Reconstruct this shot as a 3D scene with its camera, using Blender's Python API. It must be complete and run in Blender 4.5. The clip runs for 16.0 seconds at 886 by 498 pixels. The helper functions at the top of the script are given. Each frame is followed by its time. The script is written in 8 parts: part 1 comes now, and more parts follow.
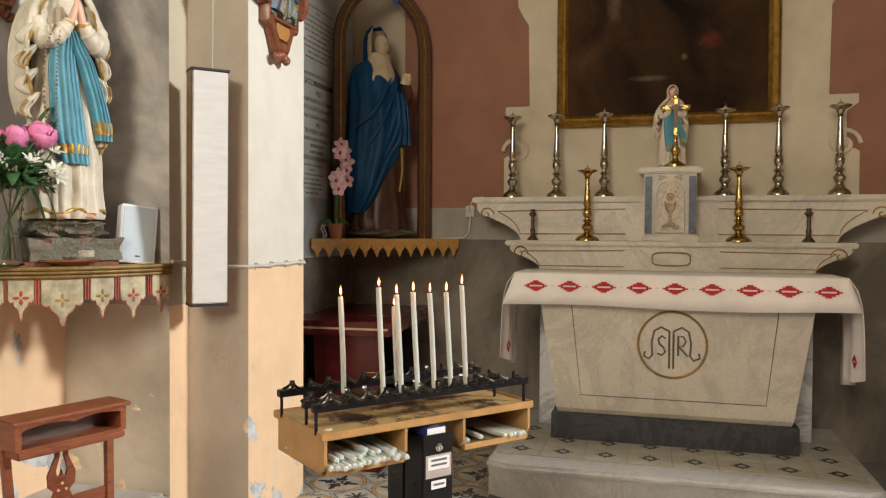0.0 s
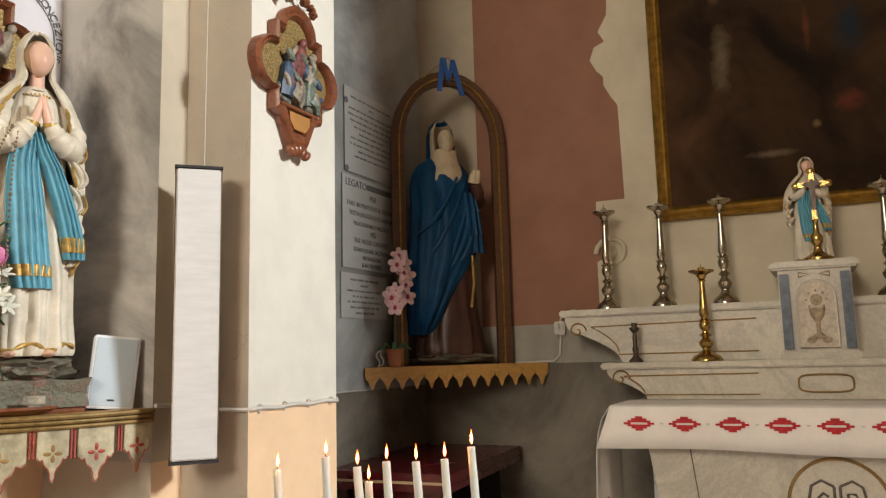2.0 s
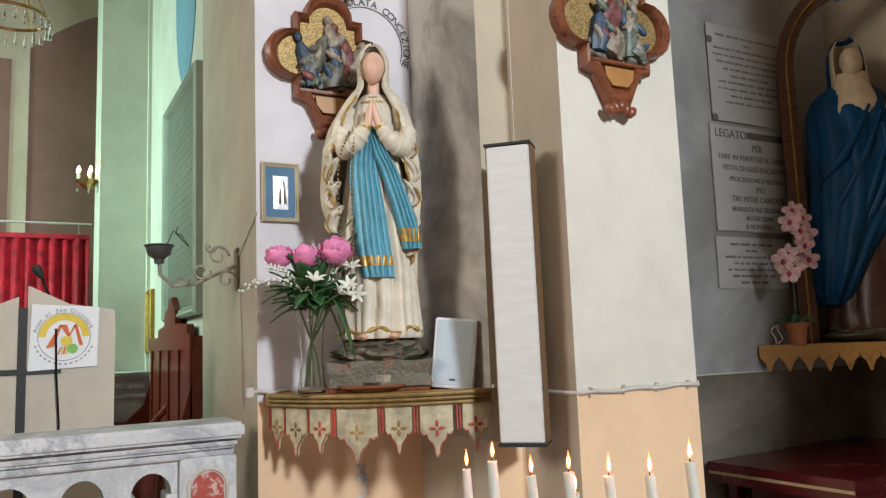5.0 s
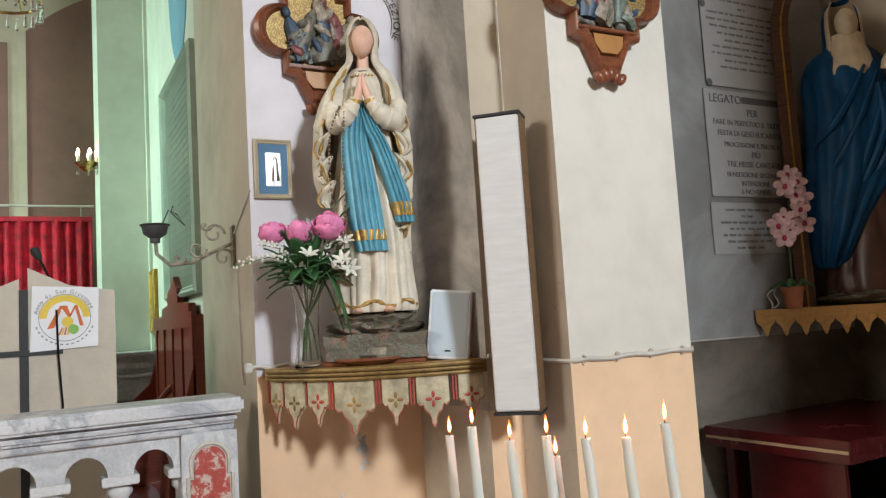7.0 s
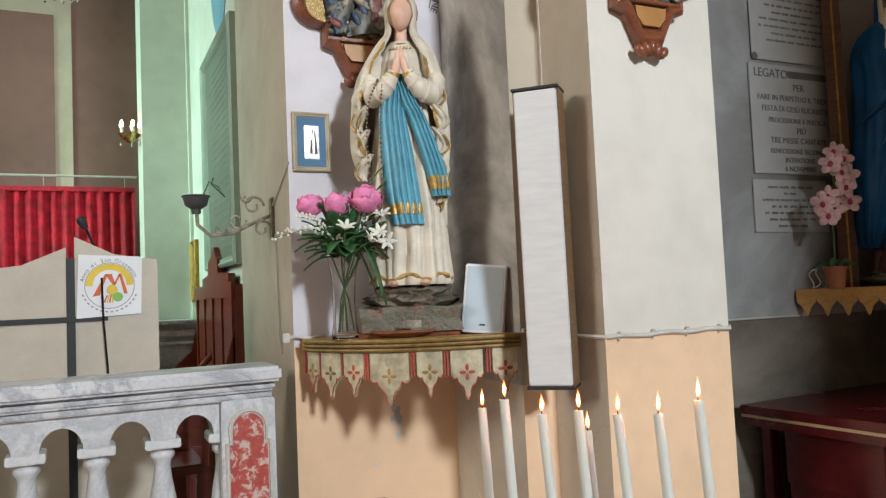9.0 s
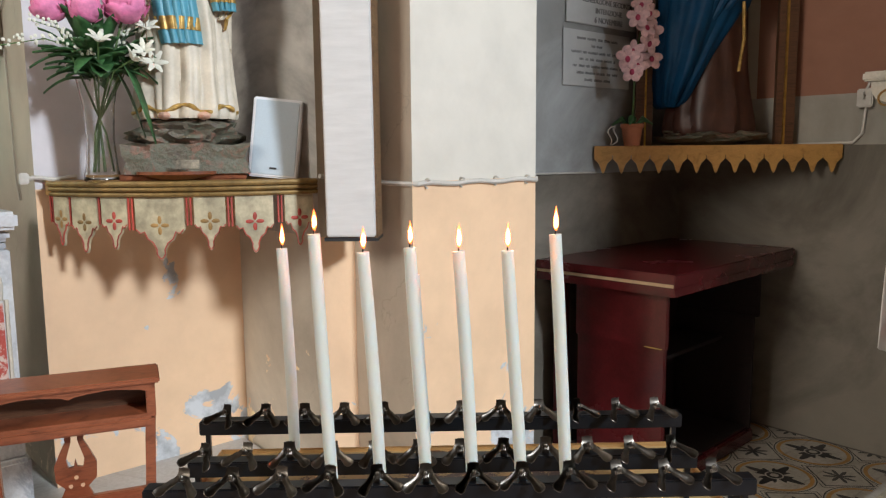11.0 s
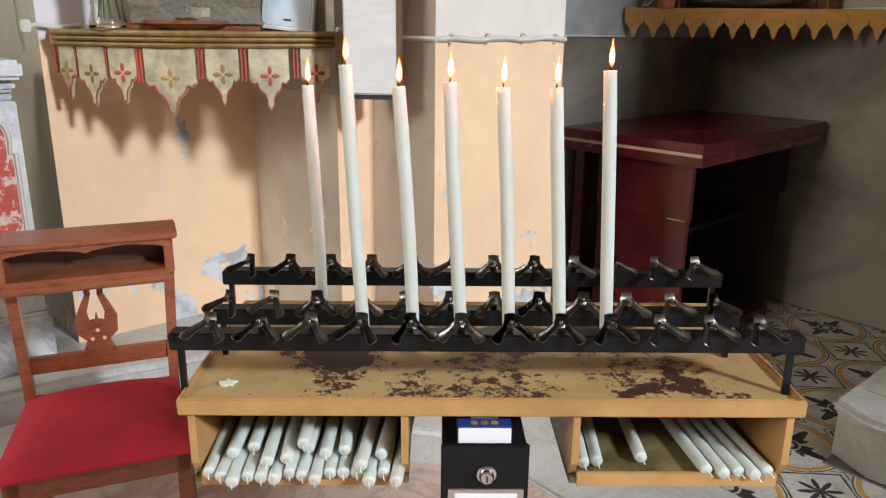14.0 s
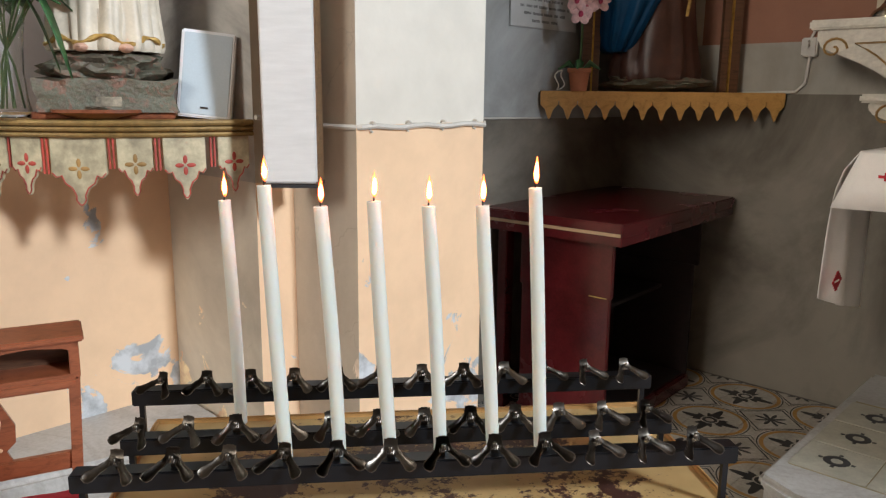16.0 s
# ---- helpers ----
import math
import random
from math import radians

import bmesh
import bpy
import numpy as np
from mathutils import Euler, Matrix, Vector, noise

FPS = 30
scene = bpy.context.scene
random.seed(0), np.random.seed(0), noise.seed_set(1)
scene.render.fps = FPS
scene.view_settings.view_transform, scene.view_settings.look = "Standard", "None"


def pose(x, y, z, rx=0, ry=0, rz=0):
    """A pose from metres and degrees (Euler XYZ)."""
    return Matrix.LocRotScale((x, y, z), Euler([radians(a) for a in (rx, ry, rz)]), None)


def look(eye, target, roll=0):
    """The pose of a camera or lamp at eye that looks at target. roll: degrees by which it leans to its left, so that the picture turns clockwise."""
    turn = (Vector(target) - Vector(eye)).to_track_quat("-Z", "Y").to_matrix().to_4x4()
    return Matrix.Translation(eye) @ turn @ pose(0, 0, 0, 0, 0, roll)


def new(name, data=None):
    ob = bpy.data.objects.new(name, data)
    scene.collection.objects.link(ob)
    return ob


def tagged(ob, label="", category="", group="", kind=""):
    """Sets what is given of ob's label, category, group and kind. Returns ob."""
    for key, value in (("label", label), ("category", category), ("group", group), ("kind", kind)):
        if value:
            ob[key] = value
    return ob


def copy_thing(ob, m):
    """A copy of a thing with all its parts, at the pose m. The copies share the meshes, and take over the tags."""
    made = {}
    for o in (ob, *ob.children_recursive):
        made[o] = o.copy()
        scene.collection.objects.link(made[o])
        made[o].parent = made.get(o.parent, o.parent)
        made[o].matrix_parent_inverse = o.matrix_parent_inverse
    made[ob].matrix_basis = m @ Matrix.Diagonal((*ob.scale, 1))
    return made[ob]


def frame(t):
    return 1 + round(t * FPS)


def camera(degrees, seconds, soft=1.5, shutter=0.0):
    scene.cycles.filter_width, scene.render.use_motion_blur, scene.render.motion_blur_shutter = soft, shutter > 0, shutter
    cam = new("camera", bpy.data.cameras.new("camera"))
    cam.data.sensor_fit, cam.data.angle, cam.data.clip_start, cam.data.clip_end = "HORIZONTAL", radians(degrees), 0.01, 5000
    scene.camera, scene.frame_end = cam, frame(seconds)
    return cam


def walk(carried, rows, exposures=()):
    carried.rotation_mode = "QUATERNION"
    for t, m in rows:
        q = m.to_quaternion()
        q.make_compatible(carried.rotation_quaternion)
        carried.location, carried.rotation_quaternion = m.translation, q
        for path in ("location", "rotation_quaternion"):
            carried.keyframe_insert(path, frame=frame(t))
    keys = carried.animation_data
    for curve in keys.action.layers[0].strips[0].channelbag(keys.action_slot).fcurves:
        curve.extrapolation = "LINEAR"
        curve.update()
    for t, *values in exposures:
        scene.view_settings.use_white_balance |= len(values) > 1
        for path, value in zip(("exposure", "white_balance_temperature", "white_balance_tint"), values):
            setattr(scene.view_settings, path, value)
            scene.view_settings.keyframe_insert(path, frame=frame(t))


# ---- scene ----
cam = camera(60.5, 16.0, 1.25)
PATH = [
    (0, (0.543, -0.062, 1.52), (2.468, 0.479, 1.477), 0.3),
    (0.5, (0.817, -0.112, 1.511), (2.776, 0.29, 1.528), 0.7),
    (1, (1.068, -0.161, 1.54), (2.994, 0.374, 1.623), 0.8),
    (1.5, (1.32, -0.093, 1.549), (3.201, 0.563, 1.727), -1.2),
    (2, (1.538, -0.111, 1.542), (3.325, 0.744, 1.816), -1.5),
    (2.5, (1.74, -0.217, 1.558), (3.279, 1.026, 1.857), -1.2),
    (3, (1.888, -0.204, 1.544), (3.202, 1.265, 1.886), -2.2),
    (3.5, (1.981, -0.169, 1.529), (3.113, 1.452, 1.828), -2.7),
    (4, (2.08, -0.262, 1.547), (3.075, 1.453, 1.81), -1.7),
    (4.2, (2.117, -0.317, 1.542), (3.086, 1.41, 1.821), -1.4),
    (6.5, (2.181, -0.383, 1.568), (3.13, 1.37, 1.727), -3.4),
    (7, (2.199, -0.395, 1.538), (3.142, 1.36, 1.715), -3.5),
    (7.5, (2.196, -0.393, 1.561), (3.123, 1.369, 1.742), -3.5),
    (8, (2.2, -0.406, 1.562), (3.096, 1.37, 1.767), -3.2),
    (8.2, (2.195, -0.409, 1.561), (3.057, 1.385, 1.759), -3.1),
    (10.3, (2.229, -0.308, 1.496), (3.151, 1.464, 1.416), -1.5),
    (10.5, (2.253, -0.256, 1.494), (3.306, 1.442, 1.387), -1.2),
    (11, (2.33, -0.09, 1.448), (3.638, 1.403, 1.197), -0.5),
    (11.5, (2.39, 0.018, 1.387), (3.722, 1.437, 0.925), -0.2),
    (12, (2.395, 0.053, 1.367), (3.716, 1.442, 0.8), 0.3),
    (12.5, (2.379, 0.038, 1.37), (3.699, 1.424, 0.79), 1.4),
    (13, (2.353, -0.012, 1.383), (3.663, 1.39, 0.817), 1.8),
    (13.5, (2.345, -0.017, 1.384), (3.636, 1.404, 0.823), 1.4),
    (14, (2.341, -0.015, 1.387), (3.588, 1.443, 0.822), 0.6),
    (14.5, (2.332, -0.014, 1.386), (3.568, 1.459, 0.833), 0.3),
    (15, (2.326, -0.014, 1.412), (3.594, 1.443, 0.891), 0.2),
    (15.5, (2.36, 0.027, 1.429), (3.701, 1.425, 0.933), 0.6),
    (16, (2.371, 0.025, 1.447), (3.791, 1.376, 1.051), 0.6),
]
EXPOSURES = [(0, 0.1, 6800, 10), (1.6, 0.08, 6800, 10), (3.4, -0.12, 6300, 10), (8, -0.2, 6200, 10), (10.5, -0.06, 6050, 10), (12, 0.09, 6050, 10), (14.5, 0.13, 6000, 10), (16, 0.06, 6050, 10)]
walk(cam, [(t, look(eye, target, roll)) for t, eye, target, roll in PATH], EXPOSURES)

# ---- world and light ----
world = bpy.data.worlds.new("sky")
scene.world = world
world.use_nodes = True
wn = world.node_tree.nodes
sky = wn.new("ShaderNodeTexSky")
sky.sky_type, sky.sun_disc = "NISHITA", False
sky.sun_elevation, sky.sun_rotation = radians(40), radians(180)
world.node_tree.links.new(sky.outputs[0], wn["Background"].inputs[0])
wn["Background"].inputs[1].default_value = 0.1


def window_light(name, eye, target, w, h, watts, colour, spread=180):
    d = bpy.data.lights.new(name, "AREA")
    d.shape, d.size, d.size_y, d.energy, d.color = "RECTANGLE", w, h, watts, colour
    ob = new(name, d)
    d.spread = radians(spread)
    ob.matrix_world = look(eye, target)
    return ob


window_light("nave_window_light", (4.2, -6.85, 5.0), (3.9, 2.5, 1.4), 0.85, 0.95, 960, (0.93, 0.98, 1.0))
# Added warm fill for the altar and the -x faces; no such window is known.
window_light("facade_fill_light", (-4.85, 1.5, 5.0), (5.0, 0.9, 1.2), 3.0, 2.8, 440, (1.0, 0.90, 0.75))
window_light("choir_window_light", (-1.85, 6.2, 4.6), (2.7, 6.6, 2.4), 1.2, 2.6, 105, (0.66, 1.0, 0.80), 80)


# ---- materials ----
def shader(name, colour, rough=0.6, metal=0.0):
    m = bpy.data.materials.new(name)
    m.use_nodes = True
    b = m.node_tree.nodes["Principled BSDF"]
    b.inputs["Base Color"].default_value = (*colour, 1)
    b.inputs["Roughness"].default_value, b.inputs["Metallic"].default_value = rough, metal
    return m


def node(m, kind, **values):
    n = m.node_tree.nodes.new(kind)
    for key, value in values.items():
        n.inputs[key].default_value = value
    return n


def join(m, a, b):
    m.node_tree.links.new(a, b)


def coords(m, stretch=(1, 1, 1)):
    tc = node(m, "ShaderNodeTexCoord")
    mp = node(m, "ShaderNodeMapping")
    mp.inputs["Scale"].default_value = stretch
    join(m, tc.outputs["Object"], mp.inputs["Vector"])
    return mp.outputs["Vector"]


def noise_at(m, vec, scale, detail=6.0, rough=0.6, warp=0.0):
    n = node(m, "ShaderNodeTexNoise", Scale=scale, Detail=detail, Roughness=rough, Distortion=warp)
    join(m, vec, n.inputs["Vector"])
    return n.outputs["Fac"]


def ramp(m, fac, stops):
    r = node(m, "ShaderNodeValToRGB")
    e = r.color_ramp.elements
    while len(e) < len(stops):
        e.new(0.5)
    for el, (p, c) in zip(e, stops):
        el.position, el.color = p, (*c, 1)
    join(m, fac, r.inputs["Fac"])
    return r.outputs["Color"]


def mix(m, fac, a, b, blend="MIX"):
    n = node(m, "ShaderNodeMix")
    n.data_type, n.blend_type = "RGBA", blend
    for value, slot in ((fac, n.inputs[0]), (a, n.inputs[6]), (b, n.inputs[7])):
        if isinstance(value, (int, float)):
            slot.default_value = value
        elif isinstance(value, tuple):
            slot.default_value = (*value, 1)
        else:
            join(m, value, slot)
    return n.outputs[2]


def bsdf(m):
    return m.node_tree.nodes["Principled BSDF"]


def bump(m, fac, strength, distance=0.01):
    b = node(m, "ShaderNodeBump", Strength=strength, Distance=distance)
    join(m, fac, b.inputs["Height"])
    join(m, b.outputs["Normal"], bsdf(m).inputs["Normal"])


def surface(name, colour, rough=0.6, metal=0.0, vary=0.12, scale=6.0, fine=90.0, relief=0.15, depth=0.004, stretch=(1, 1, 1)):
    """A plain surface with broad tone changes, fine grain and a little relief."""
    m = shader(name, colour, rough, metal)
    v = coords(m, stretch)
    big, small = noise_at(m, v, scale), noise_at(m, v, fine, 3.0)
    dark = tuple(c * (1 - 1.6 * vary) for c in colour)
    light = tuple(min(1, c * (1 + vary)) for c in colour)
    c1 = ramp(m, big, [(0.3, dark), (0.7, light)])
    c2 = ramp(m, small, [(0.3, (1 - vary, 1 - vary, 1 - vary)), (0.7, (1, 1, 1))])
    join(m, mix(m, 0.7, c1, c2, "MULTIPLY"), bsdf(m).inputs["Base Color"])
    r = node(m, "ShaderNodeMapRange")
    r.inputs["To Min"].default_value, r.inputs["To Max"].default_value = max(0.03, rough - 0.12), min(1, rough + 0.12)
    join(m, big, r.inputs["Value"])
    join(m, r.outputs["Result"], bsdf(m).inputs["Roughness"])
    if relief:
        bump(m, mix(m, 0.5, big, small), relief, depth)
    return m


def plaster(name, colour, stain, amount=0.5, peel=None, peel_low=0.0, relief=0.35, cracks=0.0):
    """Old painted plaster: cloudy stains, hairline relief, optionally flaked patches (more below peel_low metres)."""
    m = shader(name, colour, 0.85)
    v = coords(m)
    big = noise_at(m, v, 1.1, 8, 0.62, 0.6)
    mid = noise_at(m, v, 5.0, 8, 0.6)
    fine = noise_at(m, v, 60.0, 4)
    c = ramp(m, big, [(0.42, colour), (0.62 + 0.3 * (1 - amount), stain)])
    c = mix(m, 0.55, c, ramp(m, mid, [(0.25, (0.78, 0.78, 0.78)), (0.6, (1, 1, 1))]), "MULTIPLY")
    height = mix(m, 0.35, mid, fine)
    vor = node(m, "ShaderNodeTexVoronoi", Scale=1.7)
    vor.feature = "DISTANCE_TO_EDGE"
    shake = node(m, "ShaderNodeVectorMath")
    shake.operation = "MULTIPLY_ADD"
    wob = node(m, "ShaderNodeTexNoise", Scale=3.5, Detail=5.0)
    join(m, v, wob.inputs["Vector"]), join(m, wob.outputs["Color"], shake.inputs[0])
    shake.inputs[1].default_value = (0.5, 0.5, 0.5)
    join(m, v, shake.inputs[2]), join(m, shake.outputs[0], vor.inputs["Vector"])
    crack = ramp(m, vor.outputs["Distance"], [(0.0, (1, 1, 1)), (0.006, (0, 0, 0))])
    crack = mix(m, 1.0, crack, ramp(m, noise_at(m, v, 1.9, 3), [(0.53, (0, 0, 0)), (0.60, (0.5, 0.5, 0.5))]), "MULTIPLY")
    if cracks:
        c = mix(m, mix(m, 1.0, crack, (cracks, cracks, cracks), "MULTIPLY"), c, tuple(0.4 * q for q in colour))
    if peel:
        sep = node(m, "ShaderNodeSeparateXYZ")
        tc = node(m, "ShaderNodeTexCoord")
        join(m, tc.outputs["Object"], sep.inputs[0])
        low = node(m, "ShaderNodeMapRange")
        low.inputs["From Min"].default_value, low.inputs["From Max"].default_value = 0.25, peel_low
        low.inputs["To Min"].default_value, low.inputs["To Max"].default_value = 0.16, 0.0
        join(m, sep.outputs["Z"], low.inputs["Value"])
        patch = noise_at(m, v, 4.2, 7, 0.62, 0.8)
        add = node(m, "ShaderNodeMath")
        add.operation = "ADD"
        join(m, patch, add.inputs[0]), join(m, low.outputs["Result"], add.inputs[1])
        mask = ramp(m, add.outputs[0], [(0.722, (0, 0, 0)), (0.732, (1, 1, 1))])
        inner = ramp(m, noise_at(m, v, 11.0, 5), [(0.4, peel), (0.6, tuple(min(1, 1.7 * p) for p in peel))])
        c = mix(m, mask, c, inner)
        height = mix(m, mask, height, (0.2, 0.2, 0.2))
    join(m, c, bsdf(m).inputs["Base Color"])
    bump(m, height, relief, 0.006)
    return m


def marble(name, base, vein, scale=2.2, rough=0.35, strength=0.6):
    m = shader(name, base, rough)
    v = coords(m)
    a = noise_at(m, v, scale, 9, 0.65, 1.6)
    lines = ramp(m, a, [(0.44, base), (0.5, tuple(b * (1 - strength) + w * strength for b, w in zip(base, vein))), (0.56, base)])
    cloud = ramp(m, noise_at(m, v, scale * 0.6, 5), [(0.3, (0.72, 0.72, 0.74)), (0.7, (1, 1, 1))])
    speck = ramp(m, noise_at(m, v, 70, 3), [(0.35, (0.86, 0.85, 0.83)), (0.6, (1, 1, 1))])
    join(m, mix(m, 0.8, mix(m, 0.9, lines, cloud, "MULTIPLY"), speck, "MULTIPLY"), bsdf(m).inputs["Base Color"])
    bump(m, noise_at(m, v, 40, 4), 0.08, 0.003)
    return m


def wood(name, light, dark, rough=0.35, along=(1, 1, 10)):
    """along: noise is stretched least where the number is smallest."""
    m = shader(name, light, rough)
    v = coords(m, along)
    g = noise_at(m, v, 7, 8, 0.65, 1.2)
    f = noise_at(m, v, 40, 3)
    c = ramp(m, g, [(0.3, dark), (0.5, light), (0.75, tuple(min(1, 1.15 * x) for x in light))])
    join(m, mix(m, 0.35, c, ramp(m, f, [(0.3, (0.7, 0.66, 0.6)), (0.6, (1, 1, 1))]), "MULTIPLY"), bsdf(m).inputs["Base Color"])
    bump(m, f, 0.12, 0.002)
    return m


def metal(name, colour, rough=0.25, tarnish=0.35):
    m = shader(name, colour, rough, 1.0)
    v = coords(m)
    n = noise_at(m, v, 18, 6)
    join(m, ramp(m, n, [(0.3, tuple(c * (1 - tarnish) for c in colour)), (0.65, colour)]), bsdf(m).inputs["Base Color"])
    r = node(m, "ShaderNodeMapRange")
    r.inputs["To Min"].default_value, r.inputs["To Max"].default_value = rough * 0.7, min(1, rough * 2.0)
    join(m, noise_at(m, v, 45, 4), r.inputs["Value"])
    join(m, r.outputs["Result"], bsdf(m).inputs["Roughness"])
    return m


def glow(name, colour, strength):
    m = shader(name, colour, 0.6)
    bsdf(m).inputs["Emission Color"].default_value = (*colour, 1)
    bsdf(m).inputs["Emission Strength"].default_value = strength
    return m


WHITE_WALL = plaster("white_wall_paint", (0.66, 0.62, 0.545), (0.62, 0.58, 0.50), 0.3, relief=0.18)
LILAC_WALL = plaster("lilac_white_wall_paint", (0.68, 0.65, 0.68), (0.54, 0.51, 0.52), 0.45, relief=0.2)
PEACH_WALL = plaster("peach_wall_paint", (0.82, 0.57, 0.36), (0.70, 0.48, 0.31), 0.4, (0.35, 0.36, 0.37), 1.35, 0.2)
# Side faces turned from the light: shade mixed into the beige, flaking and cracks besides.
BEIGE_SHADED_WALL = plaster("beige_shaded_plaster", (0.53, 0.465, 0.38), (0.40, 0.345, 0.28), 0.7, (0.52, 0.44, 0.36), 0.75, 0.5, 0.6)
GREY_WALL = plaster("grey_cement_plaster", (0.56, 0.54, 0.50), (0.25, 0.24, 0.225), 1.2, (0.36, 0.40, 0.42), 0.9, 0.5, 0.6)
CREAM_STRIP = plaster("cream_wall_paint", (0.50, 0.43, 0.33), (0.40, 0.34, 0.255), 0.5, relief=0.3)
TEXT_WALL = plaster("grey_white_wall_paint", (0.44, 0.46, 0.46), (0.24, 0.24, 0.23), 0.95, relief=0.3)
DADO_WALL = plaster("dark_grey_dado_paint", (0.235, 0.208, 0.168), (0.115, 0.10, 0.078), 1.1, relief=0.4)
DADO_BAND = plaster("pale_grey_dado_band", (0.40, 0.375, 0.325), (0.25, 0.23, 0.195), 0.9, relief=0.35)
RECESS_LOW = plaster("flaking_pale_plaster", (0.66, 0.60, 0.50), (0.42, 0.37, 0.30), 0.9, (0.72, 0.50, 0.33), 1.2, 0.5, 0.7)
PINK_WALL = plaster("brick_pink_wall_paint", (0.29, 0.138, 0.088), (0.23, 0.108, 0.068), 0.6, relief=0.2)
STUCCO = plaster("cream_stucco", (0.60, 0.53, 0.40), (0.46, 0.40, 0.29), 0.6, relief=0.25)
NAVE_WALL = plaster("nave_wall_paint", (0.36, 0.29, 0.22), (0.30, 0.24, 0.18), 0.4, relief=0.2)
CHOIR_WALL = plaster("choir_pale_paint", (0.66, 0.66, 0.58), (0.55, 0.55, 0.48), 0.5, relief=0.2)
RAIL_MARBLE = marble("cool_white_marble", (0.72, 0.73, 0.73), (0.30, 0.33, 0.37), 1.8, 0.38, 0.4)
MARBLE = marble("white_marble", (0.70, 0.65, 0.54), (0.32, 0.30, 0.27), 1.3, 0.36, 0.32)
GREY_MARBLE = marble("grey_marble", (0.68, 0.69, 0.70), (0.22, 0.25, 0.30), 2.0, 0.36, 0.6)
STEP_MARBLE = marble("worn_step_marble", (0.56, 0.55, 0.525), (0.36, 0.33, 0.30), 1.8, 0.5, 0.4)
BLACK_MARBLE = marble("black_slate_marble", (0.035, 0.036, 0.04), (0.09, 0.09, 0.1), 3.0, 0.45)
TAN_LINE = surface("ochre_inlay", (0.36, 0.21, 0.065), 0.6, vary=0.3)
SILVER = metal("tarnished_silver", (0.58, 0.51, 0.40), 0.15, 0.65)
BRASS = metal("brass", (0.62, 0.41, 0.14), 0.18, 0.6)
DARK_BRONZE = metal("dark_bronze", (0.14, 0.11, 0.09), 0.4, 0.3)
GILT = metal("old_gilding", (0.50, 0.30, 0.07), 0.38, 0.5)
STEEL = metal("stained_steel_clip", (0.17, 0.148, 0.125), 0.26, 0.7)
CHROME = metal("chrome", (0.75, 0.75, 0.76), 0.12, 0.1)
BLACK_STEEL = surface("black_enamelled_steel", (0.006, 0.007, 0.009), 0.32, vary=0.3, scale=14, relief=0.05)
WALNUT = wood("dark_walnut", (0.10, 0.045, 0.022), (0.04, 0.017, 0.009), 0.38)
MAHOGANY = wood("dark_mahogany", (0.13, 0.030, 0.020), (0.055, 0.013, 0.010), 0.3, (2, 2, 8))
CHAIR_WOOD = wood("red_brown_chair_wood", (0.27, 0.085, 0.038), (0.15, 0.045, 0.020), 0.32, (2, 2, 8))
CARVED_WOOD = wood("carved_red_brown_wood", (0.21, 0.07, 0.032), (0.09, 0.026, 0.014), 0.3, (4, 4, 4))
OCHRE_WOOD = wood("ochre_painted_wood", (0.46, 0.25, 0.07), (0.32, 0.16, 0.04), 0.5, (2, 2, 3))
RED_LACQUER = surface("dark_red_lacquer", (0.095, 0.008, 0.011), 0.25, vary=0.35, scale=3, relief=0.06)
RED_CLOTH = surface("crimson_seat_cloth", (0.56, 0.026, 0.055), 0.92, vary=0.18, scale=5, fine=320, relief=0.35, depth=0.003)
CURTAIN_RED = surface("red_damask", (0.58, 0.012, 0.035), 0.7, vary=0.4, scale=9, fine=60, relief=0.1)
LINEN = surface("white_linen", (0.84, 0.80, 0.75), 0.9, vary=0.06, scale=5, fine=260, relief=0.2, depth=0.002)
EMBROIDERY = surface("red_embroidery", (0.52, 0.03, 0.04), 0.85, vary=0.2, scale=60, fine=300, relief=0.3)
WAX = shader("candle_wax", (0.51, 0.54, 0.51), 0.42)
bsdf(WAX).inputs["Subsurface Weight"].default_value = 0.9
bsdf(WAX).inputs["Subsurface Radius"].default_value = (1.0, 0.72, 0.55)
bsdf(WAX).inputs["Subsurface Scale"].default_value = 0.02
WICK = surface("charred_wick", (0.03, 0.02, 0.015), 0.9)
FLAME = glow("candle_flame", (1.0, 0.19, 0.035), 3.6)
veil = node(FLAME, "ShaderNodeBsdfTransparent")
thin = node(FLAME, "ShaderNodeMixShader", Fac=0.65)
join(FLAME, veil.outputs[0], thin.inputs[1])
join(FLAME, bsdf(FLAME).outputs[0], thin.inputs[2])
join(FLAME, thin.outputs[0], FLAME.node_tree.nodes["Material Output"].inputs["Surface"])
FLAME_CORE = glow("candle_flame_core", (1.0, 0.22, 0.06), 1000.0)
GLASS = shader("clear_glass", (1, 1, 1), 0.03)
bsdf(GLASS).inputs["Transmission Weight"].default_value = 1.0
bsdf(GLASS).inputs["IOR"].default_value = 1.45
bsdf(BLACK_STEEL).inputs["Specular IOR Level"].default_value = 0.3
WHITE_PLASTIC = surface("white_plastic", (0.74, 0.76, 0.79), 0.4, vary=0.03, relief=0)
GRILLE = surface("pale_blue_grille", (0.46, 0.54, 0.60), 0.5, vary=0.03, scale=200, relief=0)
DULL_GILT = surface("dull_brown_gilding", (0.27, 0.17, 0.055), 0.48, 0.35, vary=0.3, scale=14)
GREY_CLOTH = surface("pale_grey_speaker_cloth", (0.62, 0.61, 0.60), 0.95, vary=0.05, scale=7, fine=190, relief=0.25, stretch=(1, 1, 7))
TERRACOTTA = surface("terracotta", (0.42, 0.15, 0.07), 0.8, vary=0.15)
LEAF = surface("leaf_green", (0.05, 0.14, 0.045), 0.45, vary=0.4, scale=20)
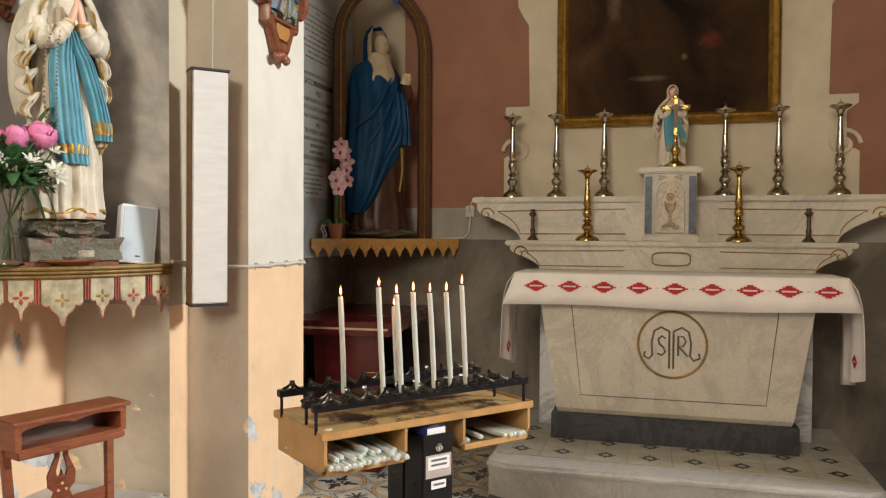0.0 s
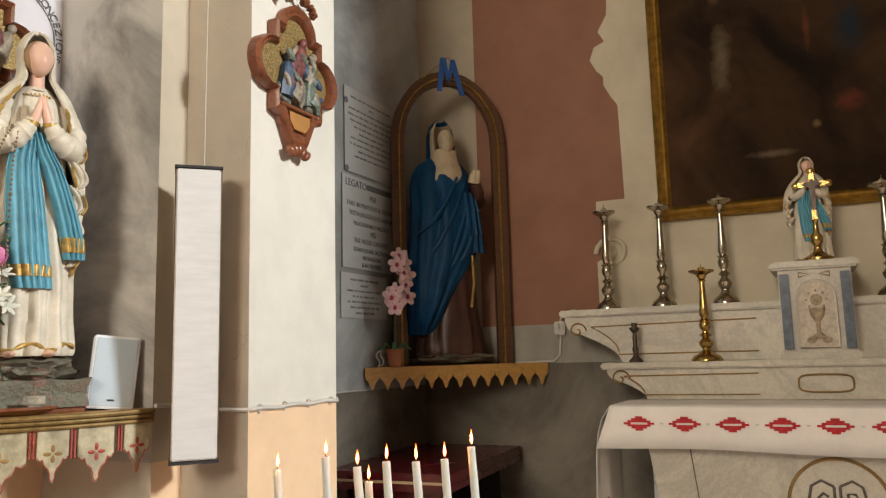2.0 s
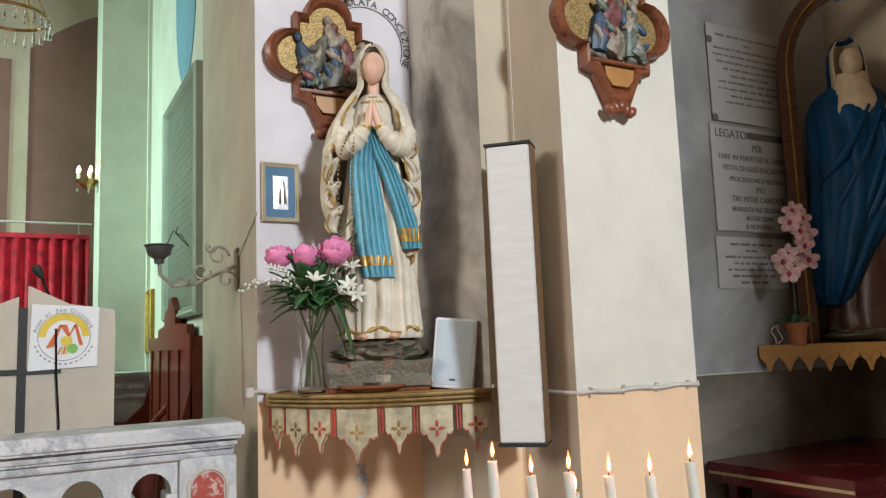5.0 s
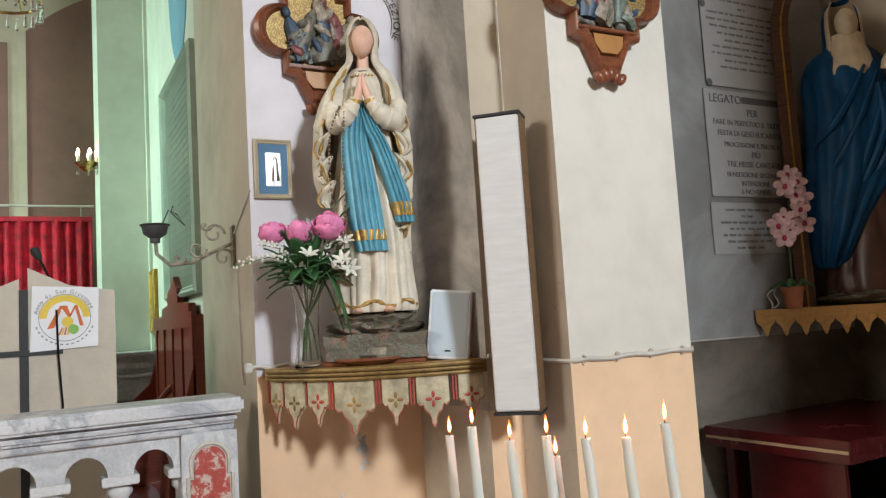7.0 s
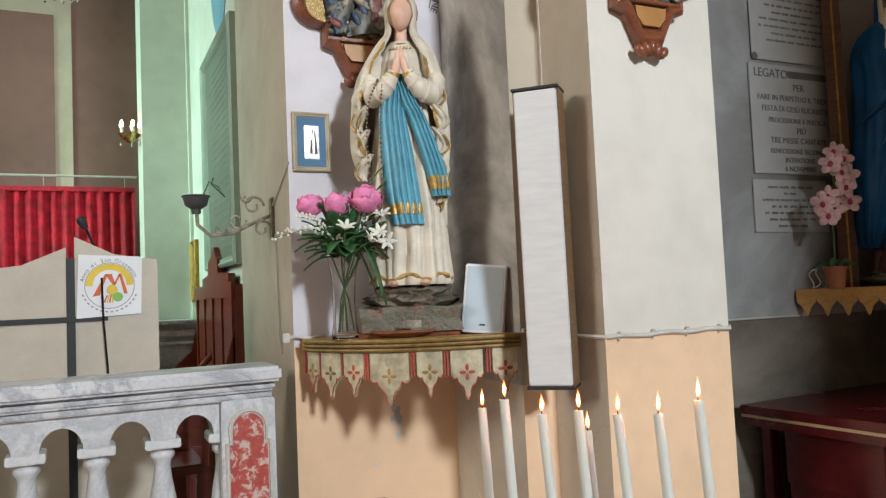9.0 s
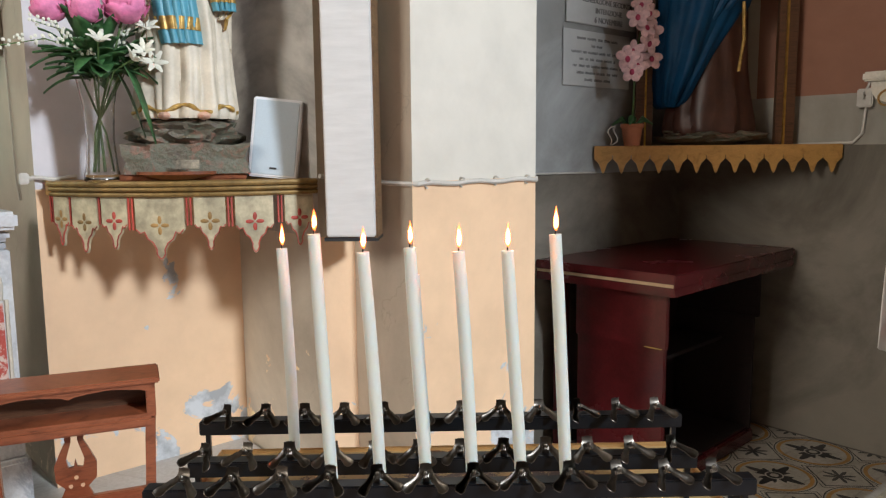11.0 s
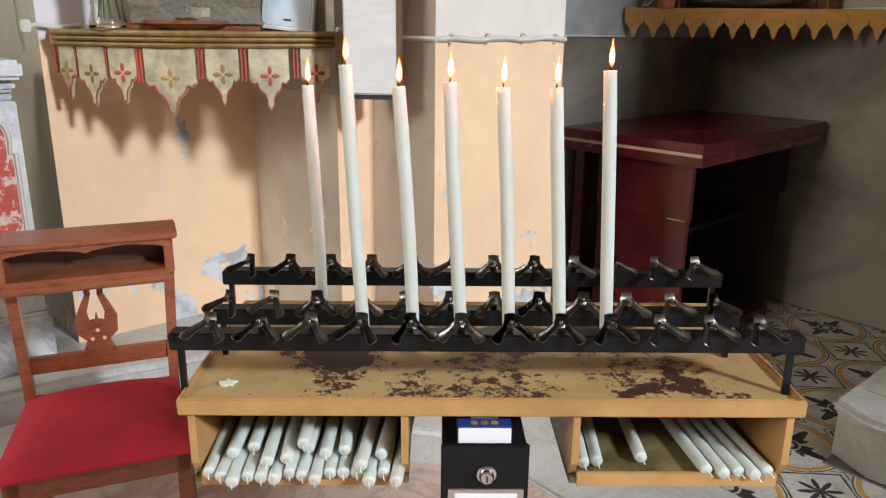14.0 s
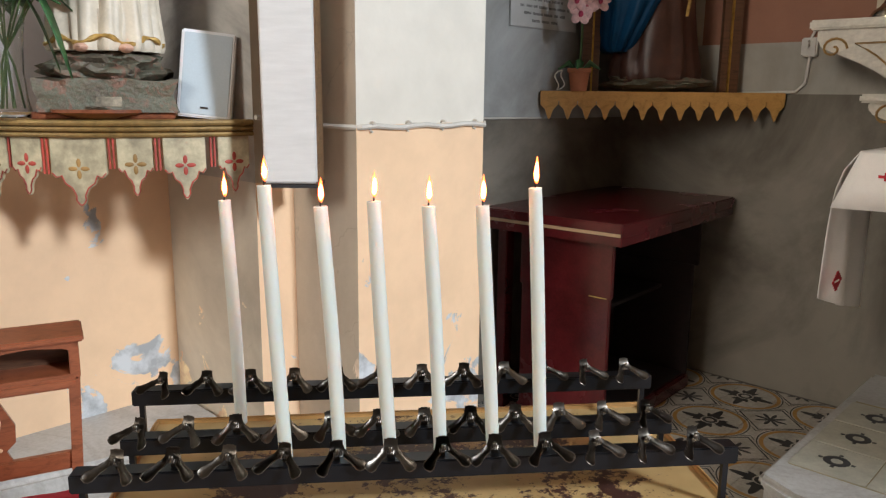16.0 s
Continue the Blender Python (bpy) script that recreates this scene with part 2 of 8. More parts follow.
STEM = surface("stem_green", (0.10, 0.18, 0.05), 0.5, vary=0.3)
PEONY = surface("pink_petal", (0.85, 0.27, 0.50), 0.7, vary=0.2, scale=25)
PALE_PETAL = surface("white_petal", (0.72, 0.72, 0.62), 0.7, vary=0.1)
ORCHID = surface("pale_pink_petal", (0.76, 0.50, 0.50), 0.7, vary=0.2, scale=30)
ORCHID_HEART = surface("orchid_heart", (0.42, 0.04, 0.10), 0.6)
IRON = surface("wrought_iron", (0.05, 0.05, 0.048), 0.55, vary=0.3)
PATINA_IRON = surface("pale_patina_metal", (0.32, 0.28, 0.21), 0.6, 0.5, vary=0.4, scale=30)
CABLE_WHITE = surface("painted_cable", (0.55, 0.52, 0.47), 0.7)
BLACK_TAPE = surface("black_tape", (0.02, 0.02, 0.022), 0.6)
INK = surface("faded_black_ink", (0.14, 0.14, 0.14), 0.9)
PAPER = surface("white_paper", (0.78, 0.78, 0.80), 0.85, vary=0.03)
BLUE_RIBBON = surface("blue_ribbon", (0.015, 0.09, 0.32), 0.55, vary=0.2)


# ---- building helpers ----
def obj_from(name, bm, material, parent=None, label="", smooth=False):
    me = bpy.data.meshes.new(name)
    bmesh.ops.recalc_face_normals(bm, faces=bm.faces)
    bm.to_mesh(me)
    bm.free()
    for mm in (material if isinstance(material, (list, tuple)) else (material,)):
        me.materials.append(mm)
    if smooth:
        me.polygons.foreach_set("use_smooth", [True] * len(me.polygons))
        me.set_sharp_from_angle(angle=radians(42))
    ob = new(name, me)
    if parent:
        ob.parent = parent
    if label:
        ob["label"] = label
    return ob


def part(name, bm, material, parent, label="", smooth=True):
    return obj_from(name, bm, material, parent, label, smooth)


def thing(name, m, label, category, group=""):
    ob = new(name)
    ob.empty_display_size = 0.05
    ob.matrix_world = m
    return tagged(ob, label, category, group)


def structure(name, bm, material, label="", smooth=False):
    return tagged(obj_from(name, bm, material, None, "", smooth), label, name.split("_")[0], "", "structure")


def box(x0, x1, y0, y1, z0, z1, bevel=0.0, bm=None, seg=2):
    b = bmesh.new()
    m = Matrix.Translation(((x0 + x1) / 2, (y0 + y1) / 2, (z0 + z1) / 2)) @ Matrix.Diagonal((abs(x1 - x0), abs(y1 - y0), abs(z1 - z0), 1))
    bmesh.ops.create_cube(b, size=1, matrix=m)
    if bevel:
        bmesh.ops.bevel(b, geom=b.edges[:], offset=bevel, segments=seg, affect="EDGES")
    return merge(bm, b)


def merge(bm, b):
    if bm is None:
        return b
    me = bpy.data.meshes.new("tmp")
    b.to_mesh(me)
    b.free()
    bm.from_mesh(me)
    bpy.data.meshes.remove(me)
    return bm


def moved(bm, m):
    bmesh.ops.transform(bm, matrix=m, verts=bm.verts)
    return bm


def lathe(profile, seg=20, bm=None, m=None):
    """Turned about z: profile of (radius, z)."""
    b = bmesh.new()
    rings = [[b.verts.new((r * math.cos(2 * math.pi * i / seg), r * math.sin(2 * math.pi * i / seg), z)) for i in range(seg)] if r > 1e-5 else [b.verts.new((0, 0, z))] for r, z in profile]
    for p, q in zip(rings, rings[1:]):
        for i in range(seg):
            j = (i + 1) % seg
            if len(p) == 1 and len(q) > 1:
                b.faces.new((p[0], q[i], q[j]))
            elif len(q) == 1 and len(p) > 1:
                b.faces.new((p[i], p[j], q[0]))
            elif len(p) > 1:
                b.faces.new((p[i], p[j], q[j], q[i]))
    for ring, flip in ((rings[0], True), (rings[-1], False)):
        if len(ring) > 1:
            b.faces.new(ring[::-1] if flip else ring)
    if m is not None:
        moved(b, m)
    return merge(bm, b)


def tube(points, radius, seg=8, bm=None, closed=False):
    """A round rod through the points; radius a number or one for each point."""
    b = bmesh.new()
    pts = [Vector(p) for p in points]
    n = len(pts)
    radii = radius if isinstance(radius, (list, tuple)) else [radius] * n
    rings = []
    up = Vector((0, 0, 1))
    for i, p in enumerate(pts):
        d = (pts[(i + 1) % n] - pts[i - 1]) if closed else (pts[min(i + 1, n - 1)] - pts[max(i - 1, 0)])
        d.normalize()
        if i == 0:
            side = d.orthogonal().normalized()
        else:
            side = (side - d * side.dot(d)).normalized() if (side - d * side.dot(d)).length > 1e-6 else d.orthogonal().normalized()
        other = d.cross(side)
        rings.append([b.verts.new(p + radii[i] * (math.cos(2 * math.pi * k / seg) * side + math.sin(2 * math.pi * k / seg) * other)) for k in range(seg)])
    for i in range(n if closed else n - 1):
        p, q = rings[i], rings[(i + 1) % n]
        for k in range(seg):
            b.faces.new((p[k], p[(k + 1) % seg], q[(k + 1) % seg], q[k]))
    if not closed:
        b.faces.new(rings[0][::-1])
        b.faces.new(rings[-1])
    return merge(bm, b)


def prism(outline, depth, m=None, bm=None, bevel=0.0):
    """The outline (x, z) pulled along +y by depth; m places it."""
    b = bmesh.new()
    f = b.faces.new([b.verts.new((x, 0, z)) for x, z in outline])
    r = bmesh.ops.extrude_face_region(b, geom=[f])
    bmesh.ops.translate(b, vec=(0, depth, 0), verts=[v for v in r["geom"] if isinstance(v, bmesh.types.BMVert)])
    bmesh.ops.recalc_face_normals(b, faces=b.faces)
    if bevel:
        bmesh.ops.bevel(b, geom=[e for e in b.edges if len(e.link_faces) == 2 and e.calc_face_angle(0) > 0.6], offset=bevel, segments=2, affect="EDGES")
    if m is not None:
        moved(b, m)
    return merge(bm, b)


def ball(centre, radii, seg=14, rings=9, bm=None, m=None):
    b = bmesh.new()
    bmesh.ops.create_uvsphere(b, u_segments=seg, v_segments=rings, radius=1, matrix=Matrix.Translation(centre) @ (m or Matrix()) @ Matrix.Diagonal((*radii, 1)))
    return merge(bm, b)


def ring_frame(outer, inner, depth, m=None, bm=None):
    """A closed moulding between two outlines of as many points (x, z), depth along y."""
    b = bmesh.new()
    n = len(outer)
    rows = [[b.verts.new((x, y, z)) for x, z in pts] for pts, y in ((outer, depth), (outer, 0.25 * depth), ([(0.75 * a + 0.25 * c, 0.75 * b2 + 0.25 * d) for (a, b2), (c, d) in zip(outer, inner)], 0.0), ([(0.45 * a + 0.55 * c, 0.45 * b2 + 0.55 * d) for (a, b2), (c, d) in zip(outer, inner)], 0.3 * depth), ([(0.3 * a + 0.7 * c, 0.3 * b2 + 0.7 * d) for (a, b2), (c, d) in zip(outer, inner)], 0.2 * depth), (inner, 0.65 * depth), (inner, depth))]
    for p, q in zip(rows, rows[1:] + rows[:1]):
        for i in range(n):
            j = (i + 1) % n
            b.faces.new((p[i], p[j], q[j], q[i]))
    if m is not None:
        moved(b, m)
    return merge(bm, b)


def arc(cx, cz, r, a0, a1, n):
    return [(cx + r * math.cos(radians(a0 + (a1 - a0) * i / n)), cz + r * math.sin(radians(a0 + (a1 - a0) * i / n))) for i in range(n + 1)]


def lettering(name, text, size, m, material, parent=None, align="CENTER", depth=0.0015):
    cu = bpy.data.curves.new(name, "FONT")
    cu.body, cu.size, cu.align_x, cu.extrude = text, size, align, depth
    tmp = new("tmp", cu)
    bpy.context.view_layer.update()
    me = bpy.data.meshes.new_from_object(tmp.evaluated_get(bpy.context.evaluated_depsgraph_get()))
    bpy.data.objects.remove(tmp)
    me.materials.clear()
    me.materials.append(material)
    ob = new(name, me)
    if parent:
        ob.parent = parent
    ob.matrix_local = m
    return ob


# ---- structure ----
DADO = 1.352
TOP = 5.2


def plan_prism(points, z0, z1, bm=None):
    return prism([(x, y) for x, y in points], z1 - z0, Matrix(((1, 0, 0, 0), (0, 0, 1, 0), (0, 1, 0, z0), (0, 0, 0, 1))), bm)


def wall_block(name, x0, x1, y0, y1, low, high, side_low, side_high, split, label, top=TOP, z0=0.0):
    """A wall whose face towards -y carries low/high paint below/above the split; its other faces carry the side
    colours.
    """
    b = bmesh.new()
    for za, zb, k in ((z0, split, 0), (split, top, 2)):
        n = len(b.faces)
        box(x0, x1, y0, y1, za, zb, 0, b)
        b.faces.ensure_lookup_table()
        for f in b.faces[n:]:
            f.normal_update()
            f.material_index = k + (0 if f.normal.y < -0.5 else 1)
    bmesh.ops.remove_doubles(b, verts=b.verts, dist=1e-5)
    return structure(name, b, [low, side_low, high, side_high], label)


# Pilaster and shrine wall sides get a darker beige in place of shade.
wall_block("wall_pilaster", 3.945, 4.563, 1.908, 2.40, PEACH_WALL, WHITE_WALL, BEIGE_SHADED_WALL, BEIGE_SHADED_WALL, DADO, "projecting pilaster, white above a peach painted dado")
wall_block("wall_recess", 3.79, 3.945, 2.255, 3.30, PEACH_WALL, CREAM_STRIP, RECESS_LOW, GREY_WALL, 1.15, "narrow return of bare grey cement plaster and cream paint")
wall_block("wall_shrine", 3.02, 3.79, 2.88, 4.02, PEACH_WALL, LILAC_WALL, BEIGE_SHADED_WALL, BEIGE_SHADED_WALL, DADO - 0.02, "pale lilac-white wall above a flaking peach dado")
wall_block("wall_text", 4.563, 6.45, 2.262, 2.70, DADO_WALL, TEXT_WALL, TEXT_WALL, TEXT_WALL, DADO - 0.01, "stained grey-white side wall with inscriptions")


def face_wall(name, x0, x1, y0, y1, rows, label):
    b = bmesh.new()
    mats = []
    for za, zb, mat in rows:
        n = len(b.faces)
        box(x0, x1, y0, y1, za, zb, 0, b)
        b.faces.ensure_lookup_table()
        for f in b.faces[n:]:
            f.material_index = len(mats)
        mats.append(mat)
    return structure(name, b, mats, label)


face_wall("wall_altar", 6.17, 6.5, -2.85, 1.832, [(0, 1.47, DADO_WALL), (1.47, 1.71, DADO_BAND), (1.71, TOP, PINK_WALL)], "brick-pink altar wall above a stained grey dado")
face_wall("wall_corner", 6.17, 6.5, 1.832, 2.262, [(0, 1.47, DADO_WALL), (1.47, 1.71, DADO_BAND), (1.71, TOP, CREAM_STRIP)], "unpainted cream strip of wall in the corner")
# Out of view; its near edge is set to cut the nave light off the corner.
face_wall("wall_chapel_side", 4.58, 6.5, -3.15, -2.85, [(0, 1.4, DADO_WALL), (1.4, TOP, TEXT_WALL)], "plain unseen side wall of the chapel, placed to shade its corner")
# the nave behind the camera
face_wall("wall_nave_flank", 6.2, 6.5, -7.0, -3.15, [(0, 1.4, PEACH_WALL), (1.4, 7.0, NAVE_WALL)], "plain nave wall")


def holed_wall(name, along, at, a0, a1, z1, h0, h1, hz0, hz1, mat, label):
    """A wall of 0.3 m with a window opening; along x or y."""
    b = bmesh.new()
    for c0, c1, za, zb in ((a0, h0, 0, z1), (h1, a1, 0, z1), (h0, h1, 0, hz0), (h0, h1, hz1, z1)):
        if along == "x":
            box(c0, c1, at - 0.3, at, za, zb, 0, b)
        else:
            box(at - 0.3, at, c0, c1, za, zb, 0, b)
    return structure(name, b, mat, label)


holed_wall("wall_nave_rear", "x", -6.7, -5, 6.5, 7.0, 3.75, 4.65, 4.5, 5.5, NAVE_WALL, "plain nave wall with a tall window")
# Unseen wall; its opening is added to let the fill lamp through.
holed_wall("wall_nave_facade", "y", -4.7, -7.0, 2.9, 7.0, -0.1, 2.85, 3.5, 6.5, NAVE_WALL, "plain unseen nave wall with an opening for the fill light")
holed_wall("wall_choir_side", "y", -1.7, 2.6, 9.0, 7.0, 5.6, 6.8, 3.3, 5.9, CHOIR_WALL, "plain choir wall with a window")
structure("wall_choir_step", box(-5, -1.7, 2.6, 2.9, 0, 7.0), NAVE_WALL, "plain wall beside the choir")
structure("ceiling", box(-5, 6.5, -7, 9.3, 7.0, 7.2), NAVE_WALL, "plain plaster ceiling")
structure("ceiling_chapel", box(3.0, 6.5, -3.15, 4.0, TOP, TOP + 0.15), STUCCO, "plain plaster ceiling over the side chapel")
structure("ground", box(-60, 60, -60, 60, -0.45, -0.25), surface("earth", (0.2, 0.18, 0.15), 0.9), "bare ground under the building")


def tile_pattern():
    """Encaustic cement tiles: ochre rings round black leaf crosses, zigzag bands between, on grey-white."""
    m = shader("encaustic_tile", (0.5, 0.48, 0.44), 0.5)
    geo = node(m, "ShaderNodeNewGeometry")
    mp = node(m, "ShaderNodeMapping")
    mp.inputs["Scale"].default_value = (2.5, 2.5, 2.5)
    mp.inputs["Location"].default_value = (0.53, 0.04, 0)
    join(m, geo.outputs["Position"], mp.inputs["Vector"])
    sep = node(m, "ShaderNodeSeparateXYZ")
    join(m, mp.outputs["Vector"], sep.inputs[0])

    def op(kind, a, b=0.0, c=0.0):
        n = node(m, "ShaderNodeMath")
        n.operation = kind
        for v, s in zip((a, b, c), n.inputs):
            if isinstance(v, (int, float)):
                s.default_value = v
            else:
                join(m, v, s)
        return n.outputs[0]

    def cell(v):
        return op("SUBTRACT", op("FRACT", v), 0.5)
    x, y = cell(sep.outputs["X"]), cell(sep.outputs["Y"])
    r = op("SQRT", op("ADD", op("MULTIPLY", x, x), op("MULTIPLY", y, y)))
    ang = op("ARCTAN2", y, x)

    def band(v, centre, half):
        return op("LESS_THAN", op("ABSOLUTE", op("SUBTRACT", v, centre)), half)
    wob = op("MULTIPLY", op("COSINE", op("MULTIPLY", ang, 4.0)), 0.5)
    leaf = op("LESS_THAN", r, op("ADD", 0.19, op("MULTIPLY", op("ADD", wob, op("MULTIPLY", op("COSINE", op("MULTIPLY", ang, 12.0)), 0.28)), 0.19)))
    leaf = op("MULTIPLY", leaf, op("GREATER_THAN", r, 0.10))
    eye = band(r, 0.065, 0.018)
    ochre = band(r, 0.385, 0.022)
    thin = band(r, 0.43, 0.007)
    # corner rosette and zigzag
    cx, cy = op("SUBTRACT", 0.5, op("ABSOLUTE", x)), op("SUBTRACT", 0.5, op("ABSOLUTE", y))
    cr = op("SQRT", op("ADD", op("MULTIPLY", cx, cx), op("MULTIPLY", cy, cy)))
    ca = op("ARCTAN2", cy, cx)
    ros = op("LESS_THAN", cr, op("ADD", 0.11, op("MULTIPLY", op("COSINE", op("MULTIPLY", ca, 8.0)), 0.07)))
    diag = op("ADD", cx, cy)
    zig = op("ADD", band(diag, 0.36, 0.014), band(diag, 0.42, 0.008))
    zig = op("MULTIPLY", zig, op("GREATER_THAN", r, 0.45))
    black = op("MINIMUM", op("ADD", op("ADD", op("ADD", leaf, eye), op("ADD", thin, ros)), zig), 1.0)
    v = mp.outputs["Vector"]
    dirt = ramp(m, noise_at(m, v, 3.0, 8), [(0.3, (0.62, 0.58, 0.52)), (0.7, (1, 1, 1))])
    base = ramp(m, noise_at(m, v, 25.0, 4), [(0.3, (0.43, 0.41, 0.37)), (0.7, (0.57, 0.55, 0.50))])
    c = mix(m, ochre, base, (0.50, 0.27, 0.06))
    c = mix(m, black, c, (0.035, 0.034, 0.036))
    join(m, mix(m, 0.9, c, dirt, "MULTIPLY"), bsdf(m).inputs["Base Color"])
    bump(m, noise_at(m, v, 30.0, 4), 0.1, 0.003)
    return m


TILE = tile_pattern()
GROUT = surface("floor_grout", (0.20, 0.18, 0.16), 0.9)
floor = structure("floor", box(-5, 6.4, -7, 4.0, -0.25, -0.006), GROUT, "patterned encaustic cement tile floor")

# presbytery platform and its marble steps
PINK_STONE = marble("worn_pink_stone", (0.60, 0.46, 0.39), (0.32, 0.22, 0.18), 2.6, 0.6, 0.5)
for k, (front, z0, z1) in enumerate(((((-1.7, 2.2), (2.3, 2.32), (3.1, 2.26), (3.5, 2.0), (3.80, 1.62), (3.95, 1.62), (3.95, 1.9)), -0.01, 0.115), (((-1.7, 2.5), (2.3, 2.62), (2.9, 2.58), (3.4, 2.46), (3.72, 2.25), (3.78, 2.25), (3.78, 2.4)), 0.10, 0.225))):
    tread = plan_prism(list(front) + [(3.80, 3.2), (3.0, 4.0), (-1.7, 4.0)], z0, z1)
    bmesh.ops.bevel(tread, geom=[e for e in tread.edges if all(abs(v.co.z - z1) < 1e-4 for v in e.verts)], offset=0.022, segments=3, affect="EDGES")
    structure("step_" + str(k + 1), tread, STEP_MARBLE, "worn grey-white marble step with a rounded nosing", True)
structure("floor_choir", box(-1.7, 3.5, 3.9, 9.0, 0.0, 0.222), GREY_MARBLE, "pale choir floor")
structure("floor_crossing", box(-4.7, 3.92, -6.7, 3.0, -0.02, 0.0), PINK_STONE, "worn pink-beige stone floor")
structure("floor_threshold", box(3.92, 4.36, -2.85, 1.95, -0.02, 0.012, 0.01), STEP_MARBLE, "veined marble threshold band", True)

# choir beyond the rail
face_wall("wall_choir", 3.12, 3.45, 4.02, 7.0, [(0, 7.0, CHOIR_WALL)], "pale choir wall in green-tinted daylight")
structure("wall_choir_pilaster", box(2.70, 3.12, 6.9, 7.5, 0, 7.0), CHOIR_WALL, "pale pilaster in green-tinted light")
face_wall("wall_apse", -1.7, 3.3, 8.6, 9.0, [(0, 7.0, STUCCO)], "cream apse wall")
face_wall("wall_apse_return", 3.12, 3.45, 7.5, 9.0, [(0, 7.0, CHOIR_WALL)], "pale wall beside the apse")
APSE_PINK = plaster("muted_pink_apse_paint", (0.27, 0.15, 0.12), (0.22, 0.12, 0.1), 0.5, relief=0.15)
structure("trim_apse_panel", prism([(2.12, 0.5), (3.05, 0.5), (3.05, 5.4)] + [(3.05 - 0.93 * i / 8, 5.4 - 0.55 * (i / 8) ** 1.6) for i in range(1, 9)], 0.02, Matrix.Translation((0, 8.578, 0))), APSE_PINK, "muted pink wall panel with a curved top")
structure("trim_apse_border", prism([(2.04, 0.5), (2.12, 0.5), (2.12, 4.85), (2.04, 4.82)], 0.05, Matrix.Translation((0, 8.55, 0))), STUCCO, "cream border moulding")
structure("trim_apse_panel_left", box(0.6, 1.95, 8.575, 8.6, 0.5, 4.7), APSE_PINK, "muted pink wall panel")

# ---- altar ----
AY = -0.155
PZ = 0.21
out = [(4.75, 0.74), (4.82, 0.88), (6.166, 0.88), (6.166, -1.22), (4.86, -1.22), (4.79, -1.10)]
b = plan_prism([(x + 0.03, y * 0.985 - 0.002) if x < 5 else (x, y * 0.985) for x, y in out], 0.0, PZ - 0.05)
altar_step = structure("step_altar", b, STEP_MARBLE, "marble altar platform of one step inlaid with ringed tiles")
b = plan_prism(out, PZ - 0.05, PZ)
bmesh.ops.bevel(b, geom=b.edges[:], offset=0.018, segments=3, affect="EDGES")
obj_from("nosing", b, STEP_MARBLE, altar_step, "worn marble slab with rounded edge", True)

altar = thing("altar", pose(5.5, AY, PZ), "grey-veined marble side altar with a tapering front on the altar step", "altar")


def altar_part(name, b, mat, label="", smooth=False, parent=None):
    return part(name, moved(b, Matrix.Translation((-5.5, -AY, -PZ))), mat, parent or altar, label, smooth)


altar_part("plinth", box(5.38, 6.16, AY - 0.73, AY + 0.73, PZ, PZ + 0.17, 0.006), BLACK_MARBLE, "black slate plinth")
bm = bmesh.new()
rows = []
for x, hw, z in ((5.42, 0.69, PZ + 0.17), (5.40, 0.70, PZ + 0.20), (5.30, 0.80, 1.15), (5.26, 0.83, 1.21)):
    rows.append([bm.verts.new(p) for p in ((x, AY + hw, z), (x, AY - hw, z), (6.0, AY - hw, z), (6.0, AY + hw, z))])
for p, q in zip(rows, rows[1:]):
    for i in range(4):
        bm.faces.new((p[i], p[(i + 1) % 4], q[(i + 1) % 4], q[i]))
bm.faces.new(rows[0][::-1]), bm.faces.new(rows[-1])
front = altar_part("front", bm, MARBLE, "veined marble altar front")
altar_part("mensa", box(5.24, 6.1, AY - 0.93, AY + 0.93, 1.21, 1.272, 0.008), MARBLE, "marble altar slab")
altar_part("back_wall", box(5.75, 6.165, AY - 0.86, AY + 0.86, PZ, 1.21, 0.004), GREY_MARBLE)


def on_front(y, z, out=0.0):
    """A point on the sloping altar front."""
    k = (z - PZ - 0.20) / (1.15 - PZ - 0.20)
    return (5.40 - 0.10 * k - out, y, z)


def incised(name, pts, r, mat, closed=False, seg=5):
    return altar_part(name, tube([on_front(y, z, 0.001) for y, z in pts], r, seg, None, closed), mat, "", True, None)


incised("ring", [(AY - 0.005 + 0.20 * math.cos(a), 0.845 + 0.205 * math.sin(a)) for a in [2 * math.pi * i / 48 for i in range(48)]], 0.008, TAN_LINE, True, 6)
INCISE = surface("engraved_line", (0.14, 0.12, 0.10), 0.8)
incised("engraved_line", [(AY + 0.60, 1.10), (AY + 0.545, 0.50), (AY - 0.545, 0.50), (AY - 0.60, 1.10)], 0.003, INCISE)
# monogram S M R inside the ring
for pts in ([(-0.012, 0.70), (-0.012, 0.93)], [(0.012, 0.70), (0.012, 0.93)],
            [(0.012, 0.93), (0.06, 0.955), (0.10, 0.93), (0.115, 0.86), (0.11, 0.78), (0.13, 0.755), (0.16, 0.77), (0.155, 0.80)],
            [(-0.012, 0.93), (-0.06, 0.955), (-0.10, 0.93), (-0.115, 0.86), (-0.11, 0.78), (-0.13, 0.755), (-0.165, 0.77), (-0.16, 0.80)],
            [(0.035, 0.885), (0.055, 0.90), (0.075, 0.88), (0.07, 0.85), (0.045, 0.83), (0.035, 0.80), (0.055, 0.78), (0.08, 0.79)],
            [(-0.04, 0.78), (-0.04, 0.90), (-0.07, 0.90), (-0.085, 0.87), (-0.07, 0.84), (-0.04, 0.84), (-0.095, 0.78)]):
    incised("monogram_stroke", [(AY + y, z) for y, z in pts], 0.0065, INCISE)


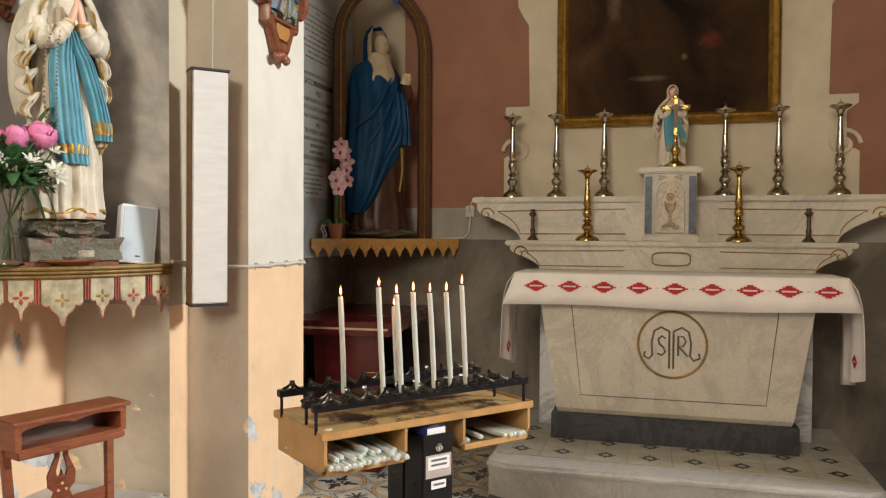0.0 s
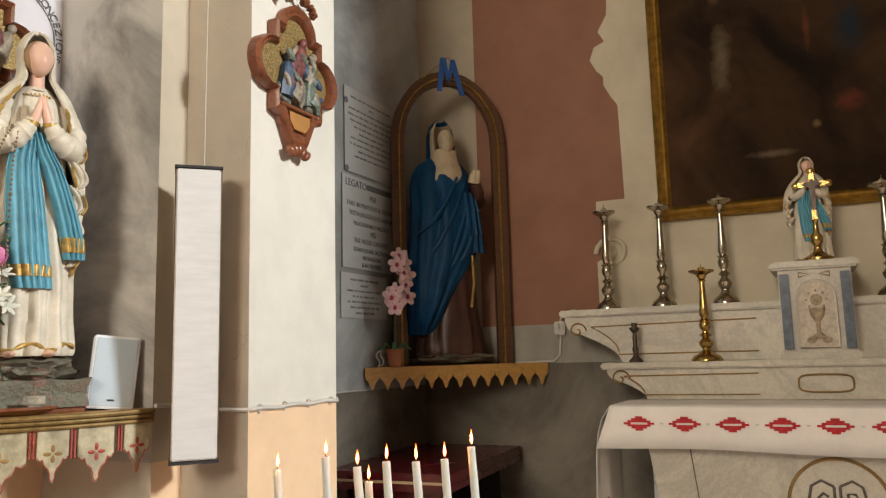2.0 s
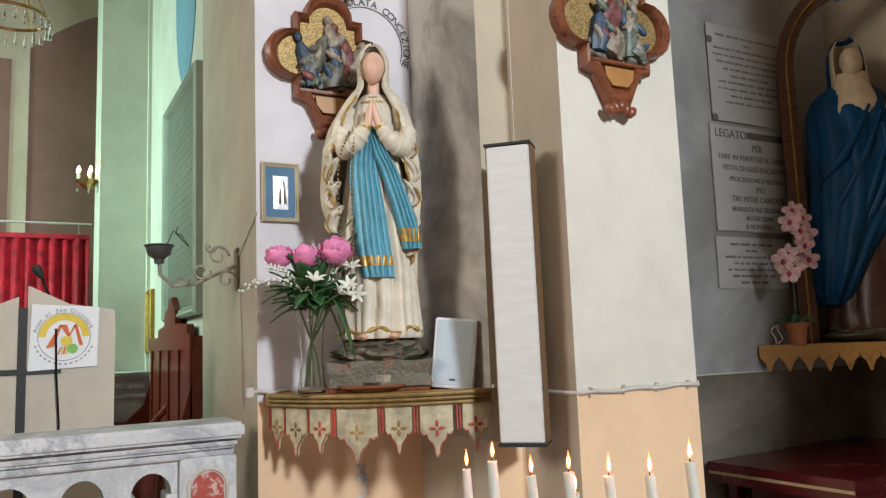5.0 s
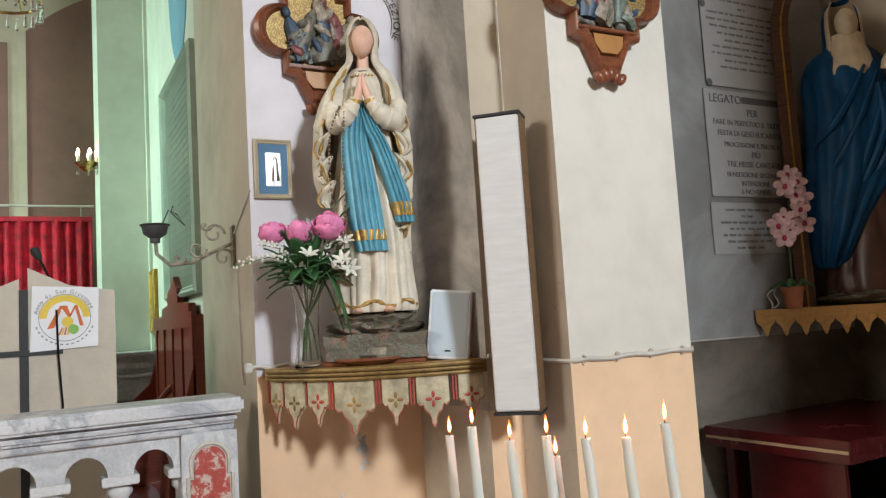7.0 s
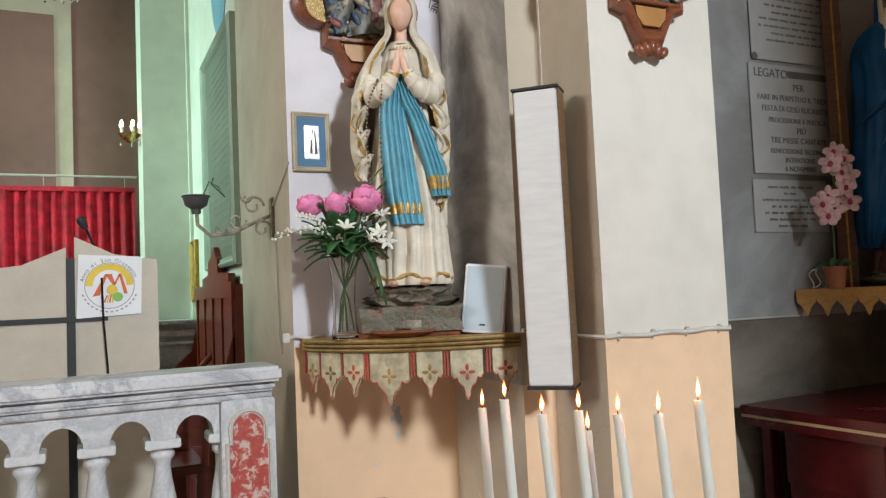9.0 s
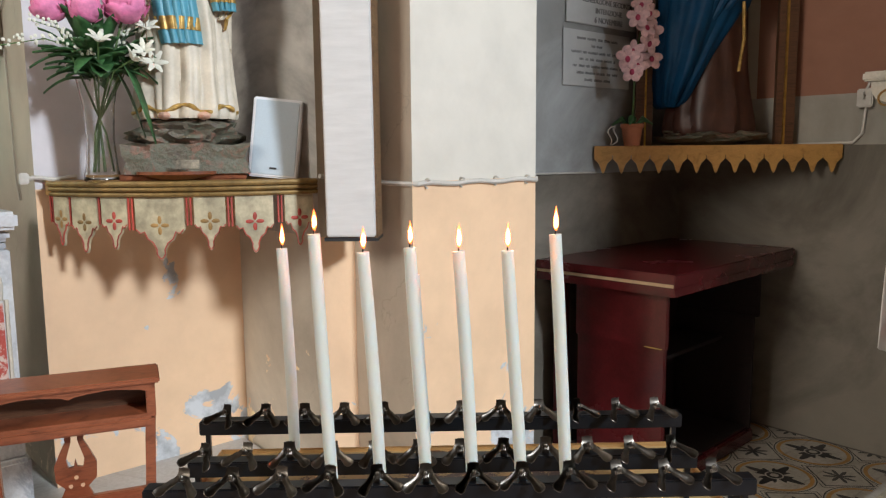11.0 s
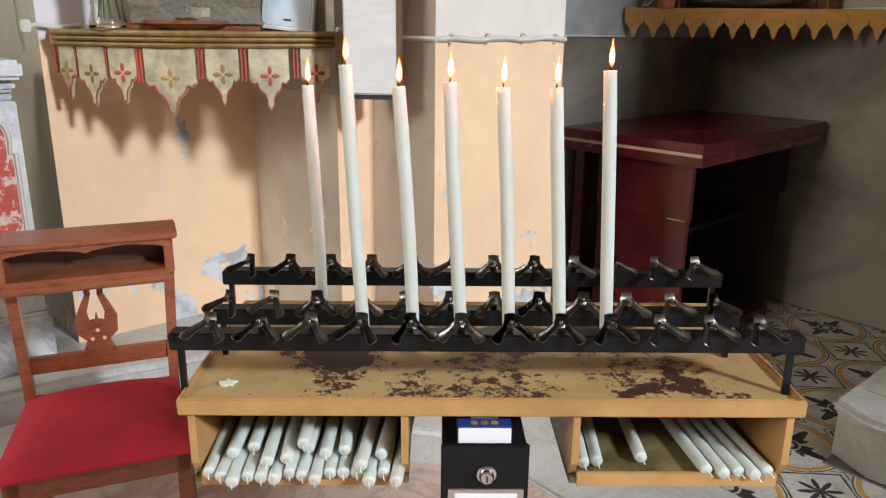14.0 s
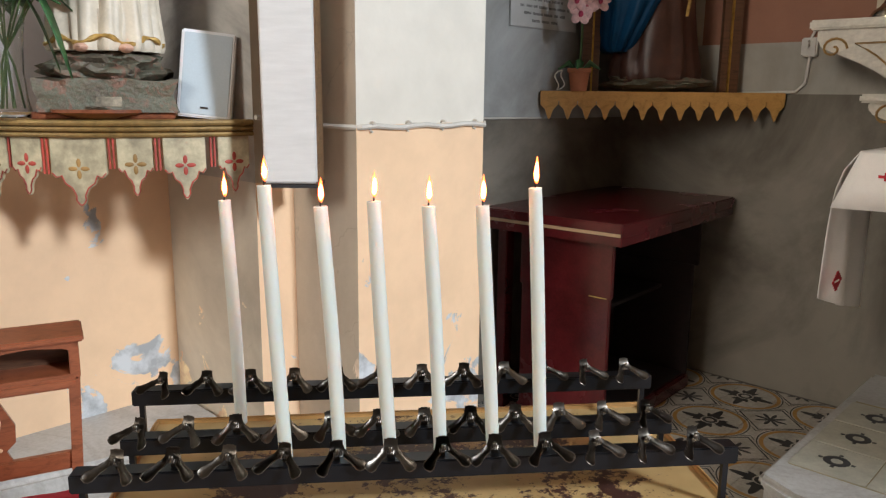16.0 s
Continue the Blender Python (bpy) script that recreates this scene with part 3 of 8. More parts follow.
def gradine(name, xf, top_hw, low_hw, z0, z1, slab, label):
    """A shelf over the mensa with scrolled, inward-curving ends."""
    h = z1 - slab - z0
    left = [(low_hw + (top_hw - 0.05 - low_hw) * (1 - math.cos(k * math.pi / 2 / 6)) ** 1.0, z0 + h * 0.72 * k / 6) for k in range(7)] + [(top_hw - 0.03, z0 + h * 0.86), (top_hw - 0.03, z0 + h)]
    outline = [(AY + y, z) for y, z in left] + [(AY - y, z) for y, z in left[::-1]]
    turn = Matrix(((0, 1, 0, 0), (1, 0, 0, 0), (0, 0, 1, 0), (0, 0, 0, 1)))
    body = prism(outline, 6.166 - xf - 0.02, Matrix.Translation((xf + 0.02, 0, 0)) @ turn, None, 0.004)
    body = altar_part(name, body, MARBLE, label)
    altar_part("slab", box(xf, 6.166, AY - top_hw, AY + top_hw, z1 - slab, z1, 0.008), MARBLE, "", True)
    for s in (1, -1):
        sp = [(xf + 0.016, AY + s * (top_hw - 0.10 - 0.055 * (1 - a / 9) * math.cos(a)), z0 + h * 0.70 + 0.05 * (1 - a / 9) * math.sin(a)) for a in [0.45 * i for i in range(18)]]
        altar_part("volute", tube(sp, 0.005, 5), TAN_LINE, "ochre scroll line", True)
        pts = [(xf + 0.018, AY + s * (low_hw + 0.01 + (top_hw - low_hw) * 0.45 * (k / 6) ** 2), z0 + h * (0.12 + 0.1 * k)) for k in range(7)]
        pts = [(xf + 0.018, AY + s * 0.30, z0 + h * 0.18)] + [(p[0], p[1], p[2] + h * 0.05) for p in pts] + [(xf + 0.018, AY + s * 0.30, z0 + h * 0.82)]
        altar_part("inlay_line", tube(pts, 0.004, 5), TAN_LINE, "ochre inlay line", True)
    return body


gradine("lower_gradine", 5.70, 1.10, 0.86, 1.272, 1.47, 0.035, "lower marble shelf with ochre lines and scrolled ends")
gradine("upper_gradine", 5.86, 1.37, 1.02, 1.47, 1.775, 0.04, "upper marble shelf with ochre lines and scrolled ends")
b = tube([(5.714, AY + 0.12 * math.copysign(abs(math.cos(a)) ** 0.5, math.cos(a)), 1.355 + 0.042 * math.copysign(abs(math.sin(a)) ** 0.5, math.sin(a))) for a in [2 * math.pi * i / 28 for i in range(28)]], 0.005, 5, None, True)
altar_part("cartouche", b, TAN_LINE, "ochre cartouche line", True)

tab = thing("tabernacle", pose(5.78, AY + 0.01, 1.47), "small marble tabernacle with dark blue-grey side columns on the altar", "tabernacle")


def tab_part(name, b, mat, label="", smooth=False):
    return part(name, b, mat, tab, label, smooth)


tab_part("body", box(-0.06, 0.30, -0.165, 0.165, 0.0, 0.45, 0.004), MARBLE)
tab_part("cornice", box(-0.085, 0.32, -0.20, 0.20, 0.445, 0.487, 0.010), MARBLE, "moulded marble cornice", True)
tab_part("foot", box(-0.08, 0.31, -0.18, 0.18, 0.0, 0.035, 0.006), MARBLE)
for s in (1, -1):
    tab_part("column", box(-0.078, -0.055, s * 0.115, s * 0.16, 0.05, 0.425, 0.003), surface("blue_grey_marble", (0.10, 0.13, 0.17), 0.35, vary=0.3, scale=20), "blue-grey marble inlay")
door = [(0.085, 0.06), (0.085, 0.30)] + arc(0, 0.30, 0.085, 0, 180, 10) + [(-0.085, 0.06)]
turn_x = Matrix(((0, 1, 0, 0), (1, 0, 0, 0), (0, 0, 1, 0), (0, 0, 0, 1)))
tab_part("door", prism(door, 0.02, Matrix.Translation((-0.082, 0, 0)) @ turn_x), surface("carved_ivory_marble", (0.55, 0.48, 0.38), 0.5, vary=0.2, scale=30), "arched carved door with a chalice relief")
tab_part("door_moulding", tube([(-0.08, y, z) for y, z in door], 0.007, 6, None, True), MARBLE, "", True)
rel = lathe([(0.0, 0.10), (0.035, 0.10), (0.03, 0.115), (0.010, 0.13), (0.009, 0.18), (0.03, 0.21), (0.038, 0.25), (0.0, 0.25)], 12)
ball((0, 0, 0.29), (0.01, 0.028, 0.028), 12, 8, rel)
for k in range(8):
    ball((0, 0.045 * math.cos(k * 0.785), 0.29 + 0.045 * math.sin(k * 0.785)), (0.006, 0.006, 0.006), 6, 5, rel)
for s in (-1, 1):
    ball((0, s * 0.035, 0.092), (0.01, 0.022, 0.016), 8, 6, rel)
tab_part("relief", moved(rel, Matrix.Translation((-0.083, 0, 0)) @ Matrix.Diagonal((0.35, 1, 1, 1))), surface("worn_ochre_relief", (0.40, 0.31, 0.20), 0.6, vary=0.3, scale=40), "chalice relief", True)
for s in (-1, 1):
    tab_part("ornament", tube([(-0.063, s * 0.07, 0.405), (-0.063, s * 0.07, 0.43), (-0.063, s * 0.02, 0.418), (-0.063, s * 0.07, 0.405)], 0.003, 5), TAN_LINE)

# altar cloth: lies on the slab, falls over the front and hangs down at both ends
bm = bmesh.new()
NU, ys = 60, []
cols = []
path_x = [(5.70, 1.277)] + [(5.70 - 0.46 * k / 4, 1.277) for k in range(1, 5)] + [(5.232, 1.27), (5.229, 1.22), (5.228, 1.15), (5.229, 1.075)]
for i in range(NU + 1):
    y = AY - 0.945 + 1.89 * i / NU
    row = []
    for k, (x, z) in enumerate(path_x):
        sway = 0.006 * math.sin(9 * y + 1.3) * max(0, (1.28 - z) / 0.2)
        out = 0.075 * max(0.0, abs(y - AY) - 0.80) / 0.145 * max(0, (1.277 - z) / 0.2) * (1 if y > AY else -1)
        row.append(bm.verts.new((x - sway, y + out, z + (0.008 * math.sin(4 * y) if k == len(path_x) - 1 else 0))))
    cols.append(row)
for p, q in zip(cols, cols[1:]):
    for a0, a1, b0, b1 in zip(p, p[1:], q, q[1:]):
        bm.faces.new((a0, a1, b1, b0))
for s, y0, zb in ((1, AY + 0.945, 0.69), (-1, AY - 0.945, 0.66)):
    rows = []
    for k in range(9):
        z = 1.277 - (1.277 - zb) * k / 8
        row = []
        for i in range(11):
            u = i / 10
            flare = 0.075 * (1 - math.exp(-0.9 * k))
            fold = 0.03 * math.sin(10 * u + 0.8) * (k / 8)
            x = 5.229 + 0.471 * u * (1 - 0.22 * k / 8) + 0.03 * (k / 8)
            row.append(bm.verts.new((x, y0 + s * (flare + fold), z - 0.05 * u * k / 8 + 0.05 * (1 - u) ** 2 * k / 8)))
        rows.append(row)
    for p, q in zip(rows, rows[1:]):
        for a0, a1, b0, b1 in zip(p, p[1:], q, q[1:]):
            bm.faces.new((a0, a1, b1, b0))
cloth = thing("altar_cloth", pose(5.5, AY, 1.28), "white linen altar cloth with red embroidered lozenges on the altar", "altar cloth")
linen = part("linen", moved(bm, Matrix.Translation((-5.5, -AY, -1.28))), LINEN, cloth, "", True)
sol = linen.modifiers.new("thickness", "SOLIDIFY")
sol.thickness = 0.002


def lozenge(w, h, n=7):
    bb = bmesh.new()
    for k in range(n):
        z = (k - (n - 1) / 2) * h / n
        hw = w / 2 * (1 - abs(k - (n - 1) / 2) / ((n + 1) / 2))
        if k == n // 2:
            for a0, a1 in ((-hw, -hw * 0.55), (hw * 0.55, hw)):
                box(-0.001, 0.001, a0, a1, z - h / n / 2, z + h / n / 2, 0, bb)
        else:
            box(-0.001, 0.001, -hw, hw, z - h / n / 2, z + h / n / 2, 0, bb)
    return bb


loz = None
for k in range(9):
    y = AY + 0.81 - 0.2065 * k
    sway = 0.006 * math.sin(9 * y + 1.3) * 0.4
    m = Matrix.Translation((5.226 - sway - 5.5, y - AY, 1.195 - 1.28))
    if loz is None:
        loz = part("embroidered_lozenge", lozenge(0.142, 0.066), EMBROIDERY, cloth, "red cross-stitch lozenge", False)
        loz.matrix_local = m
    else:
        o = new("embroidered_lozenge", loz.data)
        o.parent, o.matrix_local = cloth, m
    if k < 8:
        part("stitch_mark", box(5.2245 - 5.5, 5.227 - 5.5, y - 0.103 - 0.008 - AY, y - 0.103 + 0.008 - AY, 1.192 - 1.28, 1.200 - 1.28), GREY_CLOTH, cloth, "", False)
for s in (1, -1):
    o = new("embroidered_lozenge", loz.data)
    o.parent, o.matrix_local = cloth, Matrix.Translation((5.31 - 5.5, s * 0.995, 0.80 - 1.28)) @ pose(0, 0, 0, 0, 0, -90 * s) @ Matrix.Diagonal((1, 0.75, 1.1, 1))


# ---- candlesticks ----
def candlestick(loc, h, mat, label, group, rich=1.0, base_r=0.055):
    t = thing("candlestick", pose(*loc), label, "candlestick", group)
    s = h
    fat = Matrix.Diagonal((1.3, 1.3, 1, 1))
    part("base", lathe([(0, 0), (base_r, 0), (base_r, 0.02 * s), (base_r * 0.85, 0.05 * s), (base_r * 0.5, 0.08 * s), (0.016, 0.115 * s), (0.016, 0.13 * s), (0, 0.13 * s)], 20, None, fat), mat, t)
    part("stem", lathe([(0, 0.128 * s), (0.018, 0.13 * s), (0.027, 0.16 * s), (0.03, 0.19 * s), (0.016, 0.225 * s), (0.013, 0.24 * s), (0.026, 0.262 * s), (0.013, 0.285 * s), (0.012, 0.30 * s), (0.021, 0.33 * s), (0.024, 0.37 * s), (0.018, 0.40 * s), (0.026, 0.415 * s), (0.014, 0.43 * s), (0.020, 0.47 * s), (0.016, 0.56 * s), (0.012, 0.70 * s), (0.010, 0.80 * s), (0.018, 0.815 * s), (0.010, 0.83 * s), (0, 0.83 * s)], 18, None, fat), mat, t)
    part("drip_pan", lathe([(0, 0.825 * s), (0.012, 0.83 * s), (0.02, 0.86 * s), (0.022, 0.875 * s), (0.05, 0.905 * s), (0.052, 0.92 * s), (0.045, 0.918 * s), (0.018, 0.90 * s), (0.014, 0.935 * s), (0.012, 0.95 * s), (0, 0.95 * s)], 20, None, fat), mat, t)
    part("spike", lathe([(0, 0.94 * s), (0.006, 0.945 * s), (0.003, 0.97 * s), (0.0, s)], 8), mat, t)
    return t


for y in (0.948, 0.63, 0.297, -0.50, -0.833, -1.20):
    candlestick((5.99, y, 1.775), 0.635, SILVER, "tall turned tarnished silver candlestick on the upper altar shelf", "silver candlesticks on the altar")
for y in (0.393, -0.57):
    candlestick((5.775, y, 1.47), 0.52, BRASS, "turned polished brass candlestick on the lower altar shelf", "brass candlesticks on the altar", 1.0, 0.062)
for y in (0.765, -0.985):
    t = thing("candlestick", pose(5.78, y, 1.47), "short dark bronze candlestick on the lower altar shelf", "candlestick", "small candlesticks on the altar")
    part("base", lathe([(0, 0), (0.04, 0), (0.038, 0.01), (0.018, 0.03), (0.012, 0.045), (0, 0.045)], 16), DARK_BRONZE, t)
    part("stem", lathe([(0, 0.04), (0.012, 0.045), (0.018, 0.07), (0.011, 0.09), (0.013, 0.13), (0.01, 0.16), (0, 0.16)], 14), DARK_BRONZE, t)
    part("socket", lathe([(0, 0.155), (0.012, 0.16), (0.026, 0.18), (0.026, 0.19), (0.015, 0.19), (0.017, 0.215), (0, 0.215)], 14), DARK_BRONZE, t)

cross = thing("altar_cross", pose(5.80, AY - 0.02, 1.957), "small brass standing cross on the tabernacle", "altar cross")
part("base", lathe([(0, 0), (0.075, 0), (0.072, 0.018), (0.05, 0.03), (0.022, 0.05), (0.016, 0.075), (0.028, 0.10), (0.03, 0.125), (0.014, 0.15), (0.011, 0.20), (0.018, 0.215), (0, 0.215)], 20), BRASS, cross)
part("upright", box(-0.006, 0.006, -0.012, 0.012, 0.21, 0.46, 0.003), BRASS, cross)
part("crossbar", box(-0.007, 0.007, -0.07, 0.07, 0.385, 0.41, 0.003), BRASS, cross)
for y, z in ((0.075, 0.397), (-0.075, 0.397), (0, 0.465)):
    part("finial", ball((0, y, z), (0.008, 0.02, 0.02), 10, 7), BRASS, cross)
part("figure", prism([(-0.05, 0.40), (-0.012, 0.375), (-0.012, 0.27), (0.0, 0.26), (0.012, 0.27), (0.012, 0.375), (0.05, 0.40), (0.012, 0.41), (0.0, 0.425), (-0.012, 0.41)], 0.012, Matrix.Translation((-0.018, 0, 0)) @ turn_x), DARK_BRONZE, cross, "plain dark metal shape")

# ---- painting over the altar ----
pic = thing("altar_painting", pose(6.166, AY + 0.05, 2.29), "dark old painting in a gilded frame hanging over the altar", "painting")
W0, W1, H1 = -0.755, 0.755, 2.15
outer = [(W0, 0), (W1, 0), (W1, H1), (W0, H1)]
inner = [(W0 + 0.085, 0.085), (W1 - 0.085, 0.085), (W1 - 0.085, H1 - 0.085), (W0 + 0.085, H1 - 0.085)]
part("frame", moved(ring_frame(outer, inner, 0.06), Matrix.Translation((-0.06, 0, 0)) @ turn_x), GILT, pic, "old gilded frame", False)


def canvas_paint():
    """Old dark oil painting: soft dim patches under brown varnish."""
    m = shader("dark_varnished_canvas", (0.05, 0.03, 0.02), 0.75)
    bsdf(m).inputs["Specular IOR Level"].default_value = 0.08
    v = coords(m)
    c = ramp(m, noise_at(m, v, 1.6, 6, 0.5, 0.8), [(0.3, (0.010, 0.006, 0.004)), (0.5, (0.040, 0.021, 0.010)), (0.7, (0.085, 0.042, 0.021))])
    warp = noise_at(m, v, 6.0, 8, 0.7, 1.0)
    for y, z, ry, rz, tone in ((0.34, 0.95, 0.13, 0.42, (0.12, 0.09, 0.055)), (0.36, 1.32, 0.07, 0.10, (0.10, 0.06, 0.035)), (-0.33, 1.0, 0.20, 0.38, (0.010, 0.022, 0.034)), (-0.30, 0.58, 0.20, 0.13, (0.11, 0.026, 0.017)), (0.10, 0.33, 0.30, 0.05, (0.12, 0.085, 0.055)), (-0.13, 0.47, 0.05, 0.055, (0.15, 0.10, 0.045)), (-0.30, 1.32, 0.07, 0.09, (0.14, 0.08, 0.04)), (-0.12, 1.05, 0.05, 0.30, (0.11, 0.035, 0.015))):
        mp = node(m, "ShaderNodeMapping")
        mp.inputs["Scale"].default_value = (0.0, 1 / ry, 1 / rz)
        mp.inputs["Location"].default_value = (0.0, -y / ry, -z / rz)
        join(m, coords(m), mp.inputs["Vector"])
        ln = node(m, "ShaderNodeVectorMath")
        ln.operation = "LENGTH"
        join(m, mp.outputs["Vector"], ln.inputs[0])
        add = node(m, "ShaderNodeMath")
        add.operation = "ADD"
        join(m, ln.outputs["Value"], add.inputs[0]), join(m, warp, add.inputs[1])
        c = mix(m, ramp(m, add.outputs[0], [(0.55, (0.85, 0.85, 0.85)), (1.25, (0, 0, 0))]), c, tuple(1.15 * q for q in tone))
    join(m, mix(m, 0.4, c, ramp(m, noise_at(m, v, 20, 5), [(0.3, (0.6, 0.55, 0.5)), (0.7, (1, 1, 1))]), "MULTIPLY"), bsdf(m).inputs["Base Color"])
    bump(m, noise_at(m, v, 160, 2), 0.1, 0.002)
    return m


part("canvas", box(-0.03, -0.012, W0 + 0.08, W1 - 0.08, 0.08, H1 - 0.08), canvas_paint(), pic, "dark varnished canvas", False)



# ---- stucco field round the painting ----
def half(s):
    pts = [(1.20, 1.775), (1.20, 2.08), (1.12, 2.12), (1.12, 2.35), (1.19, 2.40), (1.19, 2.46), (1.01, 2.46), (1.02, 3.06), (1.06, 3.12), (1.10, 3.20), (1.10, 3.26), (1.14, 3.30), (1.18, 3.38), (1.15, 3.46), (1.08, 3.49), (1.12, 3.56), (1.06, 3.66), (1.03, 4.0), (1.03, 4.6)]
    return [(AY + s * y, z) for y, z in pts]


structure("trim_stucco_field", prism(half(1) + half(-1)[::-1], 0.012, Matrix.Translation((6.158, 0, 0)) @ turn_x, None, 0.004), STUCCO, "cream stucco field with scalloped edges round the painting")
for s in (1, -1):
    c = (AY + s * 1.10, 2.13)
    sp = [(6.155, c[0] + s * (0.105 - 0.010 * a) * math.cos(a), c[1] + (0.105 - 0.010 * a) * math.sin(a)) for a in [0.4 * i for i in range(24)]]
    b = tube(sp, 0.016, 8)
    ball((6.15, c[0], c[1]), (0.02, 0.03, 0.03), 10, 7, b)
    structure("trim_volute", b, STUCCO, "cream stucco volute", True)

# ---- corner shelf, arched frame and statue ----
shelf = thing("corner_shelf", pose(5.70, 1.80, 1.44), "ochre wooden corner shelf with a saw-toothed valance fixed across the corner", "shelf")
A, B, C = Vector((5.375, 2.252)), Vector((6.16, 1.395)), Vector((6.16, 2.252))
off = lambda p: (p[0] - 5.70, p[1] - 1.80)
part("board", plan_prism([off(A), off(B), off(C)], 0.005, 0.035), OCHRE_WOOD, shelf, "", False)
d = (B - A)
L = d.length
edge = Matrix.Translation((A.x - 5.70, A.y - 1.80, 0)) @ pose(0, 0, 0, 0, 0, math.degrees(math.atan2(d.y, d.x)))
part("front_strip", moved(box(0, L, -0.012, 0.0, -0.012, 0.034, 0.003), edge), OCHRE_WOOD, shelf, "", False)
n = 13
for k in range(n):
    w = L / n
    tooth = [(0.002, -0.012), (0.002, -0.03), (w * 0.28, -0.052), (w * 0.42, -0.09), (w * 0.5, -0.10), (w * 0.58, -0.09), (w * 0.72, -0.052), (w - 0.002, -0.03), (w - 0.002, -0.012)]
    part("tooth", prism(tooth, 0.01, edge @ Matrix.Translation((k * w, -0.011, 0))), OCHRE_WOOD, shelf, "", False)

arch = thing("arched_frame", edge_m := (Matrix.Translation((5.605, 2.175, 1.475)) @ pose(0, 0, 0, 0, 0, math.degrees(math.atan2(-0.575, 0.51)))), "dark brown moulded wooden arch frame standing on the corner shelf", "frame")
AW, SP, RT = 0.76, 1.42, 0.475


def arch_line(inset, h0=0.0):
    r = AW / 2 - inset
    return [(inset, h0), (inset, SP)] + [(AW / 2 - r * math.cos(radians(a)), SP + (RT - inset) * math.sin(radians(a))) for a in range(12, 180, 12)] + [(AW - inset, SP), (AW - inset, h0)]


for nm, i0, i1, yd, yo, mat in (("outer_moulding", 0.0, 0.045, 0.05, 0.0, WALNUT), ("inner_moulding", 0.05, 0.085, 0.04, 0.012, WALNUT), ("gilt_bead", 0.043, 0.052, 0.05, -0.003, GILT)):
    b = bmesh.new()
    o, i_ = arch_line(i0), arch_line(i1)
    prism(o + i_[::-1], yd, Matrix.Translation((0, yo, 0)), b)
    part(nm, b, mat, arch, "", False)

bow = thing("ribbon_bow", arch.matrix_world @ Matrix.Translation((AW / 2, -0.006, SP + RT)), "blue ribbon letter tied over the top of the arched frame", "ribbon")
for nm, pts in (("tail", [(-0.075, -0.14), (-0.045, -0.14), (-0.012, 0.085), (-0.05, 0.085)]), ("tail", [(0.075, -0.16), (0.11, -0.16), (0.05, 0.075), (0.015, 0.075)]), ("loop", [(-0.045, 0.085), (-0.015, 0.085), (0.012, -0.06), (0.0, -0.08), (-0.012, -0.06)]), ("loop", [(0.045, 0.075), (0.018, 0.075), (-0.008, -0.06), (0.004, -0.08), (0.016, -0.06)])):
    part(nm, prism(pts, 0.006, Matrix.Translation((0, -0.008 if nm == "tail" else -0.015, 0))), BLUE_RIBBON, bow, "", False)
part("cord", tube([(-0.2, 0.0, -0.09), (-0.1, -0.004, 0.0), (0, -0.004, 0.09), (0.02, -0.002, 0.085)], 0.003, 5), GILT, bow)


def paint(b, k):
    for f in b.faces:
        f.material_index = k
    return b


def catmull(rings, per):
    """More rows between the given ones, on a smooth curve."""
    out = []
    n = len(rings)
    for i in range(n - 1):
        ps = [rings[max(i - 1, 0)], rings[i], rings[i + 1], rings[min(i + 2, n - 1)]]
        for k in range(per):
            u = k / per
            out.append(tuple(0.5 * (2 * q + (r - p) * u + (2 * p - 5 * q + 4 * r - w) * u * u + (3 * q - p - 3 * r + w) * u ** 3) for p, q, r, w in zip(*ps)))
    return out + [tuple(rings[-1])]


def crumple(a, z, n, phase):
    """Drapery relief from -1 to 1: sharp valleys between rounded ridges that wander and split with the height."""
    wander = 0.9 * noise.noise(Vector((1.3 * math.cos(a), 1.3 * math.sin(a), 2.2 * z + phase)))
    big = 2 * abs(math.cos(n * a / 2 + phase + wander)) - 1
    small = 2 * abs(math.cos(n * 1.7 * a / 2 + 2.1 * wander + 1.0 + 2 * z)) - 1
    lump = noise.noise(Vector((3 * math.cos(a), 3 * math.sin(a), 5 * z + 3 * phase)))
    return 0.6 * big + 0.28 * small + 0.5 * lump


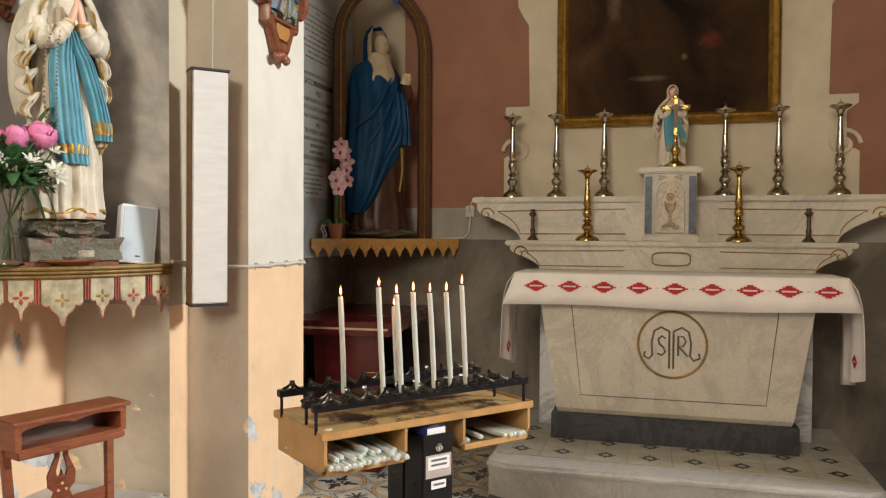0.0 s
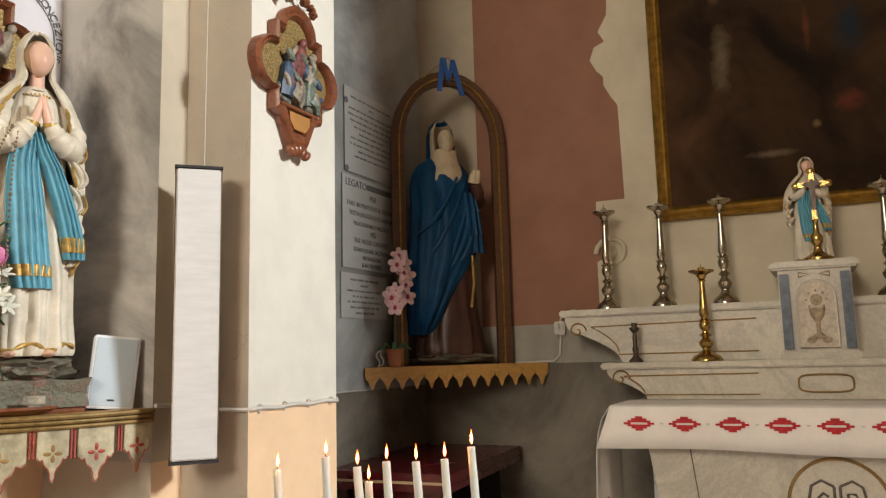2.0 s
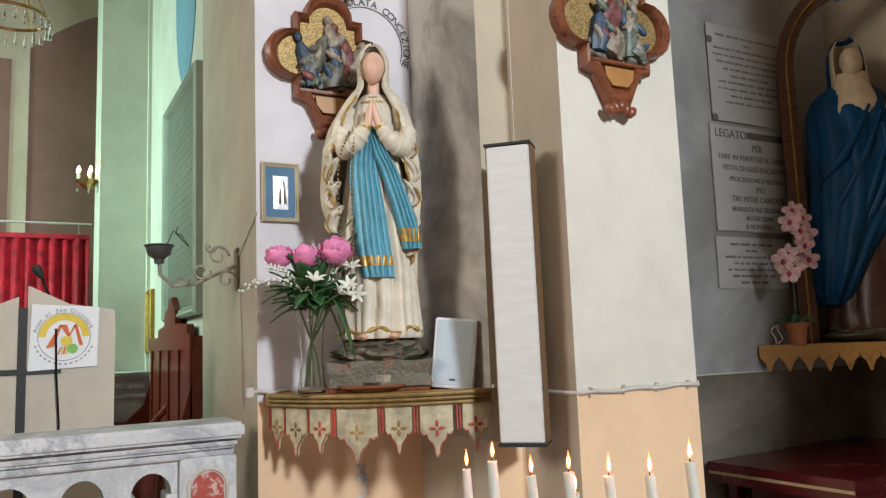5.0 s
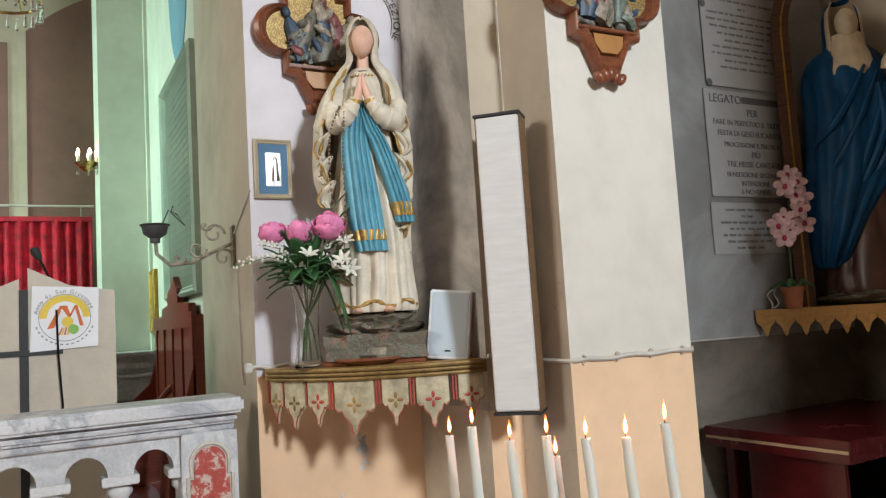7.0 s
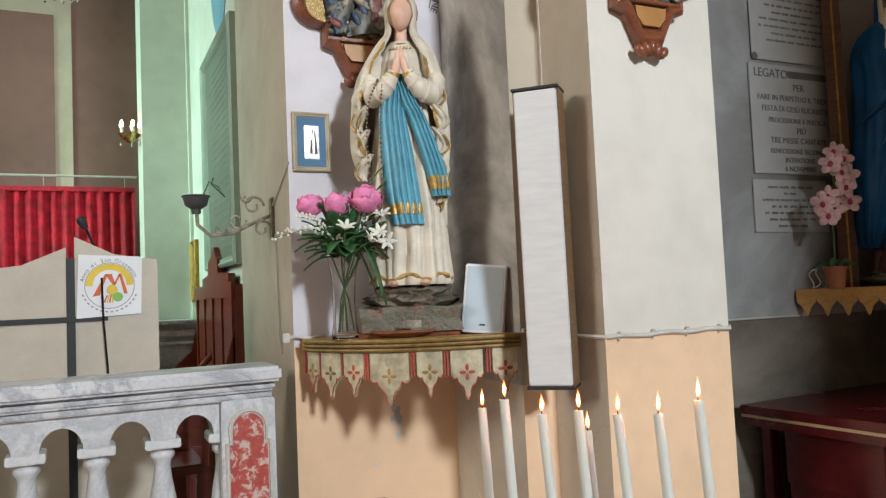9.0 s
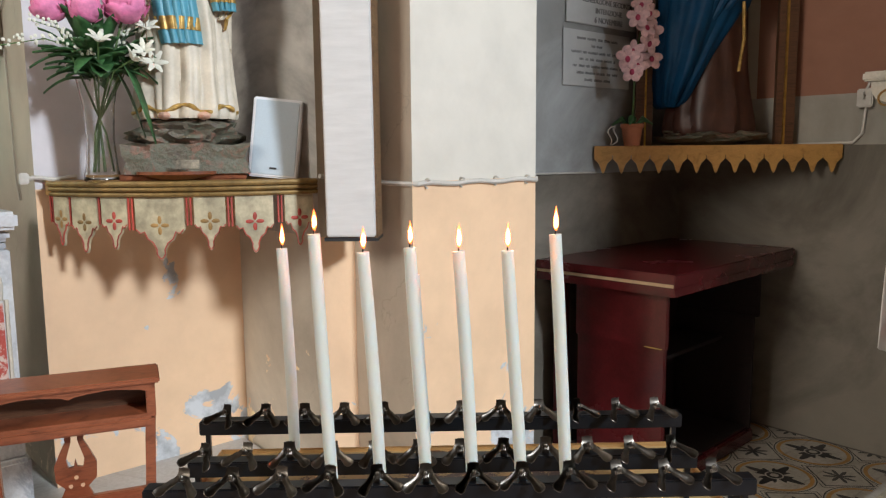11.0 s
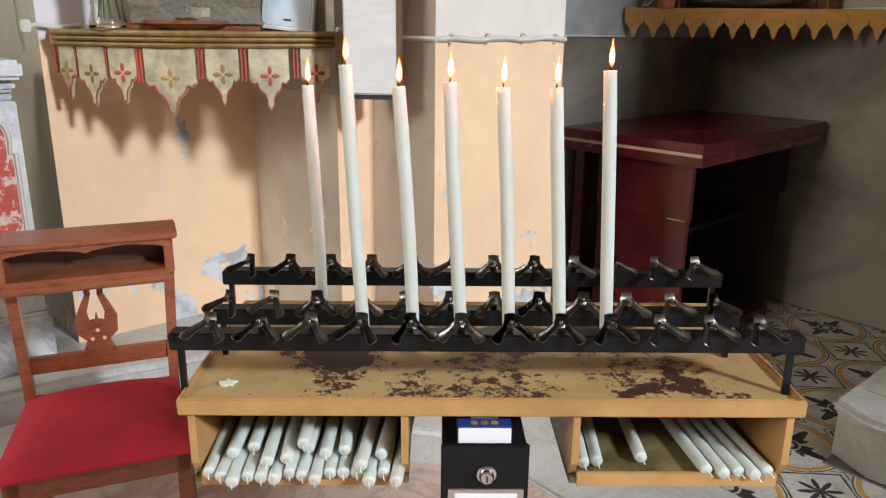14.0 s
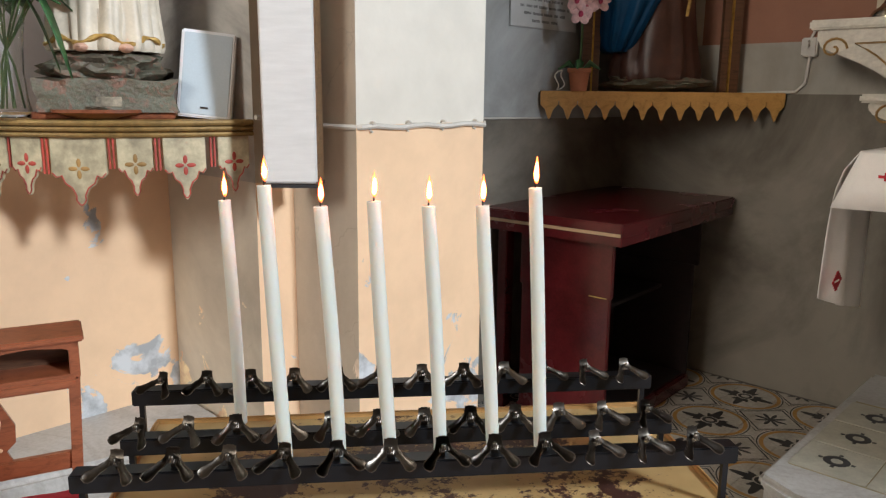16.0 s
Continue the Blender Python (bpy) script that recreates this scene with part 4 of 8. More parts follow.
def loft(rings, seg, folds=0, depth=0.0, phase=0.0, a0=0.0, a1=360.0, inner=0.0):
    """Rings (z, rx, ry, cx, cy) joined into a body; a part turn with an inner face when a1 - a0 < 360."""
    b = bmesh.new()
    whole = a1 - a0 >= 360
    steps = seg if whole else seg + 1

    def row(z, rx, ry, cx, cy, t, shrink):
        out = []
        for i in range(steps):
            a = radians(a0 + (a1 - a0) * i / seg)
            big = 2 * abs(math.cos(folds * a / 2 + phase + 1.3 * t * math.sin(2 * a))) - 1
            fine = 2 * abs(math.cos((folds * 2 + 1) * a / 2 + 2 * t + 1)) - 1
            wrinkle = crumple(a, z, folds, phase) * 1.5 if seg >= 60 else big + 0.35 * fine + 0.45 * math.cos(4 * a + 14 * t + phase)
            k = 1 + depth * (0.55 + 0.45 * t) * wrinkle * (1 if t > 0.12 else t / 0.12) - shrink
            out.append(b.verts.new((cx + rx * k * math.cos(a), cy + ry * k * math.sin(a), z)))
        return out
    if seg >= 60:
        rings = catmull(rings, 5)
    zs = [r[0] for r in rings]
    rows = [row(*r, (max(zs) - r[0]) / (max(zs) - min(zs)), 0.0) for r in rings]
    for p, q in zip(rows, rows[1:]):
        for i in range(seg):
            j = (i + 1) % steps
            b.faces.new((p[i], p[j], q[j], q[i]))
    if whole:
        b.faces.new(rows[0]), b.faces.new(rows[-1])
    else:
        inn = [row(*r, (max(zs) - r[0]) / (max(zs) - min(zs)), inner) for r in rings]
        for p, q in zip(inn, inn[1:]):
            for i in range(seg):
                b.faces.new((p[i + 1], p[i], q[i], q[i + 1]))
        for k in (0, seg):
            for p, q, pi, qi in zip(rows, rows[1:], inn, inn[1:]):
                b.faces.new((p[k], q[k], qi[k], pi[k]))
        for r0, r1 in ((rows[0], inn[0]), (rows[-1], inn[-1])):
            for i in range(seg):
                b.faces.new((r0[i], r0[i + 1], r1[i + 1], r1[i]))
    return b


def ribbon(path, w, ripple, folds, thick=0.008, seg=16):
    """A draped strip along (x, y, z) points, facing -y, with lengthwise pleats."""
    b = bmesh.new()
    rows = []
    n = len(path)
    for k, (x, y, z) in enumerate(path):
        ww = w if not isinstance(w, (list, tuple)) else w[k]
        rows.append([[b.verts.new((x + (i / seg - 0.5) * ww, y + e - ripple * (1.6 * abs(math.cos(math.pi * folds * i / seg + 1.4 * k / n + 0.5 * math.sin(7 * i / seg + 3 * k / n))) - 0.8) + 0.9 * (i / seg - 0.5) ** 2 * ww, z)) for i in range(seg + 1)] for e in (0.0, thick)])
    for p, q in zip(rows, rows[1:]):
        for i in range(seg):
            b.faces.new((p[0][i], p[0][i + 1], q[0][i + 1], q[0][i]))
            b.faces.new((p[1][i + 1], p[1][i], q[1][i], q[1][i + 1]))
        for i in (0, seg):
            b.faces.new((p[0][i], q[0][i], q[1][i], p[1][i]))
    for r in (rows[0], rows[-1]):
        for i in range(seg):
            b.faces.new((r[0][i], r[0][i + 1], r[1][i + 1], r[1][i]))
    return b


ROBE = surface("cream_painted_plaster", (0.66, 0.59, 0.47), 0.5, vary=0.14, scale=9, relief=0.08)
SKIN = surface("flesh_painted_plaster", (0.70, 0.43, 0.32), 0.45, vary=0.06, relief=0)
SASH = surface("sky_blue_painted_plaster", (0.10, 0.32, 0.42), 0.45, vary=0.16, scale=12, relief=0.05)
PALE_GOLD = surface("gold_paint", (0.52, 0.33, 0.09), 0.42, 0.4, vary=0.3, scale=40)
DEEP_BLUE = surface("deep_blue_painted_plaster", (0.004, 0.055, 0.14), 0.5, vary=0.25, scale=6, relief=0.05)
bsdf(DEEP_BLUE).inputs["Specular IOR Level"].default_value = 0.2
BROWN_ROBE = surface("brown_painted_plaster", (0.07, 0.026, 0.016), 0.45, vary=0.3, scale=6, relief=0.05)
WIMPLE = surface("ivory_painted_plaster", (0.52, 0.42, 0.28), 0.5, vary=0.12, scale=12, relief=0.05)
ROCK = shader("mottled_brown_green_rock", (0.13, 0.10, 0.08), 0.5)
rv = coords(ROCK)
rc = ramp(ROCK, noise_at(ROCK, rv, 13, 7, 0.65, 1.0), [(0.28, (0.05, 0.04, 0.034)), (0.42, (0.15, 0.125, 0.09)), (0.52, (0.13, 0.14, 0.10)), (0.62, (0.23, 0.12, 0.085)), (0.75, (0.36, 0.30, 0.24))])
join(ROCK, mix(ROCK, 0.5, rc, ramp(ROCK, noise_at(ROCK, rv, 70, 4), [(0.3, (0.5, 0.48, 0.45)), (0.65, (1, 1, 1))]), "MULTIPLY"), bsdf(ROCK).inputs["Base Color"])
bump(ROCK, noise_at(ROCK, rv, 30, 6), 0.7, 0.02)
HAIR = surface("light_brown_painted_plaster", (0.34, 0.20, 0.10), 0.5, vary=0.2)
BEAD = surface("rosary_bead", (0.22, 0.14, 0.08), 0.35, vary=0.2)


def mantle():
    """The cream mantle: an open shell from the crown over the shoulders, longer at the figure's left side."""
    b = bmesh.new()
    prof = catmull([(1.226, 0.012, 0.015, 0, 0.012, 22), (1.205, 0.048, 0.055, 0, 0.014, 34), (1.15, 0.077, 0.084, 0, 0.014, 46), (1.09, 0.075, 0.082, 0, 0.010, 48), (1.03, 0.080, 0.082, 0, 0.004, 36), (0.985, 0.120, 0.100, 0, 0.0, 33), (0.93, 0.158, 0.116, -0.004, 0.002, 40), (0.84, 0.192, 0.135, -0.014, 0, 46), (0.70, 0.212, 0.146, -0.022, 0, 50), (0.55, 0.214, 0.150, -0.020, 0.002, 52), (0.40, 0.185, 0.150, -0.002, 0.008, 56), (0.20, 0.165, 0.140, 0.0, 0.012, 62)], 8)
    n, m = 110, len(prof)

    def at(z):
        i = min(range(m - 1), key=lambda q: 0 if prof[q][0] >= z >= prof[q + 1][0] else 1)
        p, q = prof[i], prof[i + 1]
        u = (p[0] - z) / max(1e-6, p[0] - q[0])
        return [x + (y - x) * u for x, y in zip(p, q)]
    cols = []
    for j in range(n + 1):
        s = j / n
        hem = 0.24 + 0.22 * min(1, max(0, (s - 0.45) / 0.2)) + 0.022 * math.sin(46 * s) + 0.05 * math.exp(-s * 22)
        col = []
        for k in range(61):
            z = 1.226 - (1.226 - hem) * k / 60
            _, rx, ry, cx, cy, g = at(z)
            a = radians(-90 + g + (360 - 2 * g) * s)
            low = min(1, max(0, (1.10 - z) / 0.25))
            f = 1 + (0.012 + 0.085 * low) * crumple(a, z * 0.8, 13, 0.7)
            f += 0.05 * low * (math.exp(-s * 40) + math.exp(-(1 - s) * 40)) * math.sin(44 * z)
            col.append(b.verts.new((cx + rx * f * math.cos(a), cy + ry * f * math.sin(a), z)))
        cols.append(col)
    for p, q in zip(cols, cols[1:]):
        for k in range(60):
            b.faces.new((p[k], q[k], q[k + 1], p[k + 1]))
    rims = [[v.co.copy() for v in cols[j][20:]] for j in (0, n)]
    bottom = [c[-1].co.copy() for c in cols]
    bmesh.ops.recalc_face_normals(b, faces=b.faces)
    bmesh.ops.solidify(b, geom=b.faces[:], thickness=0.010)
    return b, rims, bottom


def standing_statue(rosary=True):
    """A robed figure with joined palms; 1.22 m from feet to veil; it looks to -y."""
    b = bmesh.new()
    merge(b, paint(loft([(0.0, 0.172, 0.135, 0, 0), (0.03, 0.178, 0.138, 0, 0), (0.15, 0.168, 0.125, 0, 0), (0.35, 0.155, 0.113, 0, -0.004), (0.55, 0.145, 0.105, 0, 0), (0.72, 0.125, 0.10, 0, 0), (0.85, 0.12, 0.095, 0, 0), (0.94, 0.10, 0.08, 0, 0), (0.99, 0.06, 0.055, 0, 0)], 140, 13, 0.10), 0))
    shell, rims, bottom = mantle()
    merge(b, paint(shell, 0))
    for side, rim in enumerate(rims):
        for k0, k1 in ((0, 11), (14, 20), (23, 29), (31, 41)):
            piece = rim[k0:k1]
            if len(piece) > 2:
                merge(b, paint(tube([p + Vector((0, -0.003, 0)) for p in piece], [0.003 + 0.006 * abs(math.sin(2.1 * i + k0)) for i in range(len(piece))], 6), 4))
    # stacked falling folds with gold hems at both hips
    for sx, x0, zt, n in ((1, 0.150, 0.80, 5), (-1, -0.185, 0.80, 4)):
        for k in range(n):
            z = zt - 0.098 * k
            x = x0 + sx * 0.010 * math.sin(1.1 * k)
            zig = [(x - sx * 0.030, -0.098, z + 0.02), (x + sx * 0.004, -0.100, z - 0.015), (x + sx * 0.026, -0.078, z - 0.055), (x + sx * 0.004, -0.092, z - 0.088)]
            zig = catmull(zig, 5)
            merge(b, paint(ribbon(zig, [0.020 + 0.040 * math.sin(math.pi * i / (len(zig) - 1)) for i in range(len(zig))], 0.007, 2, 0.022, 14), 0))
            if k % 2 == (0 if sx > 0 else 1):
                merge(b, paint(tube([(p[0] + sx * 0.020, p[1] - 0.006, p[2]) for p in zig[5:]], 0.0048, 6), 4))
    # neck, head and hair
    merge(b, paint(lathe([(0, 0.95), (0.044, 0.96), (0.033, 1.0), (0.031, 1.05), (0, 1.06)], 16, None, Matrix.Translation((0, -0.020, 0))), 2))
    tilt = Matrix.Translation((0.004, -0.052, 1.098)) @ pose(0, 0, 0, -16, 5, 10)
    face = ball((0, 0, 0), (0.053, 0.056, 0.071), 30, 22)
    for v in face.verts:
        if v.co.z < 0:
            v.co.x *= 1 + 3.6 * v.co.z
        v.co.y -= 0.010 * math.exp(-(v.co.x / 0.008) ** 2 - ((v.co.z + 0.006) / 0.017) ** 2) * (v.co.y < 0)
        v.co.y -= 0.005 * math.exp(-(v.co.x / 0.016) ** 2 - ((v.co.z + 0.036) / 0.009) ** 2) * (v.co.y < 0)
        v.co.y += 0.006 * (math.exp(-((abs(v.co.x) - 0.021) / 0.011) ** 2 - ((v.co.z - 0.010) / 0.009) ** 2)) * (v.co.y < 0)
    merge(b, paint(moved(face, tilt), 2))
    merge(b, paint(moved(ball((0, 0.014, 0.012), (0.061, 0.056, 0.071), 18, 12), tilt), 7))
    merge(b, paint(tube([(0.047 * math.cos(x), -0.016 + 0.047 * math.sin(x), 0.978 + 0.006 * math.sin(x)) for x in [math.pi * i / 16 + math.pi for i in range(17)]], 0.005, 6), 5))
    for k in range(13):
        x = math.pi * k / 12 + math.pi
        merge(b, paint(ball((0.062 * math.cos(x), -0.028 + 0.062 * math.sin(x), 0.952), (0.005, 0.004, 0.005), 6, 5), 4))
    for s in (1, -1):
        arm = catmull([(s * 0.100, -0.01, 0.925), (s * 0.145, -0.045, 0.83), (s * 0.138, -0.088, 0.765), (s * 0.092, -0.125, 0.768), (s * 0.050, -0.146, 0.805), (s * 0.032, -0.152, 0.838)], 5)
        merge(b, paint(tube(arm, [(0.034 + 0.016 * math.sin(math.pi * min(1, 0.12 + i / 27)) - 0.012 * (i / 25) ** 3) * (1 + 0.09 * math.sin(2.4 * i)) for i in range(len(arm))], 16), 0))
        merge(b, paint(tube([(s * 0.030, -0.152, 0.822), (s * 0.018, -0.161, 0.858), (s * 0.009, -0.165, 0.895), (s * 0.005, -0.163, 0.928)], [0.019, 0.018, 0.013, 0.005], 10), 2))
        merge(b, paint(tube([(s * 0.036, -0.150, 0.818), (s * 0.034, -0.152, 0.832)], 0.028, 12), 4))
        merge(b, paint(ball((s * 0.07, -0.118, 0.008), (0.026, 0.052, 0.014), 12, 8), 2))
    # two tails of the sash
    for pts, ws, n, band in (([(-0.030, -0.128, 0.835), (-0.042, -0.136, 0.75), (-0.048, -0.142, 0.66), (-0.032, -0.148, 0.50), (-0.014, -0.152, 0.34), (0.004, -0.154, 0.235)], [0.070, 0.10, 0.125, 0.148, 0.158, 0.148], 5, 0.30), ([(0.000, -0.134, 0.80), (0.030, -0.142, 0.72), (0.062, -0.144, 0.66), (0.118, -0.138, 0.51), (0.148, -0.126, 0.41), (0.160, -0.118, 0.345)], [0.05, 0.07, 0.08, 0.09, 0.095, 0.085], 4, 0.395)):
        rows = catmull([(*p, w) for p, w in zip(pts, ws)], 6)
        merge(b, paint(ribbon([r[:3] for r in rows], [r[3] for r in rows], 0.0075, n, 0.014, 48), 3))
        near = [r for r in rows if abs(r[2] - band) < 0.03]
        merge(b, paint(ribbon([(r[0], r[1] - 0.004, r[2]) for r in near], [r[3] * 1.01 for r in near], 0.0075, n, 0.006, 48), 4))
    merge(b, paint(tube([(0.186 * math.cos(a) * (1 + 0.05 * math.cos(13 * a)), 0.147 * math.sin(a) * (1 + 0.05 * math.cos(13 * a)), 0.030 + 0.012 * math.sin(7 * a)) for a in [2 * math.pi * i / 90 for i in range(90)]], [0.003 + 0.006 * abs(math.sin(0.7 * i)) for i in range(90)], 6, None, True), 4))
    if rosary:
        loop = catmull([(-0.105, -0.168, 0.80), (-0.150, -0.176, 0.70), (-0.160, -0.176, 0.56), (-0.150, -0.170, 0.40), (-0.115, -0.168, 0.30), (-0.102, -0.165, 0.36), (-0.100, -0.166, 0.52), (-0.096, -0.168, 0.66), (-0.085, -0.170, 0.78)], 8)
        for k, p in enumerate(loop):
            merge(b, paint(ball(p, [0.0075 if k % 10 == 0 else 0.0052] * 3, 7, 5), 5))
        merge(b, paint(tube([(-0.115, -0.168, 0.30), (-0.112, -0.166, 0.22)], 0.002, 5), 5))
        merge(b, paint(box(-0.116, -0.108, -0.172, -0.165, 0.14, 0.225), 5))
        merge(b, paint(box(-0.130, -0.094, -0.172, -0.165, 0.185, 0.194), 5))
    return b


def rock_lump(r, h, seed):
    b = bmesh.new()
    bmesh.ops.create_icosphere(b, subdivisions=4, radius=1)
    for v in b.verts:
        p = v.co.copy()
        k = 1 + 0.32 * noise.noise(p * 2.4 + Vector((seed, 0, 0))) + 0.18 * noise.noise(p * 6 + Vector((0, seed, 0)))
        v.co = Vector((p.x * r[0] * k, p.y * r[1] * k, max(0.0, (p.z * 0.5 + 0.5) * h * (0.9 + 0.25 * (k - 1)))))
    return b


def square_rock(hx, hy, h, seed):
    b = bmesh.new()
    bmesh.ops.create_cube(b, size=1, matrix=Matrix.Translation((0, 0, h / 2)) @ Matrix.Diagonal((2 * hx, 2 * hy, h, 1)))
    bmesh.ops.subdivide_edges(b, edges=b.edges[:], cuts=7, use_grid_fill=True)
    for v in b.verts:
        d0 = 0.03 * noise.noise(v.co * 14 + Vector((seed, 0, 0))) + 0.01 * noise.noise(v.co * 38)
        v.co += Vector((v.co.x, v.co.y, 0)).normalized() * d0 + Vector((0, 0, d0 * 0.6 if v.co.z > h * 0.5 else 0))
    return b


# statue of the Virgin on the bracket: one plain mesh on its rock
b = moved(standing_statue(), Matrix.Translation((0, 0, 0.19)) @ Matrix.Diagonal((0.92, 0.97, 1.055, 1)))
merge(b, paint(square_rock(0.205, 0.15, 0.10, 3), 6))
merge(b, paint(moved(rock_lump((0.18, 0.145), 0.15, 5), Matrix.Translation((0, 0, 0.07))), 6))
statue = obj_from("statue", b, [ROBE, ROBE, SKIN, SASH, PALE_GOLD, BEAD, ROCK, HAIR], None, "", True)
statue.matrix_world = pose(3.46, 2.585, 1.364, 0, 0, -26) @ Matrix.Diagonal((1.0, 1.0, 1.0, 1))
tagged(statue, "painted plaster statue in cream robe and blue sash on rock", "statue")

small = obj_from("statue", moved(standing_statue(False), Matrix.Diagonal((0.49, 0.49, 0.46, 1))), [ROBE, ROBE, SKIN, SASH, PALE_GOLD, BEAD, ROCK, HAIR], None, "", True)
small.matrix_world = pose(5.88, AY - 0.0, 1.957, 0, 0, -90)
tagged(small, "small painted statue in white and pale blue on the tabernacle", "statue")


def mourning_statue():
    """A mourning figure in a blue cloak over a brown robe; 1.5 m; it looks to -y, palms clasped at its left breast."""
    b = bmesh.new()
    merge(b, paint(loft([(0.0, 0.20, 0.16, 0.03, 0), (0.05, 0.21, 0.165, 0.03, 0), (0.25, 0.17, 0.14, 0.03, 0), (0.5, 0.16, 0.13, 0.03, 0), (0.8, 0.165, 0.13, 0.02, 0), (1.05, 0.155, 0.12, 0, 0), (1.18, 0.13, 0.10, 0, 0), (1.26, 0.06, 0.06, 0, 0)], 60, 10, 0.07), 1))
    merge(b, paint(loft([(0.14, 0.05, 0.12, -0.17, 0.02), (0.18, 0.085, 0.15, -0.16, 0.02), (0.30, 0.12, 0.18, -0.13, 0.0), (0.45, 0.16, 0.185, -0.085, -0.005), (0.62, 0.205, 0.185, -0.02, -0.005), (0.78, 0.215, 0.18, 0.0, 0), (0.95, 0.21, 0.165, 0.0, 0), (1.10, 0.20, 0.145, -0.01, 0), (1.20, 0.165, 0.12, -0.01, 0.01), (1.26, 0.10, 0.10, 0.0, 0.01)], 120, 9, 0.085, 1.0), 0))
    for k, (xa, za, xb, zb) in enumerate(((0.13, 1.0, -0.14, 0.36), (0.15, 0.92, -0.06, 0.48), (0.10, 1.08, -0.19, 0.55), (0.05, 1.12, -0.21, 0.75), (0.16, 0.84, 0.02, 0.56))):
        pts = [(xa + (xb - xa) * u, -0.148 - 0.03 * math.sin(math.pi * u) + 0.35 * max(0, -(xa + (xb - xa) * u) - 0.05) ** 1.2, za + (zb - za) * u - 0.05 * math.sin(math.pi * u)) for u in [i / 9 for i in range(10)]]
        merge(b, paint(tube(pts, [0.006 + 0.014 * math.sin(math.pi * i / 9) for i in range(10)], 8), 0))
    merge(b, paint(ribbon([(0.12, -0.150, 1.02), (0.13, -0.170, 0.9), (0.14, -0.178, 0.75), (0.15, -0.17, 0.64)], [0.10, 0.13, 0.15, 0.16], 0.016, 3, 0.014, 30), 0))
    merge(b, paint(loft([(1.17, 0.15, 0.11, 0, 0.0), (1.24, 0.10, 0.09, 0.0, 0.01), (1.32, 0.092, 0.095, 0.0, 0.015), (1.42, 0.09, 0.10, 0.0, 0.02), (1.49, 0.07, 0.085, 0.0, 0.025), (1.53, 0.03, 0.04, 0.0, 0.03)], 48, 5, 0.03, 0.0, -36, 216, 0.09), 0))
    merge(b, paint(loft([(1.10, 0.13, 0.10, 0, -0.055), (1.18, 0.112, 0.09, 0, -0.047), (1.26, 0.088, 0.088, 0, -0.032), (1.36, 0.086, 0.098, 0, -0.014), (1.44, 0.080, 0.094, 0, -0.006), (1.50, 0.05, 0.06, 0, 0.0)], 60, 9, 0.03, 0.0, -32, 212, 0.08), 2))
    merge(b, paint(loft([(1.08, 0.125, 0.085, 0.005, -0.06), (1.11, 0.12, 0.085, 0.005, -0.062), (1.17, 0.105, 0.08, 0.004, -0.06), (1.24, 0.085, 0.072, 0.003, -0.05), (1.31, 0.072, 0.062, 0.003, -0.042)], 60, 9, 0.035), 2))
    merge(b, paint(ball((0.005, -0.078, 1.365), (0.054, 0.056, 0.08), 18, 12, None, Matrix.Rotation(radians(-14), 4, "X")), 3))
    merge(b, paint(ball((0.006, -0.134, 1.370), (0.008, 0.009, 0.018), 8, 6), 3))
    merge(b, paint(tube([(0.17, -0.02, 1.08), (0.21, -0.08, 0.98), (0.19, -0.14, 1.02), (0.16, -0.17, 1.08)], [0.05, 0.052, 0.042, 0.034], 12), 1))
    for dx in (-0.012, 0.014):
        merge(b, paint(tube([(0.15 + dx, -0.175, 1.08), (0.155 + dx, -0.19, 1.12), (0.165 + dx, -0.185, 1.155)], [0.028, 0.026, 0.012], 10), 3))
    merge(b, paint(tube([(0.13, -0.16, 0.62), (0.135, -0.165, 0.45), (0.12, -0.15, 0.3)], 0.008, 6), 4))
    merge(b, paint(moved(rock_lump((0.25, 0.20), 0.10, 9), Matrix.Translation((0.03, 0, -0.05))), 5))
    return b


b = moved(mourning_statue(), Matrix.Translation((0, 0, 0.045)))
mary = obj_from("statue", b, [DEEP_BLUE, BROWN_ROBE, WIMPLE, WIMPLE, PALE_GOLD, ROCK], None, "", True)
mary.matrix_world = pose(5.86, 1.95, 1.477, 0, 0, -46)
tagged(mary, "painted statue in deep blue cloak and brown robe on rock", "statue")

# orchid in a terracotta pot on the corner shelf
orchid = thing("orchid_plant", pose(5.50, 2.12, 1.475), "pink orchid with two flower sprays in a terracotta pot", "plant")
part("pot", lathe([(0, 0), (0.038, 0), (0.05, 0.085), (0.056, 0.086), (0.057, 0.105), (0.05, 0.105), (0.046, 0.08), (0, 0.08)], 20), TERRACOTTA, orchid)
rnd = random.Random(4)
stem_pts = [(0, 0, 0.08), (0.0, -0.005, 0.25), (-0.01, -0.015, 0.42), (0.01, -0.03, 0.55), (0.0, -0.05, 0.64)]
part("stem", tube(stem_pts, 0.004, 6), STEM, orchid)
part("stem", tube([(0, 0, 0.08), (-0.02, -0.02, 0.22), (-0.05, -0.04, 0.36), (-0.04, -0.06, 0.42)], 0.0035, 6), STEM, orchid)


def orchid_flower(loc, size, tilt):
    b = bmesh.new()
    for k in range(5):
        a = radians(90 + 72 * k)
        w = 0.62 if k % 5 else 0.5
        ball((0.5 * size * math.cos(a), 0, 0.5 * size * math.sin(a)), (size * 0.5, size * 0.10, size * w * 0.62), 10, 6, b, Matrix.Rotation(-a, 4, "Y"))
    ob = part("flower", moved(b, pose(*loc, *tilt)), ORCHID, orchid, "pale pink orchid flower")
    part("flower_heart", moved(ball((0, -size * 0.14, -size * 0.1), (size * 0.2, size * 0.16, size * 0.26), 8, 6), pose(*loc, *tilt)), ORCHID_HEART, ob, "crimson flower heart")


